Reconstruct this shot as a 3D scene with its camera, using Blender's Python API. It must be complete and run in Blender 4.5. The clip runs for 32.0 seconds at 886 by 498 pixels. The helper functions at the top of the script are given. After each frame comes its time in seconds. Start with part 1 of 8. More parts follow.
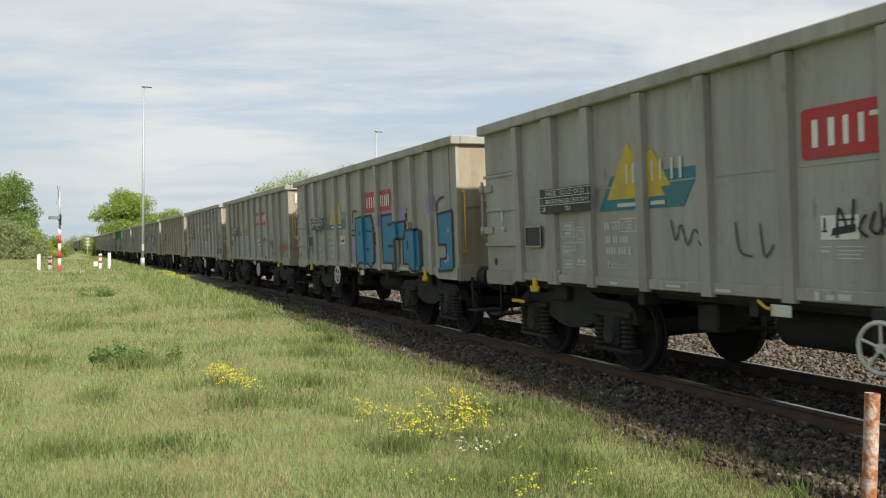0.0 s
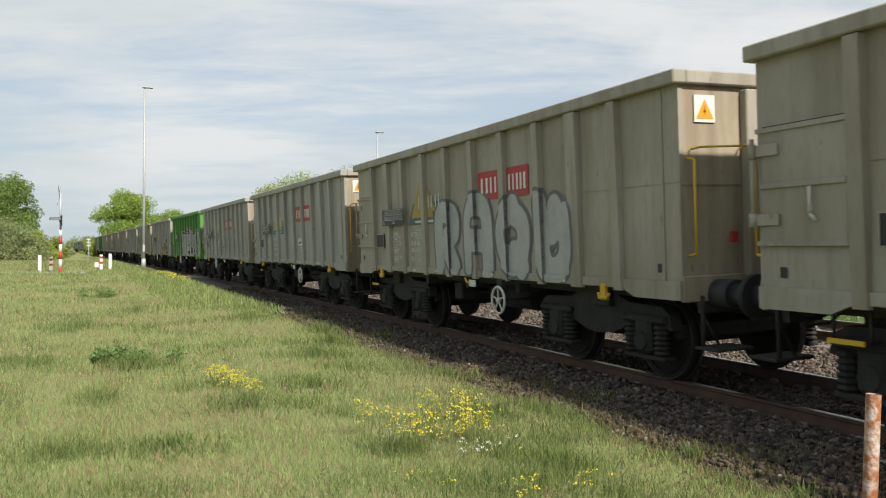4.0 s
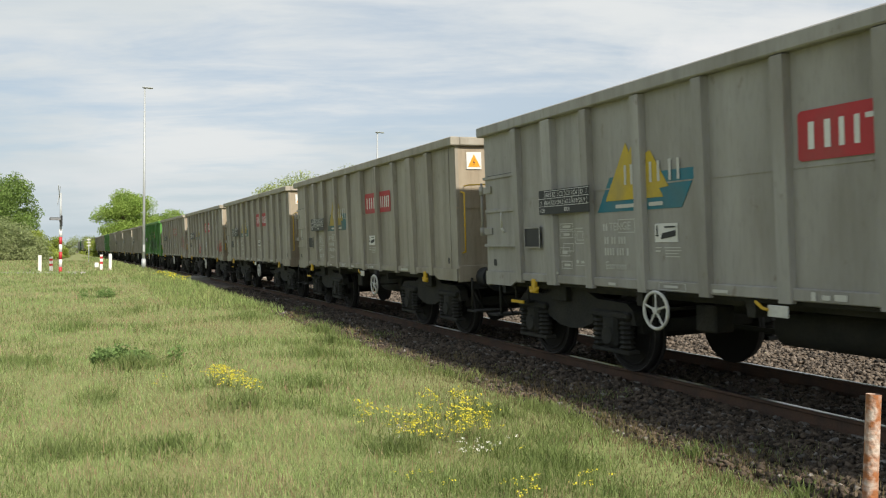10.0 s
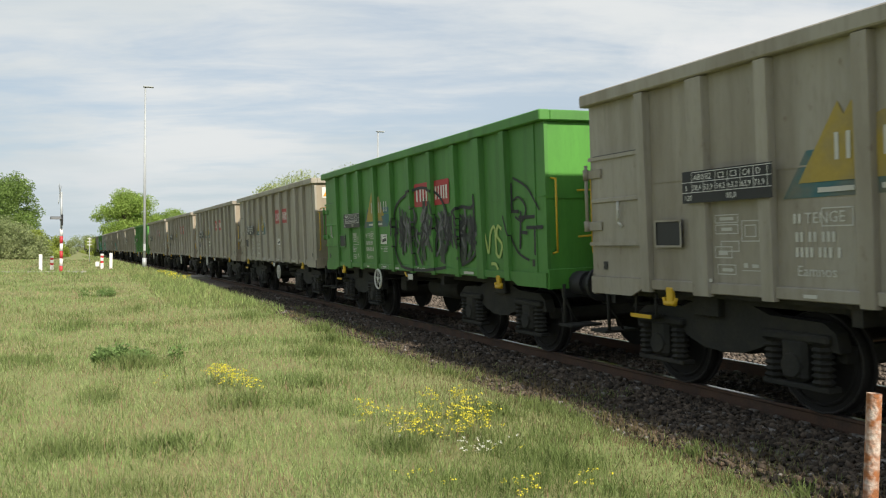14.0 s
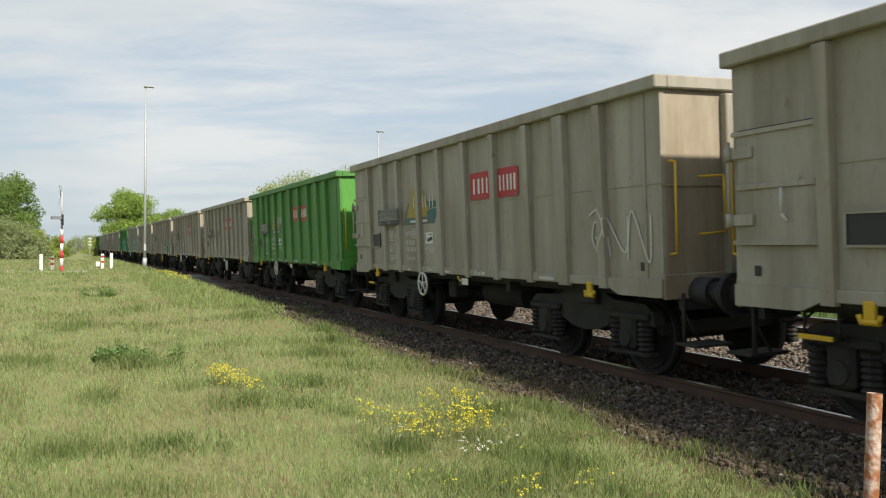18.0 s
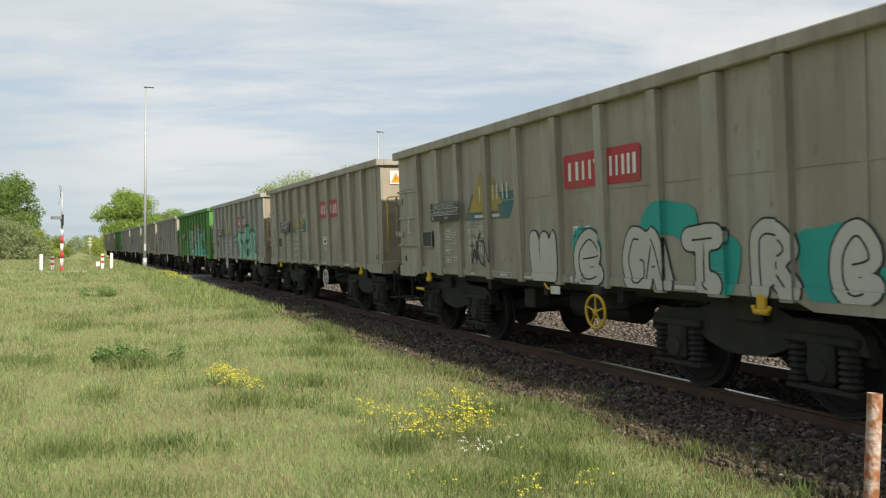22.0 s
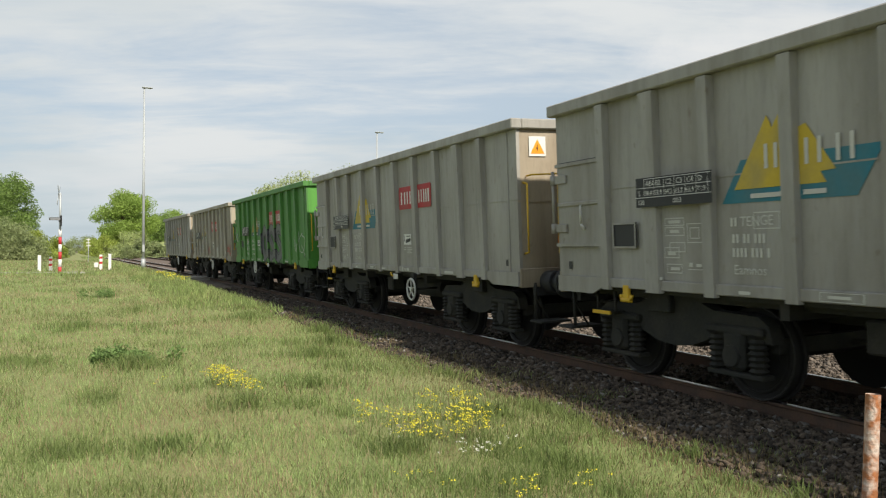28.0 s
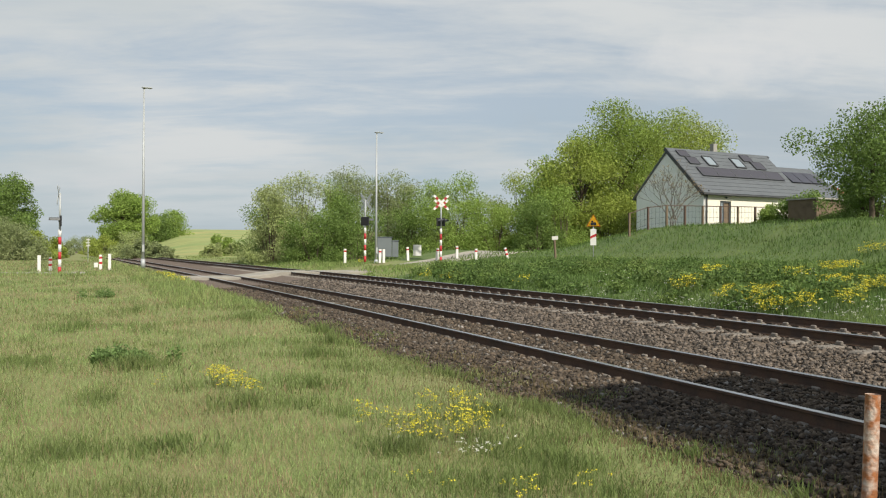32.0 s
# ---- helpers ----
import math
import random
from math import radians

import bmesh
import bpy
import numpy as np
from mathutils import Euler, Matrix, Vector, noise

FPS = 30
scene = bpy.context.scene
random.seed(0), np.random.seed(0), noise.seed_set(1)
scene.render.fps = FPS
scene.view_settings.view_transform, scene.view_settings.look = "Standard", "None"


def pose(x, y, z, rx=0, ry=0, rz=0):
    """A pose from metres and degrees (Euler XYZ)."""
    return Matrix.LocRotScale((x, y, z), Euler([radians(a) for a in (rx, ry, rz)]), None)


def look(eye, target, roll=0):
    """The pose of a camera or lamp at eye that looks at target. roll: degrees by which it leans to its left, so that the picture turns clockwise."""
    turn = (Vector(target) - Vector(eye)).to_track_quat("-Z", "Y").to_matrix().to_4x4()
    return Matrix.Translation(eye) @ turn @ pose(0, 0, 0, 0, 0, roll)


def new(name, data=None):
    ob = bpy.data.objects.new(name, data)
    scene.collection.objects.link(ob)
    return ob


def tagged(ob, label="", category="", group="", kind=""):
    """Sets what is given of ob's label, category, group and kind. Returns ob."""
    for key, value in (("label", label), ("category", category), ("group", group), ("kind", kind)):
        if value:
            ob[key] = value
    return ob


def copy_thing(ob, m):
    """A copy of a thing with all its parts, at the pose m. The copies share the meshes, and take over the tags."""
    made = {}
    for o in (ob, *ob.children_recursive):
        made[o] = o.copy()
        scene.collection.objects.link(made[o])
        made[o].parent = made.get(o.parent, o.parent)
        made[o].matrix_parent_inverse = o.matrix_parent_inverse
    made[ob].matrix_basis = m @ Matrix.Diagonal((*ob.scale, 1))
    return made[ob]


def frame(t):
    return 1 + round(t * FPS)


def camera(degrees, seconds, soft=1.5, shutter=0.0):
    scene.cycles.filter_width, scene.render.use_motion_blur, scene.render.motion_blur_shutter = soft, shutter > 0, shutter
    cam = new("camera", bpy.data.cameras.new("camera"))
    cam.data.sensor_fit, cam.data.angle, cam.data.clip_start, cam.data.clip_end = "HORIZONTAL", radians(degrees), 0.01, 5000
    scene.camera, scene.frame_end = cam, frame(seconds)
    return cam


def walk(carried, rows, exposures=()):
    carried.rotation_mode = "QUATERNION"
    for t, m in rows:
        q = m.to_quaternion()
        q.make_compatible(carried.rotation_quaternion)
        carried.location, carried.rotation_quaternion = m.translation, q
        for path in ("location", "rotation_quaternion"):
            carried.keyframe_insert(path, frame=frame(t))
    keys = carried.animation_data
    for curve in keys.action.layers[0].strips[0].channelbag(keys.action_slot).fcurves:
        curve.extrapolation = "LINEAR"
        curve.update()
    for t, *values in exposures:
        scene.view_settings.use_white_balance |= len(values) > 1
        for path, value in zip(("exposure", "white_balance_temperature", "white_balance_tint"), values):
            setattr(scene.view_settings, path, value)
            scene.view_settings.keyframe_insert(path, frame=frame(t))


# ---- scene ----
C, S = 0.9188, 0.3947          # cosine and sine of the angle between the sight line and the track
EYE = Vector((0.0, 0.0, 1.411))
CURVE, STRAIGHT_FROM = 0.00081, 48.0
TRACK, TRACK_2 = 6.693, 10.643   # distance of the two track centres from the camera's foot
PITCH = 11.1726                # wagon to wagon


def place(r, d):
    """Plan point r metres to the right of the sight line and d metres along it."""
    return r * C + d * S, -r * S + d * C


def bend(y):
    """Sideways run of the tracks at y: a gentle left-hand curve, then straight."""
    if y > STRAIGHT_FROM:
        return -CURVE * STRAIGHT_FROM * (y - STRAIGHT_FROM / 2)
    if y < -30:
        return CURVE * 30 * (y + 15)
    return -CURVE * y * y / 2


def bend_slope(y):
    return -CURVE * min(max(y, -30.0), STRAIGHT_FROM)


# ---- camera ----
cam = camera(57.13, 32.0, soft=1.15, shutter=0.06)
SWAY = ((0, -1.5, -1.6), (1, -1.5, -1.6), (2, -1.4, -1.5), (3, -0.3, -0.3), (3.5, -0.2, -0.2), (6, 0, 0), (8, 0.1, 0), (10, 0, 0), (11, 0, -1.3),
        (12, 0.1, -1.4), (13, 0.9, -1.4), (14, 1.0, -1.5), (17, 1.8, -1.6), (18, 1.7, -1.6), (19, 2.7, -2.0), (20, 2.0, -1.7), (21, 1.8, -1.5),
        (23, 1.9, -1.5), (24, 2.2, -0.3), (25, 1.6, -0.7), (25.5, 0.3, -0.4), (27.5, -1.2, 0.1), (28, -0.7, 0), (29, -1.4, 0), (30, -1.5, 0), (32, -1.1, 0.2))


def aim(dx, dy):
    a = math.atan2(S, C) - dx / 1440
    return look(EYE, EYE + Vector((math.sin(a), math.cos(a), 0.00104 + dy / 1440)), 0.337)


walk(cam, [(t, aim(dx, dy)) for t, dx, dy in SWAY], exposures=[(0, 0.35), (24, 0.35), (28, 0.31), (31, 0.36), (32, 0.12)])

# ---- sky and sun ----
SUN_TO = Vector((0.112, -0.73, 0.61)).normalized()
world = bpy.data.worlds.new("sky")
scene.world = world
world.use_nodes = True


def links(tree, *pairs):
    for a, b in pairs:
        tree.links.new(a, b)


def build_sky():
    nt = world.node_tree
    nt.nodes.clear()
    N = nt.nodes.new
    out, bg, sky = N("ShaderNodeOutputWorld"), N("ShaderNodeBackground"), N("ShaderNodeTexSky")
    sky.sky_type, sky.sun_disc = "NISHITA", False
    sky.sun_elevation = math.asin(SUN_TO.z)
    sky.sun_rotation = math.atan2(SUN_TO.x, SUN_TO.y)
    sky.air_density, sky.dust_density, sky.ozone_density = 1.0, 1.6, 1.0
    co = N("ShaderNodeTexCoord")

    def calc(op, a, b=None, c=None):
        n = N("ShaderNodeMath")
        n.operation = op
        for k, v in enumerate((a, b, c)):
            if v is None:
                continue
            if isinstance(v, (int, float)):
                n.inputs[k].default_value = v
            else:
                nt.links.new(v, n.inputs[k])
        return n.outputs[0]

    def along(v):
        n = N("ShaderNodeVectorMath")
        n.operation, n.inputs[1].default_value = "DOT_PRODUCT", v
        nt.links.new(co.outputs["Generated"], n.inputs[0])
        return n.outputs["Value"]

    def cloth(x, y, z, scale, detail, rough, warp=0.0):
        c, n = N("ShaderNodeCombineXYZ"), N("ShaderNodeTexNoise")
        for k, v in enumerate((x, y, z)):
            if isinstance(v, (int, float)):
                c.inputs[k].default_value = v
            else:
                nt.links.new(v, c.inputs[k])
        n.inputs["Scale"].default_value, n.inputs["Detail"].default_value, n.inputs["Roughness"].default_value, n.inputs["Distortion"].default_value = scale, detail, rough, warp
        nt.links.new(c.outputs[0], n.inputs["Vector"])
        return n.outputs["Fac"]

    def fade(v, lo, hi, to_lo=0.0, to_hi=1.0):
        n = N("ShaderNodeMapRange")
        n.interpolation_type = "SMOOTHSTEP"
        for k, q in enumerate((lo, hi, to_lo, to_hi)):
            n.inputs[k + 1].default_value = q
        nt.links.new(v, n.inputs[0])
        return n.outputs[0]

    def blend(f, a, b):
        n = N("ShaderNodeMix")
        n.data_type = "RGBA"
        for key, v in (("Factor", f), ("A", a), ("B", b)):
            if isinstance(v, tuple):
                n.inputs[key].default_value = (*v, 1)
            elif isinstance(v, float):
                n.inputs[key].default_value = v
            else:
                nt.links.new(v, n.inputs[key])
        return n.outputs["Result"]

    across, ahead, up = along((C, -S, 0)), along((S, C, 0)), along((0, 0, 1))
    high = calc("ADD", calc("MAXIMUM", up, 0.0), 0.15)
    # a high veil of cloud on a flat layer, drawn out sideways, with fine ripples
    lx, ly = calc("DIVIDE", across, high), calc("DIVIDE", ahead, high)
    veil = cloth(calc("MULTIPLY", lx, 0.42), ly, 3.3, 0.85, 7, 0.56, 0.35)
    ripple = cloth(calc("MULTIPLY", lx, 0.40), ly, 8.1, 3.6, 6, 0.62, 0.3)
    cover = calc("ADD", calc("MULTIPLY", veil, 0.62), calc("MULTIPLY", ripple, 0.38))
    colour = blend(fade(cover, 0.40, 0.59, 0.30, 0.98), blend(0.6, sky.outputs[0], (3.75, 4.75, 5.75)), blend(fade(cloth(lx, ly, 1.7, 0.55, 5, 0.5), 0.36, 0.66), (4.95, 5.5, 5.75), (6.55, 6.75, 6.75)))
    # pale clear air low over the horizon
    colour = blend(fade(up, 0.0, 0.11, 0.75, 0.0), colour, (4.6, 5.35, 5.75))
    # heaped clouds: position by side and height, ragged by noise
    tx, tz = calc("DIVIDE", across, calc("MAXIMUM", ahead, 0.05)), calc("DIVIDE", up, calc("MAXIMUM", ahead, 0.05))
    ragged = cloth(tx, tz, 0.4, 13.0, 7, 0.6, 0.5)
    soft = cloth(tx, calc("MULTIPLY", tz, 2.2), 2.4, 5.0, 5, 0.55, 0.2)
    for cx, cz, rx, rz, strength, tint in ((0.48, 0.150, 0.26, 0.050, 0.6, (4.4, 4.95, 5.35)), (0.34, 0.245, 0.10, 0.036, 0.75, (7.1, 7.15, 7.1)), (0.45, 0.275, 0.13, 0.035, 0.5, (6.8, 6.9, 6.9)), (-0.41, 0.079, 0.05, 0.016, 0.5, (6.2, 6.4, 6.5))):
        ex, ez = calc("DIVIDE", calc("SUBTRACT", tx, cx), rx), calc("DIVIDE", calc("SUBTRACT", tz, cz), rz)
        dist = calc("SQRT", calc("ADD", calc("MULTIPLY", ex, ex), calc("MULTIPLY", ez, ez)))
        edge = calc("ADD", dist, calc("ADD", calc("MULTIPLY", calc("SUBTRACT", ragged, 0.5), 1.6), calc("MULTIPLY", calc("SUBTRACT", soft, 0.5), 1.8)))
        front = fade(ahead, 0.2, 0.5)
        colour = blend(calc("MULTIPLY", fade(edge, 1.45, 0.35, 0.0, strength), front), colour, tint)
    links(nt, (colour, bg.inputs[0]), (bg.outputs[0], out.inputs[0]))
    bg.inputs[1].default_value = 0.094


build_sky()
sun = new("sun", bpy.data.lights.new("sun", "SUN"))
sun.data.energy, sun.data.angle, sun.data.color = 5.0, radians(2.0), (1.0, 0.93, 0.80)
sun.matrix_world = look((0, -20, 60), Vector((0, -20, 60)) - SUN_TO)

# ---- materials ----


def material(name, base, rough=0.8, metal=0.0, var=0.25, scale=3.0, fine=40.0, bump=0.15, second=None, amount=0.5, spec=0.4, island=0.0, obj=0.0, stretch=None):
    """Principled paint with two scales of noise; second: another colour for stains; island/obj: variation piece by piece."""
    m = bpy.data.materials.new(name)
    m.use_nodes = True
    nt = m.node_tree
    N = nt.nodes.new
    b = nt.nodes["Principled BSDF"]
    b.inputs["Roughness"].default_value, b.inputs["Metallic"].default_value = rough, metal
    b.inputs["Specular IOR Level"].default_value = spec
    co = N("ShaderNodeTexCoord")
    vec = co.outputs["Object"]
    if stretch:
        mp = N("ShaderNodeMapping")
        mp.inputs["Scale"].default_value = stretch
        nt.links.new(vec, mp.inputs[0])
        vec = mp.outputs[0]
    n1, n2 = N("ShaderNodeTexNoise"), N("ShaderNodeTexNoise")
    for n, sc, de in ((n1, scale, 5), (n2, fine, 3)):
        n.inputs["Scale"].default_value, n.inputs["Detail"].default_value = sc, de
        nt.links.new(vec, n.inputs["Vector"])
    mix = N("ShaderNodeMix")
    mix.data_type = "RGBA"
    sec = second or tuple(c * 0.5 for c in base)
    mix.inputs["A"].default_value, mix.inputs["B"].default_value = (*base, 1), (*sec, 1)
    rp = N("ShaderNodeMapRange")
    rp.inputs["From Min"].default_value, rp.inputs["From Max"].default_value = 0.42, 0.70
    rp.inputs["To Max"].default_value = amount
    nt.links.new(n1.outputs["Fac"], rp.inputs[0])
    nt.links.new(rp.outputs[0], mix.inputs["Factor"])
    hsv = N("ShaderNodeHueSaturation")
    nt.links.new(mix.outputs["Result"], hsv.inputs["Color"])
    v = N("ShaderNodeMapRange")
    v.inputs["To Min"].default_value, v.inputs["To Max"].default_value = 1 - var, 1 + var
    nt.links.new(n2.outputs["Fac"], v.inputs[0])
    val = v.outputs[0]
    if island or obj:
        src = (N("ShaderNodeNewGeometry").outputs["Random Per Island"] if island else N("ShaderNodeObjectInfo").outputs["Random"])
        k = N("ShaderNodeMapRange")
        a = island or obj
        k.inputs["To Min"].default_value, k.inputs["To Max"].default_value = 1 - a, 1 + a
        nt.links.new(src, k.inputs[0])
        mu = N("ShaderNodeMath")
        mu.operation = "MULTIPLY"
        nt.links.new(val, mu.inputs[0])
        nt.links.new(k.outputs[0], mu.inputs[1])
        val = mu.outputs[0]
    nt.links.new(val, hsv.inputs["Value"])
    nt.links.new(hsv.outputs[0], b.inputs["Base Color"])
    if bump:
        bp = N("ShaderNodeBump")
        bp.inputs["Strength"].default_value, bp.inputs["Distance"].default_value = bump, 0.02
        nt.links.new(n2.outputs["Fac"], bp.inputs["Height"])
        nt.links.new(bp.outputs[0], b.inputs["Normal"])
    return m


def leafy(name, base, island=0.3, second=None, trans=0.4):
    """Leaf or blade: two-coloured, varied leaf by leaf, letting some light through."""
    m = material(name, base, rough=0.6, var=0.12, scale=0.35, fine=3.0, bump=0, second=second or tuple(c * 0.6 for c in base), amount=0.7, island=island, spec=0.2)
    nt = m.node_tree
    b, out = nt.nodes["Principled BSDF"], nt.nodes["Material Output"]
    tr, mx = nt.nodes.new("ShaderNodeBsdfTranslucent"), nt.nodes.new("ShaderNodeMixShader")
    mx.inputs[0].default_value = trans
    nt.links.new(b.inputs["Base Color"].links[0].from_socket, tr.inputs[0])
    links(nt, (b.outputs[0], mx.inputs[1]), (tr.outputs[0], mx.inputs[2]), (mx.outputs[0], out.inputs[0]))
    return m


def plain(name, base, rough=0.6, metal=0.0, var=0.08):
    return material(name, base, rough, metal, var=var, scale=2.0, fine=25.0, bump=0.03, amount=0.2)


GRASS = leafy("grass_blades", (0.305, 0.385, 0.155), island=0.30, second=(0.37, 0.36, 0.19), trans=0.5)
GRASS_DARK = leafy("lush_grass", (0.18, 0.235, 0.08), island=0.35, second=(0.215, 0.25, 0.095), trans=0.5)
GRASS_WEED = leafy("bank_weed_leaves", (0.115, 0.185, 0.052), island=0.4, second=(0.145, 0.205, 0.06))
GRASS_BANK = leafy("bank_grass_blades", (0.150, 0.225, 0.060), island=0.4, second=(0.19, 0.24, 0.075))
STRAW = leafy("dry_grass", (0.37, 0.30, 0.18), island=0.3, second=(0.33, 0.21, 0.14))
EARTH = material("meadow_ground", (0.185, 0.215, 0.076), 0.95, var=0.35, scale=0.5, fine=18, bump=0.6, second=(0.23, 0.205, 0.095), amount=0.9)
BANK_EARTH = material("bank_ground", (0.085, 0.13, 0.038), 0.95, var=0.35, scale=0.7, fine=14, bump=0.6, second=(0.11, 0.145, 0.048), amount=0.9)
FIELD = material("far_field", (0.215, 0.275, 0.095), 0.95, var=0.4, scale=0.12, fine=0.9, bump=0.2, second=(0.33, 0.31, 0.12), amount=1.0, stretch=(0.25, 1.0, 1.0))
FLOWER = leafy("yellow_petals", (0.64, 0.57, 0.05), island=0.2, second=(0.60, 0.50, 0.03), trans=0.15)
FLOWER_WHITE = leafy("white_petals", (0.7, 0.7, 0.62), island=0.15, trans=0.15)
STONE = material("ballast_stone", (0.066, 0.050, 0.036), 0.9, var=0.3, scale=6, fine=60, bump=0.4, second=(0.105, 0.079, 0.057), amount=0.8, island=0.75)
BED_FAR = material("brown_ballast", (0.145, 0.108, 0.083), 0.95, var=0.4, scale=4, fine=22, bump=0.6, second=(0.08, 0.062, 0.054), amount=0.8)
STONE_LIGHT = material("light_grey_stone", (0.17, 0.155, 0.14), 0.9, var=0.3, scale=6, fine=60, bump=0.4, second=(0.11, 0.095, 0.08), amount=0.8, island=0.7)
STONE_PALE = material("pale_ballast_stone", (0.12, 0.098, 0.08), 0.9, var=0.3, scale=6, fine=60, bump=0.4, second=(0.075, 0.06, 0.048), amount=0.8, island=0.75)
RAIL_SIDE = material("rusty_rail_steel", (0.105, 0.062, 0.040), 0.9, 0.1, var=0.3, scale=4, fine=50, second=(0.055, 0.042, 0.035), amount=0.7)
RAIL_TOP = material("polished_rail_head", (0.55, 0.55, 0.56), 0.28, 1.0, var=0.1, scale=2, fine=30, bump=0.02, amount=0.1)
CONCRETE = material("weathered_concrete", (0.34, 0.32, 0.29), 0.9, var=0.2, scale=3, fine=35, bump=0.3, amount=0.35)
SLEEPER = material("sleeper_concrete", (0.20, 0.175, 0.15), 0.9, var=0.25, scale=3, fine=35, bump=0.3, amount=0.4)
ROADM = material("worn_road", (0.30, 0.28, 0.24), 0.95, var=0.25, scale=1.2, fine=20, bump=0.4, amount=0.4)


def wagon_paint(name, base, grime, rust):
    """Weathered paint: soft blotches, upright dirt streaks, dust near the floor joint and specks of rust."""
    m = bpy.data.materials.new(name)
    m.use_nodes = True
    nt = m.node_tree
    N = nt.nodes.new
    b = nt.nodes["Principled BSDF"]
    b.inputs["Roughness"].default_value, b.inputs["Specular IOR Level"].default_value = 0.55, 0.35
    co, info, sh = N("ShaderNodeTexCoord"), N("ShaderNodeObjectInfo"), N("ShaderNodeVectorMath")
    sh.operation = "ADD"
    k = N("ShaderNodeMath")
    k.operation, k.inputs[1].default_value = "MULTIPLY", 40.0
    links(nt, (info.outputs["Random"], k.inputs[0]), (co.outputs["Object"], sh.inputs[0]), (k.outputs[0], sh.inputs[1]))
    colour = None
    for scale, stretch, lo, hi, amount, tint, detail in ((1.1, (1, 1, 0.5), 0.40, 0.66, 0.75, grime, 6), (5.0, (1, 1, 0.07), 0.48, 0.74, 0.55, tuple(c * 0.72 for c in grime), 5),
                                                         (3.0, (1, 1, 0.12), 0.52, 0.80, 0.40, tuple(min(c * 1.5, 0.5) for c in base), 4), (9.0, (1, 1, 0.6), 0.66, 0.76, 0.55, rust, 7),
                                                         (24.0, (1, 1, 0.25), 0.50, 0.72, 0.22, tuple(c * 0.65 for c in grime), 4), (120.0, (1, 1, 1), 0.54, 0.74, 0.16, tuple(min(c * 1.35, 0.6) for c in base), 2)):
        mp, n, r, mix = N("ShaderNodeMapping"), N("ShaderNodeTexNoise"), N("ShaderNodeMapRange"), N("ShaderNodeMix")
        mp.inputs["Scale"].default_value = stretch
        n.inputs["Scale"].default_value, n.inputs["Detail"].default_value = scale, detail
        r.inputs["From Min"].default_value, r.inputs["From Max"].default_value, r.inputs["To Max"].default_value = lo, hi, amount
        mix.data_type = "RGBA"
        mix.inputs["B"].default_value = (*tint, 1)
        if colour is None:
            mix.inputs["A"].default_value = (*base, 1)
        else:
            nt.links.new(colour, mix.inputs["A"])
        links(nt, (sh.outputs[0], mp.inputs[0]), (mp.outputs[0], n.inputs["Vector"]), (n.outputs["Fac"], r.inputs[0]), (r.outputs[0], mix.inputs["Factor"]))
        colour = mix.outputs["Result"]
        rough = n.outputs["Fac"]
    nt.links.new(colour, b.inputs["Base Color"])
    bp = N("ShaderNodeBump")
    bp.inputs["Strength"].default_value, bp.inputs["Distance"].default_value = 0.04, 0.02
    links(nt, (rough, bp.inputs["Height"]), (bp.outputs[0], b.inputs["Normal"]))
    return m


GREY = wagon_paint("grey_wagon_paint", (0.320, 0.308, 0.284), (0.228, 0.210, 0.182), (0.155, 0.112, 0.08))
GREY_WARM = wagon_paint("dusty_grey_wagon_paint", (0.318, 0.293, 0.246), (0.220, 0.188, 0.142), (0.145, 0.096, 0.066))
GREEN = wagon_paint("green_wagon_paint", (0.072, 0.215, 0.044), (0.056, 0.156, 0.036), (0.07, 0.12, 0.04))
# Brown end soot, its base raised to carry the sunlight on the ends.
END_GRIME_LIT = wagon_paint("sooty_sunlit_end_paint", (0.34, 0.295, 0.225), (0.22, 0.165, 0.11), (0.11, 0.065, 0.04))
# Lighter copy of the green: sun on the ends put into the colour.
END_GREEN_LIT = wagon_paint("sunlit_green_end_paint", (0.088, 0.29, 0.046), (0.068, 0.21, 0.038), (0.07, 0.13, 0.04))
UNDER = material("grimy_running_gear", (0.021, 0.021, 0.018), 0.85, 0.0, var=0.3, scale=4, fine=30, bump=0.3, second=(0.042, 0.037, 0.028), amount=0.7)
WHEEL_STEEL = material("dark_wheel_steel", (0.024, 0.022, 0.02), 0.8, 0.2, var=0.2, scale=4, fine=30, bump=0.1, amount=0.4)
TREAD = material("worn_wheel_tread", (0.07, 0.066, 0.062), 0.5, 0.6, var=0.1, scale=4, fine=30, bump=0.02, amount=0.2)
RUBBER_BLACK = plain("black_steel", (0.03, 0.03, 0.032), 0.6)
YELLOW = plain("yellow_rail_paint", (0.58, 0.36, 0.02), 0.5)
WHITE = plain("white_paint", (0.66, 0.65, 0.62), 0.55)
WHEEL_WHITE = plain("grubby_white_paint", (0.56, 0.55, 0.51), 0.6, var=0.2)
PALE = plain("faded_white_marking", (0.52, 0.51, 0.47), 0.7)
RED = plain("red_paint", (0.44, 0.035, 0.04), 0.5)
PLATE_RED = material("red_plate_paint", (0.40, 0.030, 0.036), 0.55, var=0.1, scale=2.5, fine=25, bump=0.03, second=(0.27, 0.07, 0.06), amount=0.6)
LOGO_Y = material("yellow_logo_paint", (0.52, 0.37, 0.035), 0.65, var=0.1, scale=2.5, fine=25, bump=0.03, second=(0.34, 0.27, 0.09), amount=0.8)
LOGO_T = material("teal_logo_paint", (0.025, 0.165, 0.225), 0.65, var=0.1, scale=2.5, fine=25, bump=0.03, second=(0.08, 0.15, 0.16), amount=0.8)
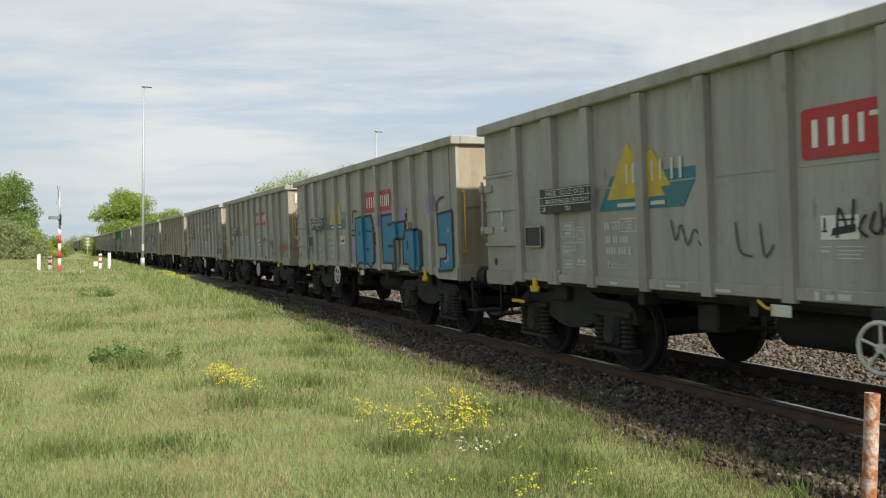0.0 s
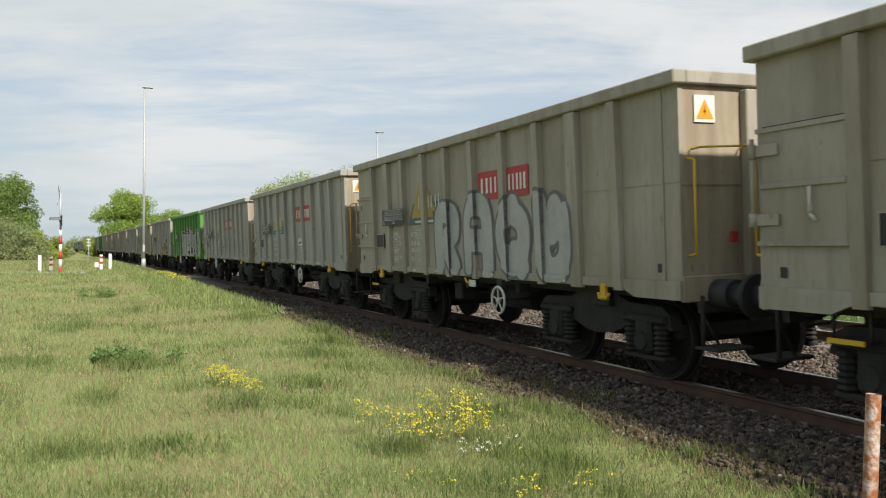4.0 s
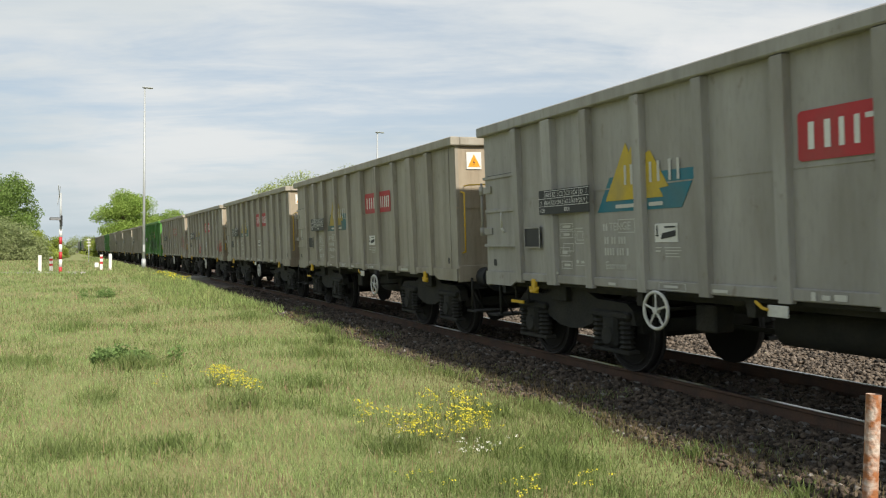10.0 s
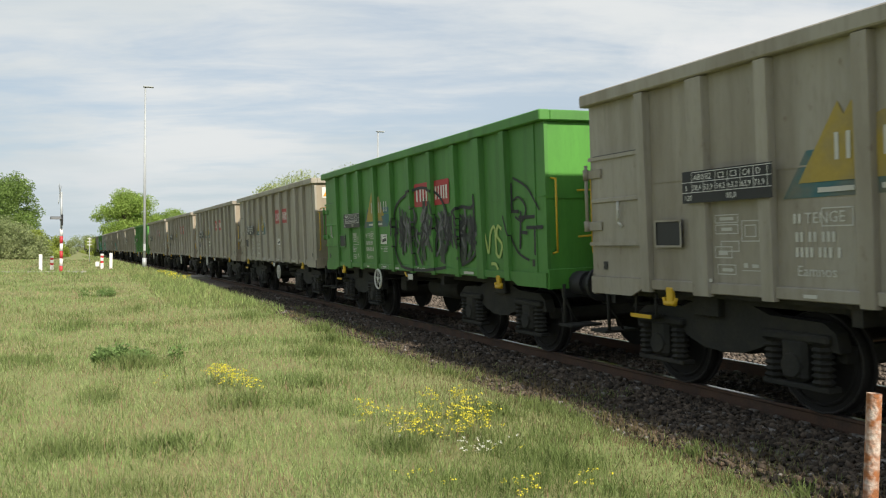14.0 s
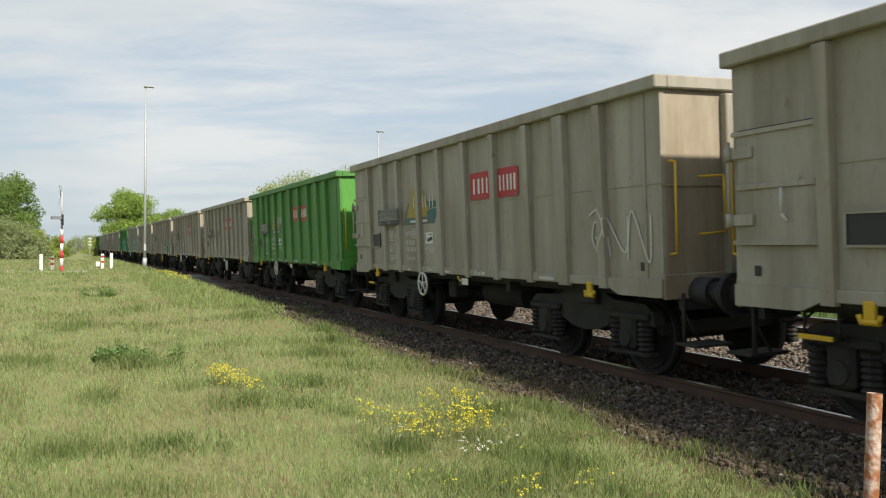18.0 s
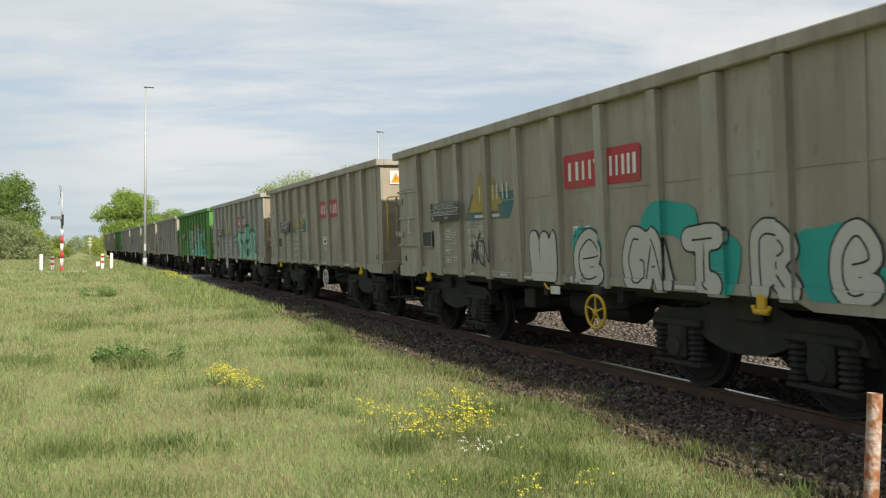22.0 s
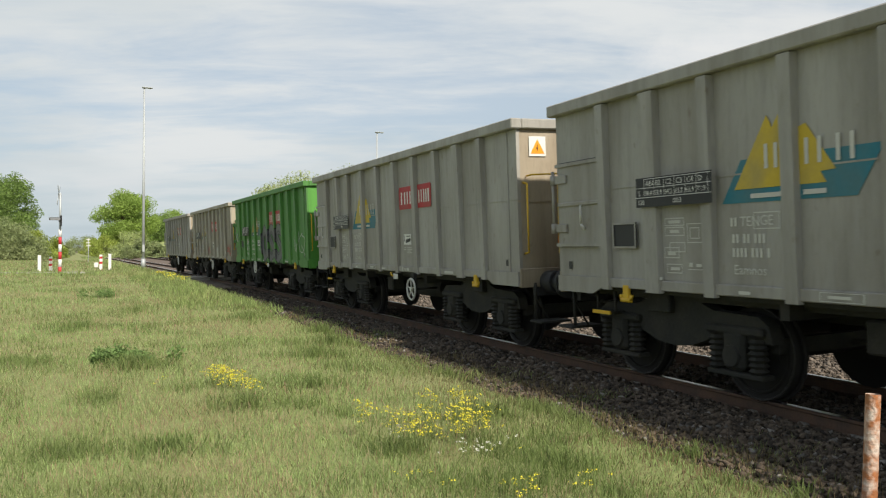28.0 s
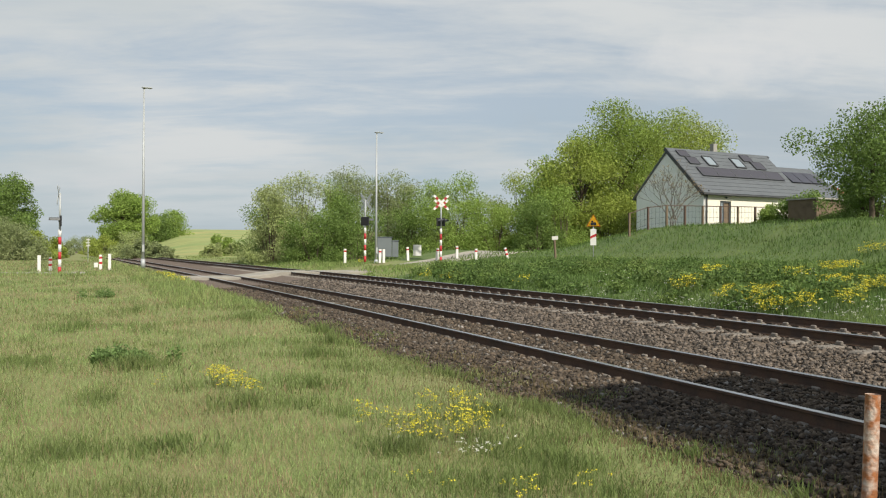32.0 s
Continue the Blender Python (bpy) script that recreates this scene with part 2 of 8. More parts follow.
LOGO_Y_OLD = material("faded_yellow_logo_paint", (0.36, 0.265, 0.06), 0.75, var=0.12, scale=3, fine=25, bump=0.03, second=(0.24, 0.20, 0.11), amount=1.0)
LOGO_T_OLD = material("faded_teal_logo_paint", (0.055, 0.14, 0.155), 0.75, var=0.12, scale=3, fine=25, bump=0.03, second=(0.15, 0.15, 0.12), amount=1.0)
CABINET = plain("blue_grey_cabinet_paint", (0.135, 0.155, 0.165), 0.6)
SIGN_Y = plain("yellow_sign_film", (0.78, 0.46, 0.02), 0.45)
BLACK = plain("black_paint", (0.02, 0.02, 0.022), 0.5)
ORANGE = plain("orange_sign_film", (0.75, 0.30, 0.02), 0.45)
GALV = material("galvanised_steel", (0.40, 0.42, 0.43), 0.6, 0.3, var=0.12, scale=2, fine=20, bump=0.03, amount=0.25)
RUST = material("flaking_rusty_paint", (0.34, 0.135, 0.055), 0.85, 0.1, var=0.3, scale=13, fine=45, bump=0.5, second=(0.62, 0.56, 0.50), amount=1.0)
GRASS_MIXED = leafy("mixed_green_grass", (0.26, 0.335, 0.12), island=0.4, second=(0.33, 0.33, 0.15), trans=0.5)
WEED_LEAF = leafy("meadow_weed_leaves", (0.17, 0.255, 0.085), island=0.3, second=(0.14, 0.22, 0.07))
GRASS_FRESH = leafy("fresh_green_grass", (0.20, 0.29, 0.085), island=0.35, second=(0.26, 0.30, 0.11), trans=0.5)
SORREL = leafy("reddish_sorrel_stalks", (0.30, 0.185, 0.125), island=0.35, second=(0.25, 0.20, 0.11))
BROWN_GRASS = leafy("brown_matted_grass", (0.20, 0.15, 0.085), island=0.4, second=(0.15, 0.145, 0.065))
BARK = material("bark", (0.11, 0.085, 0.06), 0.95, var=0.3, scale=3, fine=25, bump=0.6, amount=0.5)
LEAF = leafy("spring_leaves", (0.27, 0.37, 0.085), second=(0.20, 0.30, 0.065))
LEAF_DARK = leafy("dark_leaves", (0.17, 0.25, 0.065), second=(0.13, 0.20, 0.05))
# Dull olive leaves, lightened so that the colour carries some distance haze.
LEAF_DULL_HAZED = leafy("haze_lightened_dull_leaves", (0.255, 0.305, 0.135), second=(0.27, 0.29, 0.15))
LEAF_TALL = leafy("tall_tree_leaves", (0.225, 0.31, 0.062), second=(0.27, 0.32, 0.075))
LEAF_PALE = leafy("pale_young_leaves", (0.34, 0.40, 0.16), second=(0.34, 0.36, 0.18))
LEAF_YELLOW = leafy("fresh_yellow_green_leaves", (0.31, 0.37, 0.078), second=(0.25, 0.32, 0.07))
WALL_W = material("cream_render", (0.74, 0.70, 0.60), 0.9, var=0.05, scale=1.5, fine=30, bump=0.1, amount=0.12)
# Gable render near white: brightness put into the colour of the shaded side.
WALL_GABLE_LIT = material("lightened_gable_render", (0.86, 0.86, 0.85), 0.9, var=0.05, scale=1.5, fine=30, bump=0.1, amount=0.12)
ROOF = material("anthracite_roof", (0.105, 0.115, 0.125), 0.6, var=0.15, scale=1.5, fine=12, bump=0.2, amount=0.3)
PANEL = material("solar_glass", (0.045, 0.04, 0.05), 0.15, 0.0, var=0.05, scale=1.5, fine=12, bump=0.0, amount=0.2, spec=0.6)
GLASS = material("window_glass", (0.22, 0.26, 0.29), 0.12, 0.0, var=0.03, scale=1.5, fine=12, bump=0.0, amount=0.2, spec=0.8)
DARK_TRIM = plain("anthracite_trim", (0.055, 0.058, 0.062), 0.6)
WOOD = material("weathered_wood", (0.17, 0.125, 0.085), 0.9, var=0.2, scale=3, fine=25, bump=0.3, amount=0.5)
FENCE_RED = material("dull_red_fence_post", (0.10, 0.065, 0.05), 0.85, var=0.2, scale=3, fine=25, bump=0.2, amount=0.4)
TILE_RED = material("red_roof", (0.30, 0.08, 0.05), 0.8, var=0.15, scale=3, fine=25, bump=0.2, amount=0.3)

# ---- mesh helpers ----


def ob_mesh(name, bm, mat, parent=None, label=""):
    me = bpy.data.meshes.new(name)
    bm.to_mesh(me)
    bm.free()
    for m in (mat if isinstance(mat, (list, tuple)) else [mat]):
        me.materials.append(m)
    ob = new(name, me)
    if parent:
        ob.parent = parent
    if label:
        ob["label"] = label
    return ob


def part(name, bm, material_, parent, label=""):
    return ob_mesh(name, bm, material_, parent, label)


def thing(name, label, category, m=None, group="", kind=""):
    e = new(name)
    e.empty_display_size = 0.3
    if m is not None:
        e.matrix_basis = m
    return tagged(e, label, category, group, kind)


def box(bm, x0, x1, y0, y1, z0, z1, m=None, bevel=0.0, mi=0):
    vs = [bm.verts.new((x, y, z)) for x in (x0, x1) for y in (y0, y1) for z in (z0, z1)]
    if m is not None:
        for v in vs:
            v.co = m @ v.co
    fs = [bm.faces.new([vs[i] for i in q]) for q in ((0, 1, 3, 2), (4, 6, 7, 5), (0, 4, 5, 1), (2, 3, 7, 6), (0, 2, 6, 4), (1, 5, 7, 3))]
    for f in fs:
        f.material_index = mi
    if bevel:
        es = list({e for f in fs for e in f.edges})
        bmesh.ops.bevel(bm, geom=es, offset=bevel, segments=1, affect="EDGES", profile=0.5)


def tube(bm, a, b, r0, r1=None, n=10, caps=True, mi=0):
    a, b = Vector(a), Vector(b)
    r1 = r0 if r1 is None else r1
    q = (b - a).to_track_quat("Z", "Y")
    rings = []
    for p, r in ((a, r0), (b, r1)):
        rings.append([bm.verts.new(p + q @ Vector((r * math.cos(k * 2 * math.pi / n), r * math.sin(k * 2 * math.pi / n), 0))) for k in range(n)])
    for k in range(n):
        f = bm.faces.new((rings[0][k], rings[0][(k + 1) % n], rings[1][(k + 1) % n], rings[1][k]))
        f.smooth, f.material_index = n > 6, mi
    if caps:
        for r in (rings[0][::-1], rings[1]):
            bm.faces.new(r).material_index = mi


def pipe(bm, pts, r, n=8):
    for a, b in zip(pts, pts[1:]):
        tube(bm, a, b, r, n=n)


def torus(bm, centre, axis, R, r, n=24, m=8, mi=0):
    q = Vector(axis).to_track_quat("Z", "Y")
    g = [[bm.verts.new(Vector(centre) + q @ Vector(((R + r * math.cos(b)) * math.cos(a), (R + r * math.cos(b)) * math.sin(a), r * math.sin(b))))
          for b in [j * 2 * math.pi / m for j in range(m)]] for a in [i * 2 * math.pi / n for i in range(n)]]
    for i in range(n):
        for j in range(m):
            f = bm.faces.new((g[i][j], g[(i + 1) % n][j], g[(i + 1) % n][(j + 1) % m], g[i][(j + 1) % m]))
            f.smooth, f.material_index = True, mi


def prism(bm, profile, y0, y1, m=None, mi=0):
    """A profile of (x, z) points drawn along y."""
    a = [bm.verts.new((x, y0, z)) for x, z in profile]
    b = [bm.verts.new((x, y1, z)) for x, z in profile]
    if m is not None:
        for v in a + b:
            v.co = m @ v.co
    n = len(profile)
    for k in range(n):
        bm.faces.new((a[k], a[(k + 1) % n], b[(k + 1) % n], b[k])).material_index = mi
    bm.faces.new(a[::-1]).material_index = mi
    bm.faces.new(b).material_index = mi
    bmesh.ops.recalc_face_normals(bm, faces=bm.faces[:])


def bmnew():
    return bmesh.new()


def raw_mesh(name, verts, faces_flat, loops_per, mat, smooth=False):
    """A mesh straight from number arrays: all faces have loops_per corners."""
    me = bpy.data.meshes.new(name)
    nf = len(faces_flat) // loops_per
    me.vertices.add(len(verts))
    me.vertices.foreach_set("co", np.asarray(verts, dtype=np.float32).ravel())
    me.loops.add(nf * loops_per)
    me.loops.foreach_set("vertex_index", np.asarray(faces_flat, dtype=np.int32))
    me.polygons.add(nf)
    me.polygons.foreach_set("loop_start", np.arange(0, nf * loops_per, loops_per, dtype=np.int32))
    if smooth:
        me.polygons.foreach_set("use_smooth", np.ones(nf, dtype=bool))
    me.materials.append(mat)
    me.update(calc_edges=True)
    me.validate()
    return me


# ---- ground, tracks, road ----


def smooth(a, b, v):
    t = min(max((v - a) / (b - a), 0.0), 1.0)
    return t * t * (3 - 2 * t)


def ground_z(x, y):
    """Height of the meadow, the railway formation and the bank beyond it."""
    yy = min(max(y, -60), 330)
    u = x - TRACK - bend(yy)
    base = 0.02 + 0.22 * smooth(15, 45, y) - 0.14 * smooth(3, -4, u)
    near = -0.10 + 0.27 * smooth(14, 42, y)
    bumps = 0.05 * noise.noise((x * 0.35, y * 0.35, 0)) + 0.02 * noise.noise((x * 1.3, y * 1.3, 4))
    if y > 120:
        bumps += 0.5 * noise.noise((x * 0.02, y * 0.02, 2)) * smooth(120, 200, y) * smooth(4, 15, abs(u - 2))
    k = smooth(-2.9, -2.15, u)
    left = (near + bumps * smooth(-2.2, -3.5, u)) * (1 - k) - 0.36 * k
    if u < 1:
        return left
    if u < 6.6:
        return -0.32 + 0.3 * smooth(1.0, 3.0, u)
    w = u - 6.0
    r = 0.02 + 0.30 * smooth(0.5, 2.0, w) + 0.050 * max(w - 1, 0) * (1 - 0.75 * smooth(38, 55, y)) if w < 14.5 else 0.995 - 0.50 * smooth(38, 55, y)
    r += (1.95 * smooth(14, 21, w)) * (1 - smooth(40, 58, y) * 0.8)
    hill = 6.1 * smooth(105, 250, y) * smooth(4, 19, u) + 2.5 * smooth(260, 700, y) * smooth(0, 200, u)
    across, ahead = x * C - y * S, x * S + y * C
    mound = 0.95 * math.exp(-((across - 1.0) / 5.5) ** 2 - ((ahead - 61.0) / 7.0) ** 2)
    return r + bumps + hill + mound


def build_ground():
    xs = np.concatenate([np.geomspace(-1600, -16, 22), np.arange(-15, 4, 0.75), np.arange(4, 14, 0.4), np.arange(14, 45, 1.0), np.geomspace(46, 1600, 22)])
    ys = np.concatenate([np.linspace(-400, -20, 10), np.arange(-18, 60, 0.8), np.arange(60, 150, 3), np.geomspace(150, 3000, 30)])
    bm = bmnew()
    g = [[bm.verts.new((x + (bend(min(max(y, -60), 330)) if -3 < x < 15 else 0), y, ground_z(x + (bend(min(max(y, -60), 330)) if -3 < x < 15 else 0), y))) for x in xs] for y in ys]
    for j in range(len(ys) - 1):
        for i in range(len(xs) - 1):
            f = bm.faces.new((g[j][i], g[j][i + 1], g[j + 1][i + 1], g[j + 1][i]))
            f.smooth = True
            left_u = xs[i] + (0 if -3 < xs[i] < 15 else -bend(min(max(ys[j], -60), 330))) - TRACK
            if left_u > 5.5:
                f.material_index = 2 if ys[j] > 98 else 0 if ys[j] > 36 and left_u < 13 else 1
    tagged(ob_mesh("ground", bm, [EARTH, BANK_EARTH, FIELD]), "rough green and straw-coloured meadow ground", "meadow", kind="structure")


build_ground()


def strip(name, profile, ys, mat, label, cat, z_add=None):
    """A long sheet of one cross-section (u, z) that follows the tracks."""
    bm = bmnew()
    g = [[bm.verts.new((TRACK + u + bend(y), y, z + (z_add(y, u) if z_add else 0))) for u, z in profile] for y in ys]
    for j in range(len(ys) - 1):
        for i in range(len(profile) - 1):
            f = bm.faces.new((g[j][i], g[j][i + 1], g[j + 1][i + 1], g[j + 1][i]))
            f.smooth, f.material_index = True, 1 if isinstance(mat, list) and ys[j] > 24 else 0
    return tagged(ob_mesh(name, bm, mat), label, cat, kind="structure")


LONG = np.concatenate([np.arange(-60, 60, 1.5), np.arange(60, 420, 6)])
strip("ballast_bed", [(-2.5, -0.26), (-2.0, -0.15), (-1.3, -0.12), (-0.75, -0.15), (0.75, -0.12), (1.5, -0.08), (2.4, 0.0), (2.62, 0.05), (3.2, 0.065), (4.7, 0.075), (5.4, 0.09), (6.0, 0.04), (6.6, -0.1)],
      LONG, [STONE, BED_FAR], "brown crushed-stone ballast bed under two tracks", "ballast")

RAIL_PROFILE = ((-0.07, -0.16), (0.07, -0.16), (0.07, -0.148), (0.012, -0.128), (0.010, -0.045), (0.034, -0.032), (0.034, -0.006), (0.026, 0.0), (-0.026, 0.0), (-0.034, -0.006),
                (-0.034, -0.032), (-0.010, -0.045), (-0.012, -0.128), (-0.07, -0.148))


def build_rail(u, z, parent):
    bm = bmnew()
    ys = np.concatenate([np.arange(-60, 60, 2.0), np.arange(60, 420, 8)])
    g = [[bm.verts.new((TRACK + u + bend(y) + px, y, z + pz)) for px, pz in RAIL_PROFILE] for y in ys]
    n = len(RAIL_PROFILE)
    for j in range(len(ys) - 1):
        for k in range(n):
            f = bm.faces.new((g[j][k], g[j][(k + 1) % n], g[j + 1][(k + 1) % n], g[j + 1][k]))
            f.material_index = 1 if k in (6, 7, 8) else 0
    bmesh.ops.recalc_face_normals(bm, faces=bm.faces[:])
    part("rail", bm, [RAIL_SIDE, RAIL_TOP], parent, "rusty steel rail with a bright worn head")


def sleeper_mesh():
    bm = bmnew()
    box(bm, -1.28, 1.28, -0.13, 0.13, -0.34, -0.165, bevel=0.02)
    for s in (-1, 1):
        box(bm, s * 0.7525 - 0.13, s * 0.7525 + 0.13, -0.085, 0.085, -0.166, -0.152, bevel=0.004)
        for o in (-0.105, 0.105):
            box(bm, s * 0.7525 + o - 0.025, s * 0.7525 + o + 0.025, -0.055, 0.055, -0.16, -0.105, bevel=0.012)
    me = bpy.data.meshes.new("sleeper")
    bm.to_mesh(me)
    bm.free()
    me.materials.append(SLEEPER)
    return me


def build_track(name, u, z, cant, label):
    t = thing(name, label, "railway track", kind="structure")
    build_rail(u - 0.7525, z, t)
    build_rail(u + 0.7525, z + cant * 1.505, t)
    me = sleeper_mesh()
    r = random.Random(3)
    for k in range(125):
        y = -12 + 0.6 * k
        o = new("sleeper", me)
        o.parent = t
        o.matrix_basis = pose(TRACK + u + bend(y), y, z + cant * 0.7525, 0, -math.degrees(cant), math.degrees(-bend_slope(y)) + r.uniform(-0.4, 0.4))
    return t


build_track("track_1", 0.0, 0.0, 0.0239, "rusty near track with bright rail heads in brown ballast")
build_track("track_2", 3.9505, 0.258, 0.0136, "dark second track on concrete sleepers")

# ---- the train ----
HALF = 5.13        # half the length over the top rim
POSTS = (1.11, 1.965, 2.82, 3.82, 4.785, 5.78, 6.77, 7.75, 8.60, 9.445)   # from the far end
WIDE = (1, 8)
SIDE = 1.315        # side sheet
STAKE_FOOT, STAKE_HEAD = 0.05, 0.088   # how far the stakes stand out


def side_frame(d, z, out=0.0):
    """Point on the side facing the meadow: d from the far end, z over the rail, out proud of the sheet."""
    return Vector((-SIDE - out, HALF - 0.973 * d, z))


def flat(name, pts, mat, parent, out=0.006, label=""):
    """A painted or screwed-on flat shape on the side sheet: pts are (d, z)."""
    bm = bmnew()
    t = 0.004
    a = [bm.verts.new(side_frame(d, z, out)) for d, z in pts]
    b = [bm.verts.new(side_frame(d, z, out - t)) for d, z in pts]
    bm.faces.new(a)
    for k in range(len(pts)):
        bm.faces.new((a[k], b[k], b[(k + 1) % len(pts)], a[(k + 1) % len(pts)]))
    bmesh.ops.recalc_face_normals(bm, faces=bm.faces[:])
    return part(name, bm, mat, parent, label)


def rects(name, rows, mat, parent, out, label=""):
    bm = bmnew()
    for d0, d1, z0, z1 in rows:
        vs = [bm.verts.new(side_frame(d, z, out)) for d, z in ((d0, z0), (d1, z0), (d1, z1), (d0, z1))]
        bm.faces.new(vs)
    return part(name, bm, mat, parent, label)


def lettering(text, d, z, size, parent, mat=None, out=0.006):
    """A short painted word on the side sheet."""
    cu = bpy.data.curves.new("painted_word", "FONT")
    cu.body, cu.size = text, size
    cu.resolution_u = 2
    cu.materials.append(mat or PALE)
    o = new("painted_word", cu)
    o.parent = parent
    p = side_frame(d, z, out)
    o.matrix_basis = Matrix(((0, 0, -1, p.x), (-1, 0, 0, p.y), (0, 1, 0, p.z), (0, 0, 0, 1)))
    return o


def build_wagon(paint, label, wheel_d, rail_style, worn=False):
    logo_y, logo_t = (LOGO_Y_OLD, LOGO_T_OLD) if worn else (LOGO_Y, LOGO_T)
    w = thing("freight_wagon", label, "freight wagon", group="wagons of the train")
    # walls
    for s, nm in ((-1, "side_wall"), (1, "side_wall")):
        bm = bmnew()
        prism(bm, ((s * SIDE, 1.05), (s * SIDE, 3.10), (s * (SIDE - 0.05), 3.10), (s * (SIDE - 0.05), 1.05)), -HALF + 0.06, HALF - 0.06)
        # lower edge channel, mid seam and deeper ends
        box(bm, s * SIDE, s * (SIDE + 0.030), -HALF + 1.0, HALF - 1.0, 1.045, 1.15, bevel=0.008)
        box(bm, s * SIDE, s * (SIDE + 0.008), -HALF + 0.08, HALF - 1.0, 2.13, 2.145)
        for e in (-1, 1):
            y0, y1, y2 = e * (HALF - 0.06), e * (HALF - 0.80), e * (HALF - 1.0)
            prism(bm, ((y0, 0.96), (y1, 0.96), (y2, 1.045), (y2, 1.15), (y0, 1.15)), s * SIDE, s * (SIDE + 0.03), Matrix(((0, 1, 0, 0), (1, 0, 0, 0), (0, 0, 1, 0), (0, 0, 0, 1))))
        box(bm, s * SIDE, s * (SIDE + 0.012), -HALF + 0.30, -HALF + 0.36, 1.15, 3.08)
        part(nm, bm, paint, w)
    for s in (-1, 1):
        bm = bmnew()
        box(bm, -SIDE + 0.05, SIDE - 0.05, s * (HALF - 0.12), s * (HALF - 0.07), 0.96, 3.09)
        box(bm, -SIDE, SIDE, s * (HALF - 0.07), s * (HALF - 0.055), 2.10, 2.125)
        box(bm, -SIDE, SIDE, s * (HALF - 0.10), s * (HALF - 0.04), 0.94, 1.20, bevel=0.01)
        part("end_wall", bm, END_GREEN_LIT if paint is GREEN else END_GRIME_LIT, w)
        for x in (-0.42, 0.42):
            bm = bmnew()
            box(bm, x - 0.10, x + 0.10, s * (HALF - 0.075), s * (HALF + 0.03), 1.1, 3.06, bevel=0.012)
            part("end_post", bm, paint, w)
    # top rim: four lengths of box section
    bm = bmnew()
    for s in (-1, 1):
        box(bm, s * (SIDE - 0.06), s * (SIDE + 0.10), -HALF, HALF, 3.085, 3.225, bevel=0.014)
        box(bm, -SIDE + 0.06, SIDE - 0.06, s * (HALF - 0.15), s * (HALF + 0.002), 3.088, 3.223, bevel=0.014)
    part("top_rim", bm, paint, w)
    # stakes
    for k, d in enumerate(POSTS):
        h = 0.125 if k in WIDE else 0.078
        for s in (-1, 1):
            bm = bmnew()
            y = HALF - 0.973 * d
            ends = [[bm.verts.new((s * (SIDE + o), y + q, z)) for q, o in ((-h, 0), (-h * 0.86, out), (h * 0.86, out), (h, 0))] for z, out in ((1.02, STAKE_FOOT), (1.14, STAKE_FOOT + 0.004), (3.075, STAKE_HEAD))]
            for lo, hi in zip(ends, ends[1:]):
                for j in range(4):
                    bm.faces.new((lo[j], lo[(j + 1) % 4], hi[(j + 1) % 4], hi[j]))
            bm.faces.new(ends[0])
            bm.faces.new(ends[2])
            bmesh.ops.recalc_face_normals(bm, faces=bm.faces[:])
            part("stake", bm, paint, w)
    # load floor and frame
    bm = bmnew()
    box(bm, -SIDE + 0.05, SIDE - 0.05, -HALF + 0.12, HALF - 0.12, 1.0, 1.06)
    part("floor_plate", bm, UNDER, w)
    bm = bmnew()
    box(bm, -0.16, 0.16, -HALF + 0.12, HALF - 0.12, 0.72, 1.0, bevel=0.01)
    for y in (-3.41, 3.41):
        box(bm, -1.15, 1.15, y - 0.18, y + 0.18, 0.80, 1.0, bevel=0.01)
    for x in (-1.02, 1.02):
        box(bm, x - 0.06, x + 0.06, -HALF + 0.12, HALF - 0.12, 0.93, 1.0)
    for y in (-1.6, 0, 1.6):
        box(bm, -1.25, 1.25, y - 0.05, y + 0.05, 0.86, 1.0)
    part("underframe", bm, UNDER, w)
    # door in the far bay with hinges and latch
    door = None
    flat("door_gap", ((0.12, 1.495), (1.03, 1.495), (1.03, 2.515), (0.12, 2.515)), BLACK, w, 0.006, "dark joint round the door")
    bm = bmnew()
    box(bm, -SIDE - 0.028, -SIDE, HALF - 0.985, HALF - 0.12, 1.53, 2.48, bevel=0.008)
    box(bm, -SIDE - 0.05, -SIDE - 0.02, HALF - 1.0, HALF - 0.08, 2.46, 2.50)
    box(bm, -SIDE - 0.05, -SIDE - 0.02, HALF - 1.0, HALF - 0.08, 1.50, 1.54)
    box(bm, -SIDE - 0.05, -SIDE - 0.02, HALF - 0.985, HALF - 0.12, 1.98, 2.03, bevel=0.008)
    door = part("door", bm, paint, w)
    for z in (2.31, 1.72):
        bm = bmnew()
        tube(bm, (-SIDE - 0.06, HALF - 0.05, z - 0.06), (-SIDE - 0.06, HALF - 0.05, z + 0.06), 0.035)
        box(bm, -SIDE - 0.055, -SIDE - 0.028, HALF - 0.32, HALF - 0.03, z - 0.05, z + 0.05, bevel=0.006)
        part("hinge", bm, paint, door)
    bm = bmnew()
    pipe(bm, [(-SIDE - 0.07, HALF - 0.66, 1.98), (-SIDE - 0.07, HALF - 0.66, 1.76), (-SIDE - 0.05, HALF - 0.70, 1.70)], 0.014)
    part("latch", bm, PALE, door, "pale worn door latch")
    bm = bmnew()
    pipe(bm, [(-SIDE - 0.06, HALF - 0.05, 1.66), (-SIDE - 0.06, HALF - 0.05, 2.42)], 0.02)
    part("hinge_pin", bm, paint, door)
    # markings
    hold = flat("paper_holder", ((1.28, 1.48), (1.70, 1.48), (1.70, 1.755), (1.28, 1.755)), RUBBER_BLACK, w, 0.035, "dark mesh label holder")
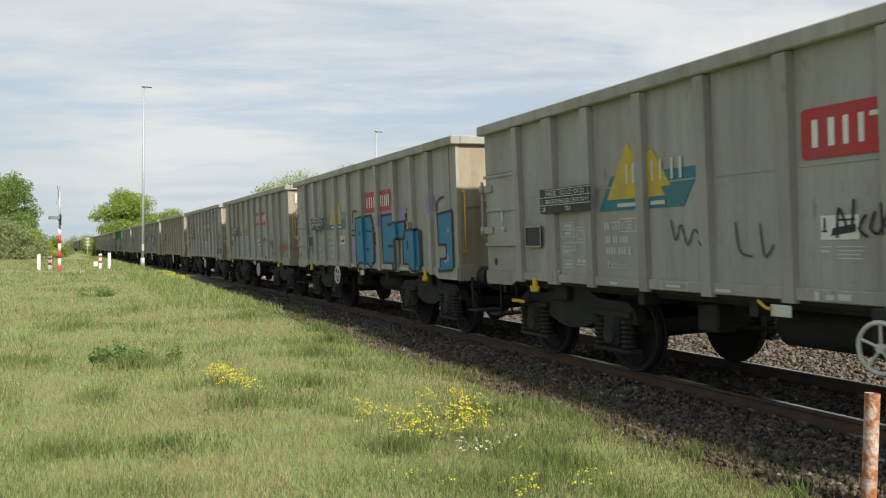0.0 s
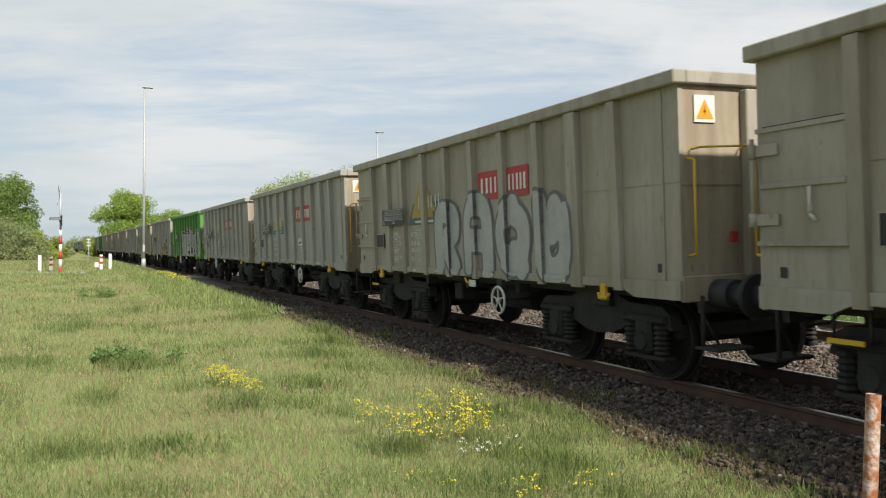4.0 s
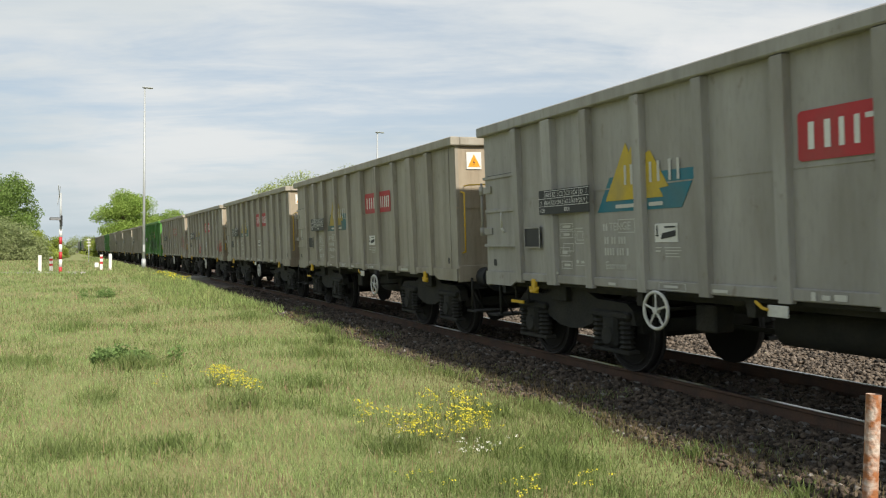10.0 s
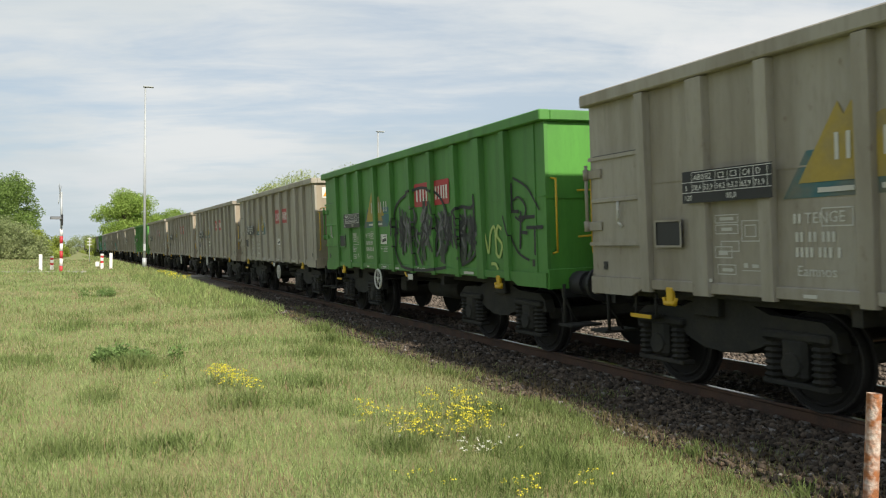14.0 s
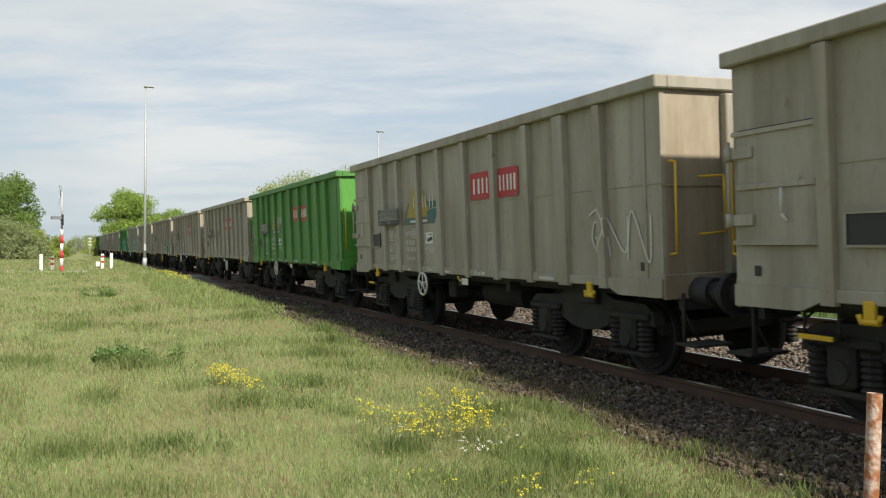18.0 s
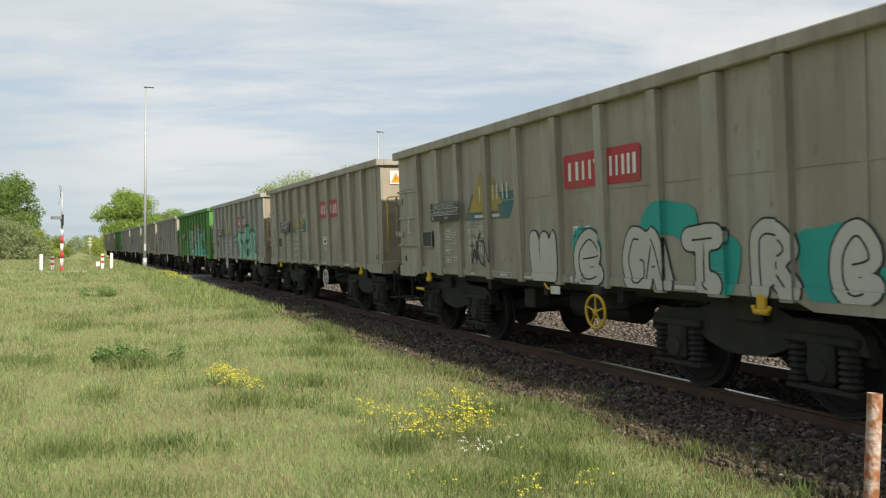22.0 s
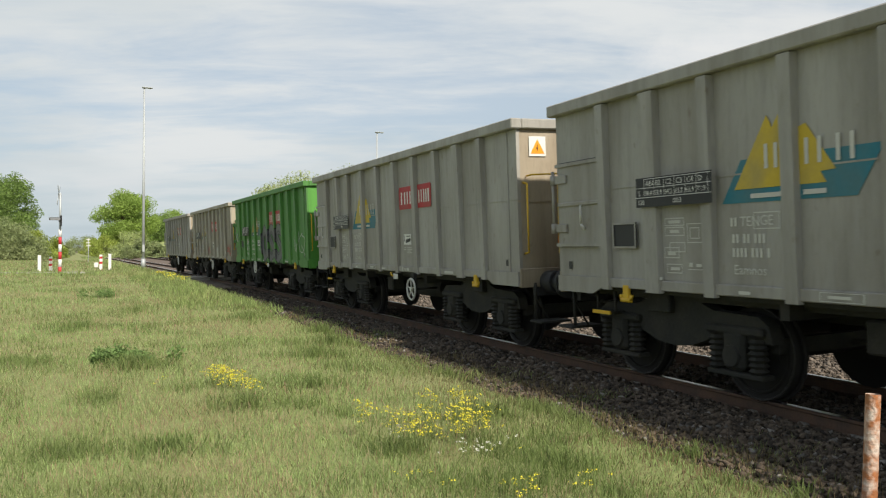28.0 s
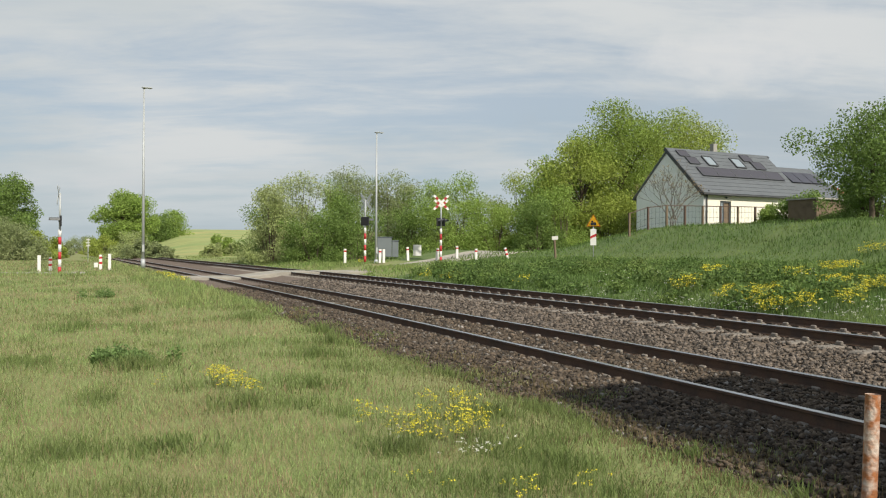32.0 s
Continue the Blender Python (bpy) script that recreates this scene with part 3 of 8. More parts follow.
    for a, b, c, d in ((1.28, 1.70, 1.735, 1.755), (1.28, 1.70, 1.48, 1.50), (1.28, 1.30, 1.50, 1.735), (1.68, 1.70, 1.50, 1.735)):
        flat("holder_rim", ((a, c), (b, c), (b, d), (a, d)), paint, hold, 0.048)
    rp = flat("logo_plate", ((5.93, 2.20), (5.96, 2.18), (7.43, 2.18), (7.46, 2.20), (7.46, 2.56), (7.43, 2.585), (5.96, 2.585), (5.93, 2.56)), PLATE_RED, w, 0.012, "red plate with white bars")
    for a, b in ((6.04, 6.10), (6.20, 6.26), (6.34, 6.39), (6.48, 6.53), (6.58, 6.68), (6.90, 6.95), (7.02, 7.06), (7.13, 7.18), (7.23, 7.28), (7.33, 7.39)):
        rects("white_bar", [(a, b, 2.27 if b - a < 0.09 else 2.45, 2.49)], WHITE, rp, 0.0165)
    flat("teal_band", ((2.98, 1.88), (4.45, 1.88), (4.70, 2.26), (3.23, 2.26)), logo_t, w, 0.006, "slanted teal band")
    flat("yellow_emblem", ((3.15, 2.0), (4.17, 2.0), (4.11, 2.09), (4.26, 2.10), (3.97, 2.49), (3.80, 2.44), (3.68, 2.60), (3.61, 2.50), (3.55, 2.61)), logo_y, w, 0.011, "yellow twin peaks emblem")
    for a, b in ((3.52, 3.56), (3.63, 3.67), (3.96, 4.00), (4.09, 4.13), (4.27, 4.31), (4.40, 4.44)):
        rects("pale_bar", [(a, b, 2.16, 2.37)], PALE, w, 0.016)
    for a, b in ((3.35, 3.70), (3.94, 4.17)):
        rects("pale_bar", [(a, b, 1.915, 1.955)], PALE, w, 0.016)
    tp = flat("load_table", ((1.80, 1.90), (2.95, 1.90), (2.95, 2.20), (1.80, 2.20)), BLACK, w, 0.098, "black load table plate with white bars")
    rows = []
    rows += [(1.94, 2.95, 2.182, 2.188), (1.80, 2.95, 2.092, 2.098), (1.80, 2.95, 1.995, 2.001)] + [(1.94 + 0.16 * k, 1.946 + 0.16 * k, 1.998, 2.186) for k in range(7)]
    tagged(rects("ruled_lines", rows, WHITE, tp, 0.102), kind="stuff")
    for k, text in enumerate(("AB1", "B2", "C2", "C3", "C4", "D")):
        lettering(text, 1.968 + 0.16 * k, 2.112, 0.078, tp, WHITE, 0.102)
    for k, text in enumerate(("S", "38,4", "53,9", "54,2", "63,2", "63,9", "71,9")):
        lettering(text, 1.845 + 0.16 * max(k - 0.35, 0), 2.018, 0.070, tp, WHITE, 0.102)
    lettering("120", 1.83, 1.925, 0.072, tp, WHITE, 0.102)
    lettering("00,0", 2.40, 1.925, 0.072, tp, WHITE, 0.102)
    rows = []
    for a, b, z, h in ((2.14, 2.44, 1.70, 0.08), (2.14, 2.44, 1.60, 0.09), (2.48, 2.70, 1.53, 0.19), (2.52, 2.66, 1.57, 0.11), (2.13, 2.36, 1.38, 0.11), (2.21, 2.45, 1.44, 0.10), (2.16, 2.40, 1.23, 0.095)):
        rows += [(a, b, z, z + 0.010), (a, b, z + h - 0.010, z + h), (a, a + 0.010, z, z + h), (b - 0.010, b, z, z + h)]
    rows += [(2.20, 2.38, 1.725, 1.755), (2.22, 2.36, 1.63, 1.66), (2.18, 2.30, 1.41, 1.45), (2.22, 2.36, 1.26, 1.29), (2.50, 2.55, 1.30, 1.34), (2.60, 2.68, 1.30, 1.33), (2.48, 2.70, 1.27, 1.278)]
    for z, x, ws in ((1.675, 3.08, (2,)), (1.525, 3.10, (2, 2, 3)), (1.40, 3.10, (4, 3, 1))):
        for v in ws:
            for _ in range(v):
                rows.append((x, x + 0.030, z, z + 0.080))
                x += 0.050
            x += 0.035
    rows += [(3.37, 3.675, 1.645, 1.655), (3.37, 3.675, 1.785, 1.795), (3.37, 3.38, 1.645, 1.795), (3.665, 3.675, 1.645, 1.795)]
    tagged(rects("stencilled_marking", rows, PALE, w, 0.006), kind="stuff")
    rows = [(3.2, 3.34, 1.07, 1.10), (4.9, 5.1, 1.07, 1.10), (8.0, 8.35, 1.07, 1.11), (6.05, 6.10, 1.06, 1.13), (6.16, 6.24, 1.07, 1.11), (6.28, 6.40, 1.07, 1.12), (4.10, 4.52, 1.13, 1.135), (4.10, 4.52, 1.06, 1.065), (4.10, 4.108, 1.06, 1.135), (4.51, 4.52, 1.06, 1.135), (4.18, 4.40, 1.085, 1.11), (2.06, 2.12, 1.16, 1.19)]
    tagged(rects("stencilled_marking", rows, PALE, w, 0.040), kind="stuff")
    lettering("TEN", 3.20, 1.675, 0.125, w)
    lettering("GE", 3.44, 1.68, 0.125, w)
    lettering("Eamnos", 3.11, 1.245, 0.125, w)
    q = 6.10 if rail_style else 4.02
    st = flat("instruction_sticker", ((q, 1.54), (q + 0.36, 1.54), (q + 0.36, 1.73), (q, 1.73)), WHITE, w, 0.008, "white sticker with black marks")
    flat("black_wedge", ((q + 0.10, 1.57), (q + 0.33, 1.60), (q + 0.33, 1.66), (q + 0.12, 1.63)), BLACK, st, 0.013)
    for mark in ((q + 0.16, q + 0.33, 1.685, 1.70), (q + 0.03, q + 0.05, 1.62, 1.71), (q + 0.015, q + 0.065, 1.60, 1.615)):
        rects("black_mark", [mark], BLACK, st, 0.013)
    tagged(rects("small_print", [(q, q + 0.10, 1.48, 1.49), (q + 0.14, q + 0.40, 1.48, 1.49), (q + 0.16, q + 0.40, 1.45, 1.46), (q, q + 0.08, 1.44, 1.46), (q + 0.16, q + 0.36, 1.42, 1.43), (q + 0.16, q + 0.38, 1.39, 1.40)], PALE, w, 0.006), kind="stuff")
    for d in (0.33, 10.15):
        flat("jacking_slot", ((d - 0.035, 1.23), (d + 0.035, 1.23), (d + 0.035, 1.32), (d - 0.035, 1.32)), BLACK, w, 0.013, "dark square slot")
    # handwheel
    bm = bmnew()
    wx, wy, wz = -SIDE - 0.14, HALF - wheel_d, 0.76 if rail_style else 0.86
    torus(bm, (wx, wy, wz), (1, 0, 0), 0.185, 0.018, 24, 6)
    for k in range(5):
        a = 2 * math.pi * k / 5 + 0.3
        tube(bm, (wx, wy, wz), (wx, wy + 0.185 * math.cos(a), wz + 0.185 * math.sin(a)), 0.012, n=5)
    tube(bm, (wx - 0.02, wy, wz), (wx + 0.03, wy, wz), 0.035)
    part("handwheel", bm, WHEEL_WHITE, w, "white spoked brake handwheel")
    bm = bmnew()
    box(bm, wx + 0.03, wx + 0.10, wy - 0.06, wy + 0.10, wz - 0.08, 1.04, bevel=0.01)
    tube(bm, (wx, wy, wz), (wx + 0.5, wy, wz), 0.018)
    part("handwheel_bracket", bm, UNDER, w)
    # changeover lever under the side
    for yy in (HALF - 5.30,):
        bm = bmnew()
        pipe(bm, [(-SIDE - 0.05, yy, 1.02), (-SIDE - 0.07, yy - 0.10, 0.97), (-SIDE - 0.07, yy - 0.16, 0.96)], 0.014, 6)
        lever = part("changeover_lever", bm, YELLOW, w, "small yellow changeover lever")
        bm = bmnew()
        box(bm, -SIDE - 0.055, -SIDE - 0.04, yy - 0.36, yy - 0.14, 0.90, 1.0, bevel=0.004)
        part("dial_plate", bm, WHEEL_WHITE, lever, "grubby white dial plate")
    # tow hooks, steps, grab rails
    for d in (1.44, 8.90):
        for s in (-1, 1):
            bm = bmnew()
            y = HALF - d
            box(bm, s * (SIDE + 0.0), s * (SIDE + 0.045), y - 0.05, y + 0.05, 0.93, 1.08, bevel=0.01)
            tube(bm, (s * (SIDE + 0.03), y - 0.08, 0.92), (s * (SIDE + 0.03), y + 0.08, 0.92), 0.026)
            for e in (-1, 1):
                tube(bm, (s * (SIDE + 0.03), y + e * 0.075, 0.92), (s * (SIDE + 0.03), y + e * 0.095, 0.975), 0.02)
            part("tow_hook", bm, YELLOW, w, "yellow towing hook")
    for s, yy in ((-1, HALF - 0.72), (1, -HALF + 0.72)):
        bm = bmnew()
        pipe(bm, [(s * 1.22, yy, 1.0), (s * 1.22, yy, 0.74), (s * 1.22, yy - 0.34, 0.74), (s * 1.22, yy - 0.34, 1.0)], 0.016)
        box(bm, s * 1.12, s * 1.28, yy - 0.34, yy, 0.735, 0.765)
        st_ = part("step", bm, UNDER, w, "dark side step")
        bm = bmnew()
        box(bm, min(s * 1.285, s * 1.30), max(s * 1.285, s * 1.30), yy - 0.34, yy, 0.73, 0.77)
        part("step_edge", bm, YELLOW, st_, "yellow step edge")
    for s in (-1, 1):
        bm = bmnew()
        y = s * (HALF + 0.09)
        # shunter's step plate and stanchion at the end corner
        box(bm, -1.18, -0.72, y - 0.16, y + 0.16, 0.47, 0.50, bevel=0.006)
        pipe(bm, [(-1.1, y - s * 0.12, 0.49), (-1.1, y - s * 0.12, 1.0)], 0.022)
        pipe(bm, [(-0.9, y - s * 0.12, 0.49), (-1.08, y - s * 0.12, 0.78)], 0.014)
        part("shunter_step", bm, UNDER, w)
        bm = bmnew()
        y = s * (HALF + 0.03)
        pipe(bm, [(-SIDE + 0.08, y - s * 0.08, 2.36), (-SIDE + 0.08, y + s * 0.03, 2.34), (-SIDE + 0.08, y + s * 0.03, 1.42), (-SIDE + 0.08, y - s * 0.08, 1.40)], 0.013)
        part("corner_grab_rail", bm, YELLOW, w, "upright yellow grab rail")
        bm = bmnew()
        if rail_style:
            pipe(bm, [(-1.18, y - s * 0.08, 2.45), (-1.16, y + s * 0.04, 2.46), (-0.58, y + s * 0.04, 2.48), (-0.56, y - s * 0.08, 2.46)], 0.011)
            part("end_grab_rail", bm, YELLOW, w, "yellow grab rail across the end")
        else:
            pipe(bm, [(-0.85, y - s * 0.08, 2.20), (-0.62, y + s * 0.04, 2.20), (-0.60, y + s * 0.04, 1.62), (-0.85, y - s * 0.08, 1.60)], 0.013)
            part("end_grab_rail", bm, YELLOW, w, "bent yellow end handle")
        bm = bmnew()
        pipe(bm, [(0.72, y - s * 0.08, 2.3), (0.72, y + s * 0.06, 2.3), (0.72, y + s * 0.06, 1.30), (0.72, y - s * 0.08, 1.30)], 0.013)
        pipe(bm, [(SIDE - 0.08, y - s * 0.08, 2.36), (SIDE - 0.08, y + s * 0.03, 2.34), (SIDE - 0.08, y + s * 0.03, 1.42), (SIDE - 0.08, y - s * 0.08, 1.40)], 0.016)
        part("end_handle", bm, YELLOW, w, "yellow end handle")
        # buffers
        for x in (-0.875, 0.875):
            bm = bmnew()
            y0 = s * (HALF - 0.05)
            tube(bm, (x, y0 - s * 0.25, 1.01), (x, y0 + s * 0.25, 1.01), 0.15, n=16)
            tube(bm, (x, y0 + s * 0.24, 1.01), (x, y0 + s * 0.48, 1.01), 0.11, n=16)
            tube(bm, (x, y0 + s * 0.47, 1.01), (x, y0 + s * 0.50, 1.01), 0.21, 0.20, n=20)
            box(bm, x - 0.2, x + 0.2, min(y0, y0 - s * 0.08), max(y0, y0 - s * 0.08), 0.82, 1.2)
            part("buffer", bm, RUBBER_BLACK, w, "black side buffer")
        bm = bmnew()
        box(bm, -0.06, 0.06, min(s * HALF, s * (HALF + 0.42)), max(s * HALF, s * (HALF + 0.42)), 0.94, 1.04, bevel=0.02)
        torus(bm, (0, s * (HALF + 0.38), 0.88), (1, 0, 0), 0.09, 0.025, 14, 6)
        part("coupling", bm, UNDER, w)
        bm = bmnew()
        y = s * (HALF - 0.02)
        pipe(bm, [(-0.62, y, 0.86), (-0.62, y + s * 0.16, 0.74), (-0.30, y + s * 0.16, 0.74), (-0.30, y, 0.86)], 0.014)
        part("air_hose", bm, UNDER, w)
    if rail_style:
        warning_sign(w)
        red_tail_mark(w)
    # reservoir and brake gear amidships
    bm = bmnew()
    tube(bm, (-0.55, HALF - 6.2, 0.72), (-0.55, HALF - 4.9, 0.72), 0.2, n=16)
    part("air_reservoir", bm, UNDER, w)
    bm = bmnew()
    tube(bm, (0.35, HALF - 5.3, 0.74), (0.35, HALF - 4.6, 0.74), 0.15, n=14)
    tube(bm, (0.0, -2.3, 0.55), (0.0, 2.3, 0.55), 0.03, n=6)
    box(bm, -1.0, -0.75, HALF - 4.4, HALF - 4.1, 0.62, 0.9, bevel=0.02)
    part("brake_gear", bm, UNDER, w)
    # bogies
    for y in (HALF - 1.87, -HALF + 1.87):
        bm = bmnew()
        for s in (-1, 1):
            x0, x1 = sorted((s * 0.93, s * 1.07))
            prof = ((-1.34, 0.60), (-1.30, 0.76), (-1.18, 0.84), (-0.60, 0.86), (-0.40, 0.93), (0.40, 0.93), (0.60, 0.86), (1.18, 0.84), (1.30, 0.76), (1.34, 0.60), (0.62, 0.62), (0.46, 0.55), (0.25, 0.48), (0.0, 0.46), (-0.25, 0.48), (-0.46, 0.55), (-0.62, 0.62))
            m = Matrix(((0, 1, 0, 0), (1, 0, 0, y), (0, 0, 1, 0), (0, 0, 0, 1)))
            prism(bm, prof, x0, x1, m)
        box(bm, -0.95, 0.95, y - 0.24, y + 0.24, 0.45, 0.72, bevel=0.03)
        for yy in (y - 1.25, y + 1.25):
            box(bm, -0.95, 0.95, yy - 0.05, yy + 0.05, 0.5, 0.64)
        bog = part("bogie", bm, UNDER, w, "grimy two-axle bogie")
        for yy in (y - 0.9, y + 0.9):
            for s in (-1, 1):
                bm = bmnew()
                box(bm, min(s * 0.94, s * 1.14), max(s * 0.94, s * 1.14), yy - 0.14, yy + 0.14, 0.32, 0.70, bevel=0.04)
                part("axlebox", bm, UNDER, bog)
                bm = bmnew()
                tube(bm, (s * 1.12, yy, 0.46), (s * 1.165, yy, 0.46), 0.115, 0.10, n=12)
                part("axle_cover", bm, UNDER, bog)
                bm = bmnew()
                box(bm, min(s * 0.98, s * 1.13), max(s * 0.98, s * 1.13), yy - 0.37, yy + 0.37, 0.66, 0.74, bevel=0.02)
                part("spring_cap", bm, UNDER, bog)
                bm = bmnew()
                box(bm, min(s * 0.96, s * 1.12), max(s * 0.96, s * 1.12), yy - 0.36, yy + 0.36, 0.26, 0.31, bevel=0.01)
                part("spring_seat", bm, UNDER, bog)
                for o in (-0.26, 0.26):
                    bm = bmnew()
                    prof = [(0.070 + 0.030 * (k % 2), 0.315 + 0.027 * k) for k in range(14)]
                    rings = [[bm.verts.new((s * 1.06 + q * math.cos(a), yy + o + q * math.sin(a), zz)) for a in [j * math.pi / 3.5 for j in range(7)]] for q, zz in prof]
                    for a_, b_ in zip(rings, rings[1:]):
                        for j in range(7):
                            bm.faces.new((a_[j], a_[(j + 1) % 7], b_[(j + 1) % 7], b_[j]))
                    part("spring", bm, UNDER, bog)
            bm = bmnew()
            r = 0.46
            for s in (-1, 1):
                q = lambda a: s * a
                tube(bm, (q(0.685), 0, 0), (q(0.715), 0, 0), r + 0.028, n=22)
                tube(bm, (q(0.71), 0, 0), (q(0.815), 0, 0), r + 0.002, r - 0.004, n=22, mi=0)
                torus(bm, (q(0.815), 0, 0), (1, 0, 0), r - 0.012, 0.010, 22, 4, mi=1)
                torus(bm, (q(0.82), 0, 0), (1, 0, 0), r - 0.085, 0.018, 24, 4)
                tube(bm, (q(0.80), 0, 0), (q(0.86), 0, 0), 0.12, n=14)
                for k in range(3):
                    a = k * 2.1
                    tube(bm, (q(0.812), 0.25 * math.cos(a), 0.25 * math.sin(a)), (q(0.822), 0.25 * math.cos(a), 0.25 * math.sin(a)), 0.03, n=8)
            tube(bm, (-0.7, 0, 0), (0.7, 0, 0), 0.085, n=12)
            ws = part("wheelset", bm, [WHEEL_STEEL, TREAD], bog, "dark steel wheelset")
            ws.matrix_basis = pose(0, yy, 0.46)
    return w


def warning_sign(w):
    y = -HALF - 0.006 + 0.07
    bm = bmnew()
    box(bm, -1.12, -0.86, y - 0.012, y - 0.004, 2.72, 2.99)
    p = part("warning_plate", bm, WHITE, w, "white plate with an orange triangle")
    bm = bmnew()
    vs = [bm.verts.new(v) for v in ((-1.10, y - 0.016, 2.755), (-0.88, y - 0.016, 2.755), (-0.99, y - 0.016, 2.955))]
    bm.faces.new(vs)
    part("orange_triangle", bm, ORANGE, p)
    bm = bmnew()
    vs = [bm.verts.new((-0.99 + a * 0.7, y - 0.019, 2.77 + b * 0.7)) for a, b in ((-0.02, 0.0), (0.02, 0.09), (0.0, 0.09), (0.01, 0.18), (-0.03, 0.07), (-0.005, 0.07))]
    bm.faces.new(vs)
    part("black_flash", bm, BLACK, p)


def red_tail_mark(w):
    bm = bmnew()
    box(bm, -0.70, -0.60, -HALF + 0.035, -HALF + 0.07, 1.52, 1.63, bevel=0.01)
    part("red_reflector", bm, RED, w, "small red reflector")


# ---- sprayed paint on the wagons ----
POST_SPANS = [(d - (0.125 if k in WIDE else 0.078), d + (0.125 if k in WIDE else 0.078)) for k, d in enumerate(POSTS)]


def proud(d, z):
    """How far the surface stands out at d: over a stake, the lower channel or the sheet."""
    for a, b in POST_SPANS:
        if a < d < b:
            return STAKE_FOOT + 0.003 + (STAKE_HEAD - STAKE_FOOT) * min(max((z - 1.14) / 1.935, 0.0), 1.0)
    return 0.033 if z < 1.15 else (0.03 if d < 0.8 else 0.010)


def curve_points(pts, step=0.045):
    """A smooth line through the points, sampled evenly."""
    ps = [Vector((p[0], p[1])) for p in pts]
    out = []
    for k in range(len(ps) - 1):
        p0, p1, p2, p3 = ps[max(k - 1, 0)], ps[k], ps[k + 1], ps[min(k + 2, len(ps) - 1)]
        n = max(2, int((p2 - p1).length / step))
        for j in range(n):
            t = j / n
            out.append(0.5 * ((2 * p1) + (p2 - p0) * t + (2 * p0 - 5 * p1 + 4 * p2 - p3) * t * t + (3 * p1 - p0 - 3 * p2 + p3) * t ** 3))
    return out + [ps[-1]]


FORMS = {}
FORMS["hook"] = [[(0.9, 0.9), (0.5, 1), (0.1, 0.85), (0.25, 0.55), (0.85, 0.42), (0.95, 0.15), (0.5, 0), (0.05, 0.12)]]
FORMS["zig"] = [[(0.02, 0.95), (0.22, 0.05), (0.48, 0.7), (0.74, 0.05), (0.98, 0.98)]]
FORMS["loop"] = [[(0.5, 1), (0.08, 0.75), (0.08, 0.28), (0.5, 0), (0.92, 0.28), (0.92, 0.75), (0.5, 1)], [(0.55, 0.3), (0.98, -0.02)]]
FORMS["arch"] = [[(0.05, 0), (0.06, 0.85), (0.5, 1), (0.9, 0.8), (0.95, 0.0)], [(0.1, 0.42), (0.7, 0.45)]]
FORMS["fork"] = [[(0.05, 0.02), (0.08, 0.98), (0.92, 0.1), (0.96, 1.0)]]
FORMS["comb"] = [[(0.95, 0.95), (0.12, 0.95), (0.06, 0.05), (0.95, 0.08)], [(0.1, 0.52), (0.72, 0.56)]]
FORMS["tee"] = [[(0.02, 0.93), (0.98, 1.0)], [(0.52, 0.95), (0.46, 0.0), (0.7, 0.05)]]
FORMS["cup"] = [[(0.05, 1), (0.1, 0.2), (0.5, 0), (0.9, 0.2), (0.95, 0.75)], [(0.5, 0.55), (0.52, 0.95)]]
FORMS["key"] = [[(0.06, 0), (0.1, 0.98), (0.75, 0.95), (0.86, 0.68), (0.5, 0.48), (0.95, 0.02)]]
FORMS["spiral"] = [[(0.55, 0.5), (0.7, 0.65), (0.45, 0.8), (0.2, 0.5), (0.45, 0.15), (0.9, 0.3), (0.98, 0.75), (0.6, 1.0), (0.1, 0.9)]]


def lay_out(shapes, d0, d1, z0, z1, margin, seed, jitter=0.05, smooth_=True):
    """Stroke lines of a row of shapes inside a box on the wagon's side."""
    r = random.Random(seed)
    step = (d1 - d0) / len(shapes)
    out = []
    for k, ch in enumerate(shapes):
        a, b = d0 + step * k + margin, d0 + step * (k + 1) - margin
        c0, c1 = z0 + margin + r.uniform(0, 0.06), z1 - margin + r.uniform(-0.1, 0.02)
        for st in FORMS[ch]:
            pts = [(a + (b - a) * px + r.uniform(-jitter, jitter), c0 + (c1 - c0) * py + r.uniform(-jitter, jitter)) for px, py in st]
            out.append([tuple(q) for q in curve_points(pts, 0.08)] if smooth_ else pts)
    return out


GRID_D = sorted(set([round(0.04 * k, 4) for k in range(2, 262)] + [round(e, 4) for sp in POST_SPANS for e in sp]))
GRID_D = [g_ for k, g_ in enumerate(GRID_D) if k == 0 or g_ - GRID_D[k - 1] > 0.004]


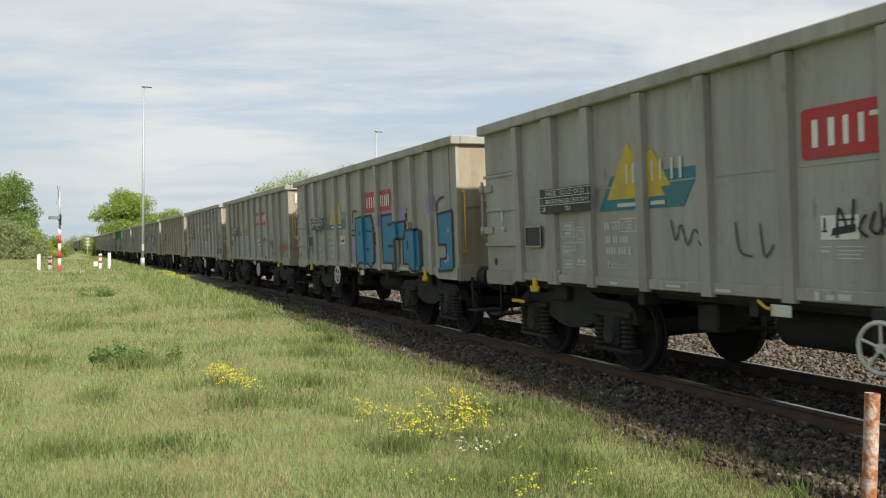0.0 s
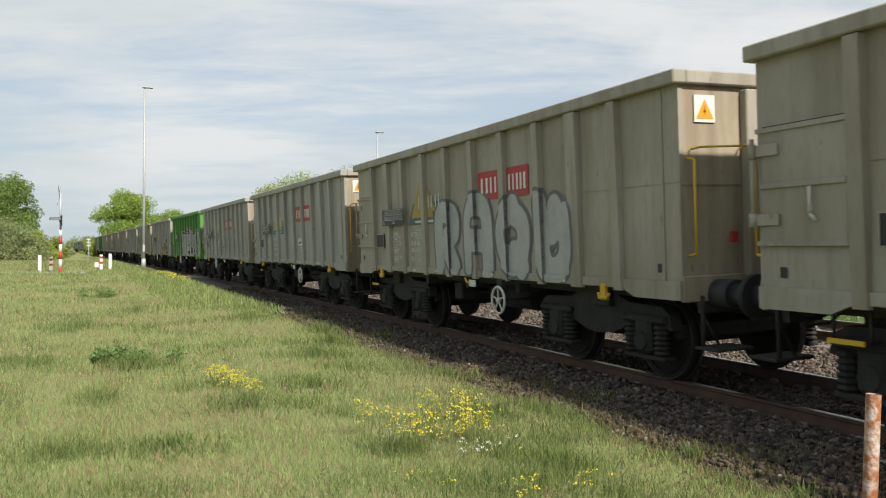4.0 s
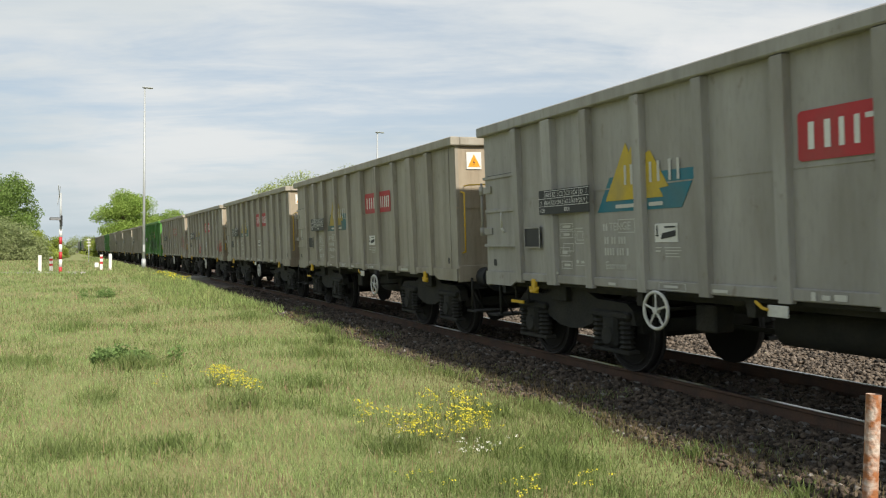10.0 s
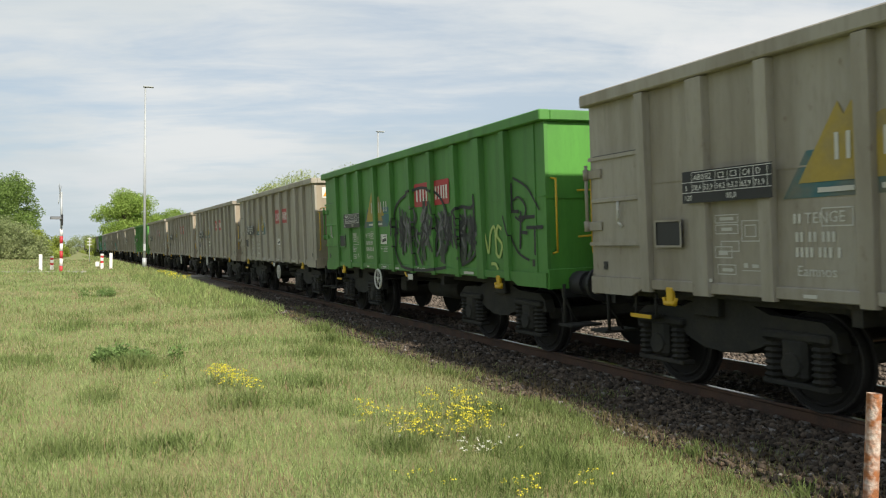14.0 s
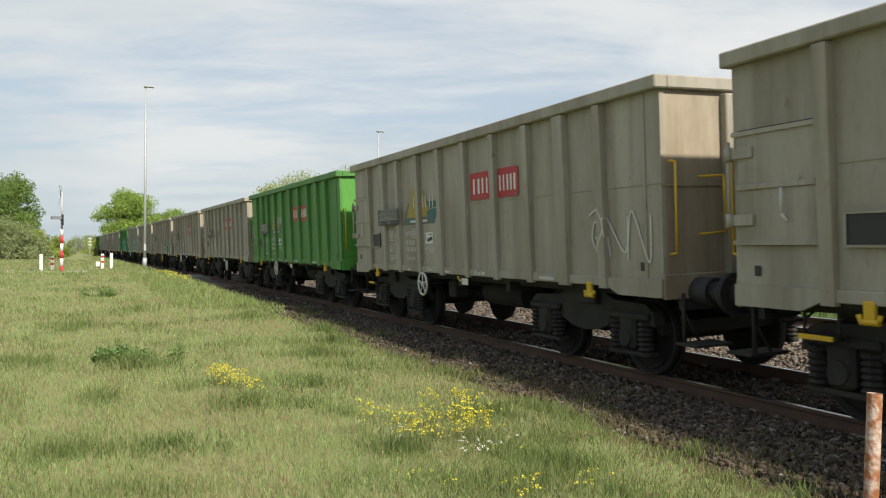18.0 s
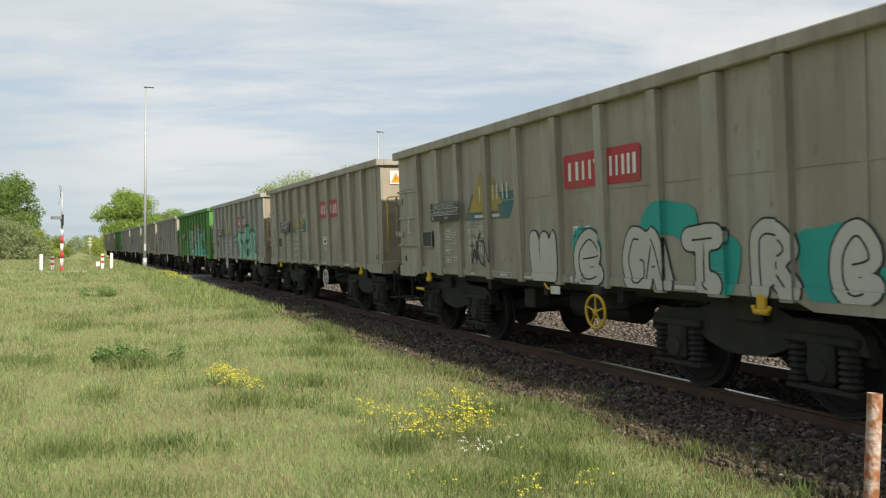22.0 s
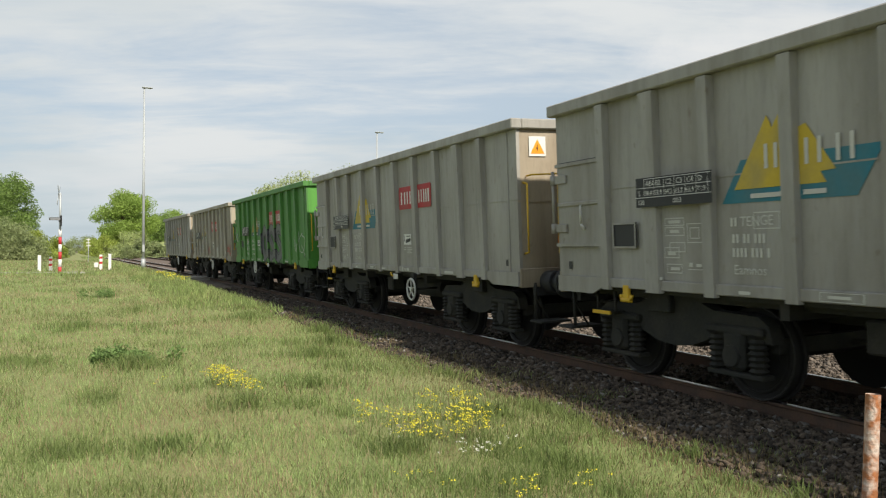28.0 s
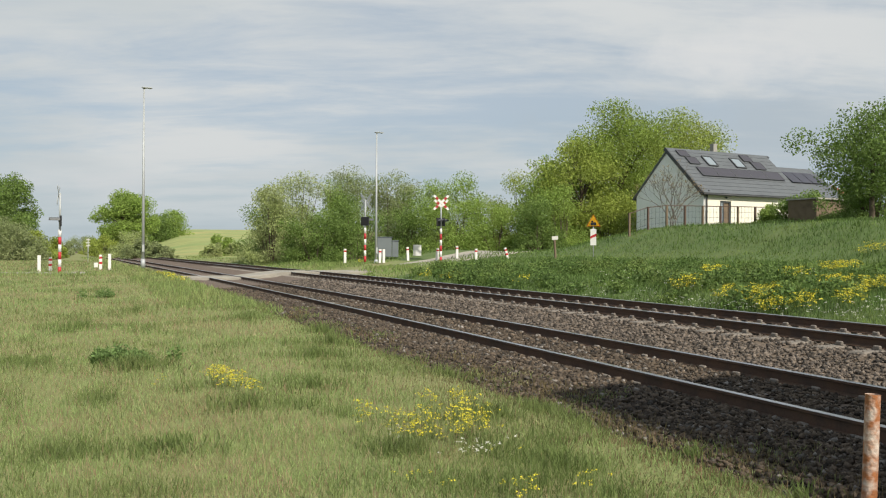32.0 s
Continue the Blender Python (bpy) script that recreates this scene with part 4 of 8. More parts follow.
def coat(parent, F, ds, zs, level, mat, lift, label, name):
    """Paint where F is under level; every separate patch is a part of its own. The paint follows the sheet, the stakes and the lower channel."""
    inside = F < level
    cells = set(map(tuple, np.argwhere(inside[:-1, :-1] | inside[1:, :-1] | inside[1:, 1:] | inside[:-1, 1:])))
    groups = []
    while cells:
        stack, group = [cells.pop()], []
        while stack:
            i, j = stack.pop()
            group.append((i, j))
            for q in ((i + 1, j), (i - 1, j), (i, j + 1), (i, j - 1)):
                if q in cells:
                    cells.discard(q)
                    stack.append(q)
        groups.append(sorted(group))
    groups.sort(key=lambda q: (-len(q), q[0]))
    first = None
    for group in groups:
        if first and len(group) < 6:
            continue
        verts, faces = [], []
        for i, j in group:
            if ds[i + 1] - ds[i] > 0.05:
                continue
            cs = ((i, j), (i + 1, j), (i + 1, j + 1), (i, j + 1))
            out = proud((ds[i] + ds[i + 1]) / 2, (zs[j] + zs[j + 1]) / 2) + lift
            poly = []
            for k in range(4):
                (i0, j0), (i1, j1) = cs[k], cs[(k + 1) % 4]
                f0, f1 = F[i0, j0] - level, F[i1, j1] - level
                if f0 < 0:
                    poly.append((ds[i0], zs[j0]))
                if (f0 < 0) != (f1 < 0):
                    t = f0 / (f0 - f1)
                    poly.append((ds[i0] + (ds[i1] - ds[i0]) * t, zs[j0] + (zs[j1] - zs[j0]) * t))
            if len(poly) >= 3:
                n0 = len(verts)
                verts += [side_frame(a, b, out) for a, b in poly]
                faces.append(list(range(n0, n0 + len(poly))))
                beside = ((ds[i + 1], 0, (ds[i + 1] + 0.002, (zs[j] + zs[j + 1]) / 2)), (zs[j + 1], 1, ((ds[i] + ds[i + 1]) / 2, zs[j + 1] + 0.002)))
                for k, (p0, p1) in enumerate(zip(poly, poly[1:] + poly[:1])):
                    for at, axis, probe in beside:
                        if p0[axis] == at and p1[axis] == at and abs(proud(*probe) + lift - out) > 1e-4:
                            n1 = len(verts)
                            verts += [side_frame(*q, o) for q, o in ((p0, out), (p1, out), (p1, proud(*probe) + lift), (p0, proud(*probe) + lift))]
                            faces.append((n1, n1 + 1, n1 + 2, n1 + 3))
        if not faces:
            continue
        me = bpy.data.meshes.new(name)
        me.from_pydata(verts, [], faces)
        me.materials.append(mat)
        o = new(name, me)
        o.parent = parent
        o["label"] = label
        first = first or o
    return first


def paint_grid(points, reach):
    allp = np.array(points)
    lo, hi = allp.min(0) - reach, allp.max(0) + reach
    ds = np.array([v for v in GRID_D if lo[0] <= v <= hi[0]])
    zs = np.arange(max(1.05, lo[1]), min(3.02, hi[1]) + 0.03, 0.034)
    zs = np.unique(np.concatenate([zs, [1.15]]))
    return ds, zs, np.meshgrid(ds, zs, indexing="ij")


def line_reach(D, Z, lines):
    """Distance of the grid points from the nearest of the lines."""
    F = np.full(D.shape, 9.0)
    for l in lines:
        for (ax, az), (bx, bz) in zip(l, l[1:]):
            vx, vz = bx - ax, bz - az
            t = np.clip(((D - ax) * vx + (Z - az) * vz) / max(vx * vx + vz * vz, 1e-9), 0, 1)
            F = np.minimum(F, np.hypot(D - ax - t * vx, Z - az - t * vz))
    return F


def spray(w, lines, bands, label, wobble=0.0, seed=1, name="sprayed_paint"):
    """Paint within given distances of the stroke lines: bands are (reach, material, lift, label), widest first."""
    ds, zs, (D, Z) = paint_grid([q for l in lines for q in l], bands[0][0] + 0.08)
    F = line_reach(D, Z, lines)
    if wobble:
        F = F + wobble * np.array([[noise.noise((a * 2.3, b * 2.3, seed)) for b in zs] for a in ds])
    top = None
    for level, mat, lift, lab in bands:
        top = coat(top or w, F, ds, zs, level, mat, lift, lab, name) or top
    return top


def fill_shape(w, shape, mat, lift, label, holes=(), wobble=0.0, name="sprayed_paint"):
    """Paint inside a closed outline, but for the holes."""
    ds, zs, (D, Z) = paint_grid(shape, 0.06)
    F = np.full(D.shape, -9.0)
    for k, ring in enumerate([shape, *holes]):
        ring = list(ring) + [ring[0]]
        inn = np.zeros(D.shape, bool)
        for (ax, az), (bx, bz) in zip(ring, ring[1:]):
            if az != bz:
                inn ^= ((az > Z) != (bz > Z)) & (D < (bx - ax) * (Z - az) / (bz - az) + ax)
        far = line_reach(D, Z, [ring])
        far = np.where(inn, -far, far)
        F = np.maximum(F, far if k == 0 else -far)
    if wobble:
        F = F + wobble * np.array([[noise.noise((a * 3.1, b * 3.1, 7)) for b in zs] for a in ds])
    return coat(w, F, ds, zs, 0.0, mat, lift, label, name)


def backing(w, blobs, mat, label, lift=0.001):
    """Soft-edged sprayed clouds."""
    for k, (d, z, rd, rz) in enumerate(blobs):
        spray(w, [[(d - max(rd - rz, 0.01), z), (d + max(rd - rz, 0.01), z + 0.01)]], [(min(rd, rz), mat, lift, label)], label, wobble=min(rd, rz) * 0.7, seed=k + d, name="sprayed_patch")


def smudges(w, blobs, mat, label):
    bm = bmnew()
    for d, z, rd, rz in blobs:
        n = 9
        if proud(d - rd, z) > 0.03 or proud(d + rd, z) > 0.03:
            continue
        f = bm.faces.new([bm.verts.new(side_frame(d + rd * (1 + 0.25 * math.sin(3 * a + d * 9)) * math.cos(a), z + rz * math.sin(a), 0.013)) for a in [2 * math.pi * k / n for k in range(n)]])
    return tagged(part("smudge", bm, mat, w, label), kind="stuff")


def scrawl(w, lines, width, mat, label, lift=0.004):
    """Thin sprayed lines: ribbons that lie on the sheet and on the stakes."""
    for group in ([[l] for l in lines] if len(lines) < 15 else [lines]):
        verts, faces = [], []
        for l in group:
            ps = curve_points(l, 0.03)
            ps = ps[:1] + [b for a, b in zip(ps, ps[1:]) if (b - a).length > 1e-5]
            runs = [(b - a).normalized() for a, b in zip(ps, ps[1:])]
            rim = []
            for k, q in enumerate(ps):
                t = runs[max(k - 1, 0)] + runs[min(k, len(runs) - 1)]
                t = t.normalized() if t.length > 0.3 else runs[min(k, len(runs) - 1)]
                end = width * 0.3 * (-1 if k == 0 else 1 if k == len(ps) - 1 else 0)
                n = Vector((-t.y, t.x)) * width / 2
                rim.append((q + t * end - n, q + t * end + n))
            last = None
            for k, (a, b) in enumerate(zip(rim, rim[1:])):
                m = (ps[k] + ps[k + 1]) / 2
                out = proud(m.x, m.y) + lift
                if last is None or abs(last - out) > 1e-4:
                    verts += [side_frame(q.x, q.y, out) for q in a]
                    if last is not None:
                        c = len(verts)
                        faces.append((c - 4, c - 3, c - 1, c - 2))
                verts += [side_frame(q.x, q.y, out) for q in b]
                c = len(verts)
                faces.append((c - 4, c - 3, c - 1, c - 2))
                last = out
        me = bpy.data.meshes.new("scrawl")
        me.from_pydata(verts, [], faces)
        me.materials.append(mat)
        o = new("scrawl", me)
        o.parent = w
        o["label"] = label
        if len(group) > 1:
            tagged(o, kind="stuff")
    return o


def tag(w, d0, d1, z0, z1, mat, label, seed, n=4, width=0.028):
    """A quick scrawled line."""
    r = random.Random(seed)
    shapes = [r.choice(("zig", "loop", "fork", "spiral", "zig")) for _ in range(n)]
    return scrawl(w, lay_out(shapes, d0, d1, z0, z1, 0.0, seed, 0.06), width, mat, label)


GLYPHS = {}
GLYPHS["S"] = [[(0.95, 0.9), (0.5, 1), (0.08, 0.78), (0.5, 0.52), (0.95, 0.25), (0.5, 0), (0.03, 0.12)]]
GLYPHS["H"] = [[(0.3, 1), (0.02, 0.1), (0.35, 0)], [(0.5, 1), (0.4, 0.45), (0.95, 0.5)], [(0.75, 1), (0.98, 0.05)]]
GLYPHS["O"] = [[(0.5, 1), (0.05, 0.75), (0.05, 0.25), (0.5, 0), (0.95, 0.25), (0.95, 0.75), (0.5, 1)]]
GLYPHS["b"] = [[(0.25, 1), (0.1, 0.6), (0.08, 0.05), (0.6, 0), (0.98, 0.2), (0.7, 0.45), (0.2, 0.4)]]
GLYPHS["W"] = [[(0.0, 1), (0.1, 0.05), (0.45, 0.08), (0.5, 0.95), (0.55, 0.08), (0.95, 0.05), (0.98, 1)]]
GLYPHS["e"] = [[(0.15, 0.5), (0.9, 0.62), (0.55, 1), (0.1, 0.7), (0.1, 0.2), (0.5, 0), (0.98, 0.12)]]
GLYPHS["G"] = [[(0.9, 0.9), (0.4, 1), (0.05, 0.5), (0.4, 0.0), (0.9, 0.1), (0.9, 0.5), (0.5, 0.5)]]
GLYPHS["A"] = [[(0.02, 0), (0.45, 1), (0.98, 0)], [(0.2, 0.38), (0.8, 0.38)]]
GLYPHS["T"] = [[(0.02, 0.95), (0.98, 1.0)], [(0.5, 0.97), (0.5, 0.0), (0.85, 0.02)]]
GLYPHS["R"] = [[(0.05, 0), (0.05, 0.97), (0.6, 1), (0.85, 0.75), (0.5, 0.5), (0.95, 0.0)]]
GLYPHS["P"] = [[(0.05, 0), (0.05, 1), (0.7, 0.95), (0.75, 0.62), (0.05, 0.52)]]
GLYPHS["U"] = [[(0.05, 1), (0.05, 0.2), (0.5, 0), (0.95, 0.25), (0.95, 1)]]
GLYPHS["F"] = [[(0.05, 0), (0.08, 0.97), (0.95, 1)], [(0.08, 0.5), (0.85, 0.55)]]
GLYPHS["L"] = [[(0.05, 1), (0.1, 0.3), (0.35, 0.02), (0.98, 0.02)]]
GLYPHS["M"] = [[(0.0, 0), (0.1, 0.9), (0.45, 0.4), (0.75, 1), (0.98, 0)]]
GLYPHS["K"] = [[(0.05, 0), (0.1, 1)], [(0.9, 1), (0.12, 0.45), (0.95, 0)]]
GLYPHS["N"] = [[(0.03, 0.0), (0.06, 1.0), (0.75, 0.05), (0.95, 1.1)]]
GLYPHS["4"] = [[(0.5, 1), (0.0, 0.4), (0.9, 0.4)], [(0.6, 0.7), (0.55, 0)]]
GLYPHS["2"] = [[(0.05, 0.8), (0.5, 1), (0.85, 0.7), (0.05, 0), (0.95, 0.02)]]
GLYPHS["1"] = [[(0.3, 0.8), (0.6, 1), (0.6, 0)]]
GLYPHS["-"] = [[(0.1, 0.45), (0.9, 0.45)]]


def glyphs(rows, z0, z1):
    """Stroke lines of hand-drawn characters: rows are (character, from, to) along the wagon."""
    return [[(a + (b - a) * px, z0 + (z1 - z0) * pz) for px, pz in st] for ch, a, b in rows for st in GLYPHS[ch]]


def smoothed(lines, step=0.06):
    return [[tuple(q) for q in curve_points(l, step)] for l in lines]


SP_BLUE, SP_PURPLE, SP_SILVER = plain("blue_spray", (0.03, 0.175, 0.31), 0.6), plain("lilac_spray", (0.30, 0.20, 0.42), 0.6), material("silver_spray", (0.37, 0.37, 0.36), 0.5, 0.1, var=0.12, scale=2.4, fine=18, bump=0.03, second=(0.27, 0.285, 0.265), amount=0.8)
SP_GOLD, SP_AQUA, SP_TEAL = material("ochre_spray", (0.235, 0.155, 0.02), 0.6, var=0.15, scale=2.5, fine=20, bump=0, second=(0.26, 0.065, 0.03), amount=1.0), plain("pale_aqua_spray", (0.30, 0.42, 0.38), 0.6), plain("teal_spray", (0.02, 0.30, 0.26), 0.6)
SP_MINT, SP_DEEP, SP_BLACK = material("mint_spray", (0.29, 0.49, 0.40), 0.65, var=0.12, scale=2.2, fine=18, bump=0.02, second=(0.34, 0.42, 0.36), amount=0.8), plain("deep_green_spray", (0.01, 0.20, 0.13), 0.6), plain("black_spray", (0.022, 0.022, 0.026), 0.6)
SP_WHITE, SP_RED, SP_CREAM = plain("white_spray", (0.52, 0.51, 0.48), 0.6), plain("red_spray", (0.40, 0.04, 0.03), 0.6), plain("cream_spray", (0.46, 0.44, 0.40), 0.6)
SP_PURPLE_DARK = plain("dark_purple_spray", (0.06, 0.05, 0.085), 0.6)
SP_GREYISH, SP_LIME = plain("grey_spray", (0.13, 0.13, 0.135), 0.6), plain("lime_spray", (0.38, 0.48, 0.14), 0.6)
SP_AQUA_DEEP, SP_SKY = plain("turquoise_spray", (0.085, 0.42, 0.325), 0.6), plain("pale_blue_spray", (0.22, 0.42, 0.44), 0.6)
SP_TANGLE = plain("smeared_dark_spray", (0.05, 0.062, 0.05), 0.6)
SP_LEAF = plain("leaf_green_spray", (0.07, 0.26, 0.05), 0.6)
DUST = plain("pale_scuff", (0.36, 0.34, 0.30), 0.8)
SMEAR = plain("grey_smear", (0.125, 0.118, 0.105), 0.8)
SOOT = plain("dark_scuff", (0.085, 0.08, 0.075), 0.8)

MASTERS = {
    "gs": build_wagon(GREY, "grey painted open freight wagon on two bogies", 4.06, False),
    "gl": build_wagon(GREY, "grey open freight wagon with an electric warning sign", 6.55, True),
    "ws": build_wagon(GREY_WARM, "dusty brownish-grey open freight wagon on two bogies", 4.06, False, True),
    "wl": build_wagon(GREY_WARM, "dusty brownish-grey open freight wagon with a warning sign", 6.55, True, True),
    "ns": build_wagon(GREEN, "bright green open freight wagon on two bogies", 4.06, False, True),
}
KINDS = "gl gs gl gl wl wl gl gs ns gs ws gs wl wl wl wl ns wl ws wl ws ns wl ws wl wl gs ns gl ws gl gl ns wl gl".split()
TRAIN, used = [], set()
for kind_ in KINDS:
    if kind_ in used:
        TRAIN.append(copy_thing(MASTERS[kind_], Matrix()))
    else:
        used.add(kind_)
        TRAIN.append(MASTERS[kind_])


def paint_train():
    T = TRAIN
    lab = lambda k, text: tagged(T[k], text)
    scrawl(T[0], [[(6.26, 1.56), (6.28, 1.78), (6.38, 1.60), (6.42, 1.84)], [(6.52, 1.72), (6.46, 1.62), (6.53, 1.56)], [(6.60, 1.74), (6.56, 1.62), (6.63, 1.58), (6.68, 1.68)], [(6.70, 1.80), (6.71, 1.58)], [(6.78, 1.74), (6.72, 1.66), (6.80, 1.58)], [(6.82, 1.68), (6.88, 1.74), (6.86, 1.60), (6.94, 1.60)], [(6.98, 1.58), (7.0, 1.76), (7.08, 1.70), (7.0, 1.66), (7.12, 1.58)]], 0.024, SP_BLACK, "black scrawl")
    scrawl(T[0], [[(4.25, 1.75), (4.32, 1.55), (4.4, 1.7), (4.5, 1.5), (4.6, 1.65), (4.75, 1.5)], [(5.15, 1.7), (5.2, 1.45), (5.35, 1.4)], [(5.45, 1.68), (5.5, 1.4), (5.6, 1.5)]], 0.02, SOOT, "faint dark scrawl")
    backing(T[1], [(5.05, 1.45, 0.16, 0.28), (6.6, 1.4, 0.12, 0.2), (7.35, 2.2, 0.3, 0.1), (6.85, 2.0, 0.08, 0.25), (8.1, 2.08, 0.2, 0.1), (9.45, 2.2, 0.16, 0.12)], SP_PURPLE, "lilac sprayed cloud")
    blue = ([(5.25, 2.09), (6.28, 2.12), (6.39, 1.92), (6.41, 1.18), (6.29, 1.06), (6.08, 1.14), (5.54, 1.15), (5.35, 1.06), (5.23, 1.21)], [(6.92, 2.09), (7.59, 2.11), (7.63, 1.95), (7.56, 1.70), (7.59, 1.09), (7.51, 1.17), (6.98, 1.16)],
            [(7.65, 1.94), (8.20, 1.95), (8.18, 1.63), (7.76, 1.63), (7.76, 1.06), (7.56, 1.06)], [(8.18, 1.78), (8.86, 1.79), (8.91, 1.14), (8.89, 1.06), (8.59, 1.06), (8.40, 1.16), (8.10, 1.17), (8.07, 1.63)],
            [(9.72, 2.02), (10.30, 2.06), (10.32, 1.12), (9.78, 1.08), (9.80, 1.28), (10.05, 1.30), (10.05, 1.52), (9.74, 1.52)])
    for shape in blue:
        fill_shape(T[1], shape, SP_BLUE, 0.007, "blue sprayed block shape")
        scrawl(T[1], [[a, b] for a, b in zip(shape, shape[1:] + shape[:1])], 0.045, SP_BLACK, "black sprayed outline", 0.010)
    for shape in ([(5.46, 1.82), (5.60, 1.81), (5.59, 1.72), (5.46, 1.72)], [(5.96, 1.47), (6.12, 1.47), (6.11, 1.40), (5.95, 1.40)], [(7.28, 1.93), (7.55, 1.94), (7.55, 1.88), (7.27, 1.88)], [(7.26, 1.52), (7.54, 1.53), (7.54, 1.47), (7.26, 1.47)],
                  [(8.27, 1.60), (8.46, 1.60), (8.46, 1.47), (8.37, 1.42), (8.29, 1.43)], [(6.34, 2.11), (6.42, 1.93), (6.50, 1.30), (6.43, 1.18), (6.39, 1.70)], [(8.85, 1.78), (8.99, 1.78), (9.01, 1.06), (8.91, 1.06)], [(7.69, 1.63), (7.82, 1.63), (7.82, 1.06), (7.73, 1.06)], [(8.20, 2.07), (8.36, 2.11), (8.43, 1.97), (8.30, 1.95)]):
        fill_shape(T[1], shape, SP_BLACK, 0.012, "black sprayed block")
    scrawl(T[1], [[(6.32, 1.79), (5.97, 1.81), (5.97, 1.70)], [(6.46, 1.74), (6.63, 1.75), (6.62, 1.55), (6.48, 1.58), (6.46, 1.74)], [(5.37, 2.23), (5.09, 2.24), (5.05, 1.99)], [(4.97, 1.83), (5.16, 1.84)], [(4.97, 1.73), (5.16, 1.74)],
                  [(7.90, 1.61), (7.88, 1.12)], [(8.06, 1.60), (8.07, 1.14)], [(8.54, 1.92), (8.55, 1.82), (8.65, 1.82), (8.66, 1.92)], [(6.58, 1.30), (6.61, 1.16)], [(8.33, 2.18), (8.33, 2.12)], [(9.75, 1.75), (9.72, 2.2), (10.0, 2.3)]], 0.035, SP_BLACK, "black spray lines", 0.010)
    backing(T[1], [(10.15, 1.75, 0.05, 0.12), (10.05, 1.3, 0.1, 0.07)], SP_PURPLE, "lilac sprayed dab", 0.009)
    tag(T[1], 0.9, 1.6, 1.2, 2.1, LOGO_T, "blue scrawl", 8, 2)
    lab(1, "grey open freight wagon sprayed with big blue block shapes")
    scrawl(T[2], [[(7.08, 1.62), (7.12, 1.3), (7.32, 1.13), (7.55, 1.22), (7.62, 1.5), (7.52, 1.64)], [(7.05, 1.66), (7.16, 1.8), (7.22, 1.68), (7.34, 1.74), (7.42, 1.66), (7.56, 1.72), (7.58, 1.6)]], 0.04, SP_BLACK, "black crowned ring scrawl")
    scrawl(T[2], glyphs([("F", 8.06, 8.17), ("U", 8.20, 8.31), ("K", 8.33, 8.44), ("O", 8.46, 8.55), ("R", 8.57, 8.65)], 1.42, 1.66), 0.03, SP_BLACK, "black scrawled letters")
    scrawl(T[2], glyphs([("4", 8.26, 8.36), ("-", 8.38, 8.43), ("2", 8.45, 8.54), ("1", 8.56, 8.64)], 1.18, 1.36), 0.025, SP_BLACK, "black scrawled figures")
    tag(T[2], 9.2, 10.3, 1.3, 1.65, SP_RED, "red scrawl", 7, 4)
    lab(2, "grey open freight wagon with black and red scrawls")
    tag(T[3], 9.4, 10.2, 1.5, 2.1, SP_BLACK, "black scrawl", 9, 1, 0.035)
    tag(T[3], 9.4, 10.3, 1.15, 1.4, SP_BLACK, "black scrawl", 10, 4)
    lab(3, "grey open freight wagon with a black scrawl near its end")
    spray(T[5], lay_out(["key", "arch", "loop", "cup"], 4.2, 8.6, 1.0, 2.3, 0.2, 4), [(0.22, SP_GREYISH, 0.004, "grey sprayed outline"), (0.17, SP_SILVER, 0.007, "silver sprayed shapes")], "silver sprayed shapes")
    lab(5, "dusty grey open freight wagon with silver sprayed shapes")
    r = random.Random(77)
    dots = []
    for c in (4.3, 5.25, 6.3, 7.35, 8.35, 9.2):
        for _ in range(60):
            dots.append((c + r.gauss(0, 0.26), 1.55 + r.gauss(0, 0.24), r.uniform(0.010, 0.034), r.uniform(0.012, 0.034)))
    smudges(T[7], dots, SMEAR, "dark smudges")
    lab(7, "grey open freight wagon with dark smudges along its side")
    rim = [(4.66, 2.11), (4.79, 2.25), (5.16, 2.27), (5.28, 2.19), (5.96, 2.21), (6.09, 2.32), (6.80, 2.17), (7.11, 2.23), (7.40, 2.25), (7.69, 2.31), (7.84, 2.41), (8.09, 2.25), (8.19, 2.22), (8.26, 2.34), (8.51, 2.15), (8.75, 2.17), (9.20, 2.29), (9.32, 2.20), (9.44, 2.30), (9.75, 2.22), (9.95, 2.32), (10.2, 2.24), (10.28, 1.95)]
    fill_shape(T[8], rim + [(10.18, 1.5), (10.26, 1.06), (4.72, 1.06), (4.62, 1.5), (4.70, 1.8)], SP_SILVER, 0.006, "large silver sprayed shapes")
    spray(T[8], [[(a, b + 0.015) for a, b in rim]], [(0.030, SP_BLACK, 0.009, "black sprayed outline")], "black sprayed outline", wobble=0.02)
    scrawl(T[8], [[(a, b + 0.065) for a, b in rim]], 0.025, SP_WHITE, "pale sprayed edge", 0.008)
    scrawl(T[8], [[(5.16, 2.27), (5.10, 1.81), (5.22, 1.54), (5.35, 1.58)], [(5.54, 2.13), (5.61, 1.54)], [(6.37, 2.19), (6.20, 1.78), (6.29, 1.54), (6.53, 1.33), (6.47, 1.09)], [(6.51, 2.01), (6.64, 1.77), (6.68, 1.59)], [(7.26, 1.72), (7.45, 1.53), (7.48, 1.41), (7.36, 1.34), (7.44, 1.21)],
                  [(8.51, 2.13), (8.65, 2.03), (8.76, 1.75), (8.84, 1.72), (8.92, 1.52), (8.99, 1.41)], [(4.96, 1.44), (5.45, 1.28)], [(6.24, 2.05), (6.46, 2.00), (6.36, 1.90)], [(8.07, 1.43), (8.20, 1.48)], [(8.32, 1.29), (8.47, 1.17)], [(9.55, 2.0), (9.62, 1.6), (9.75, 1.3)], [(9.85, 1.95), (10.05, 1.6)]], 0.028, SP_BLACK, "thin black spray lines", 0.010)
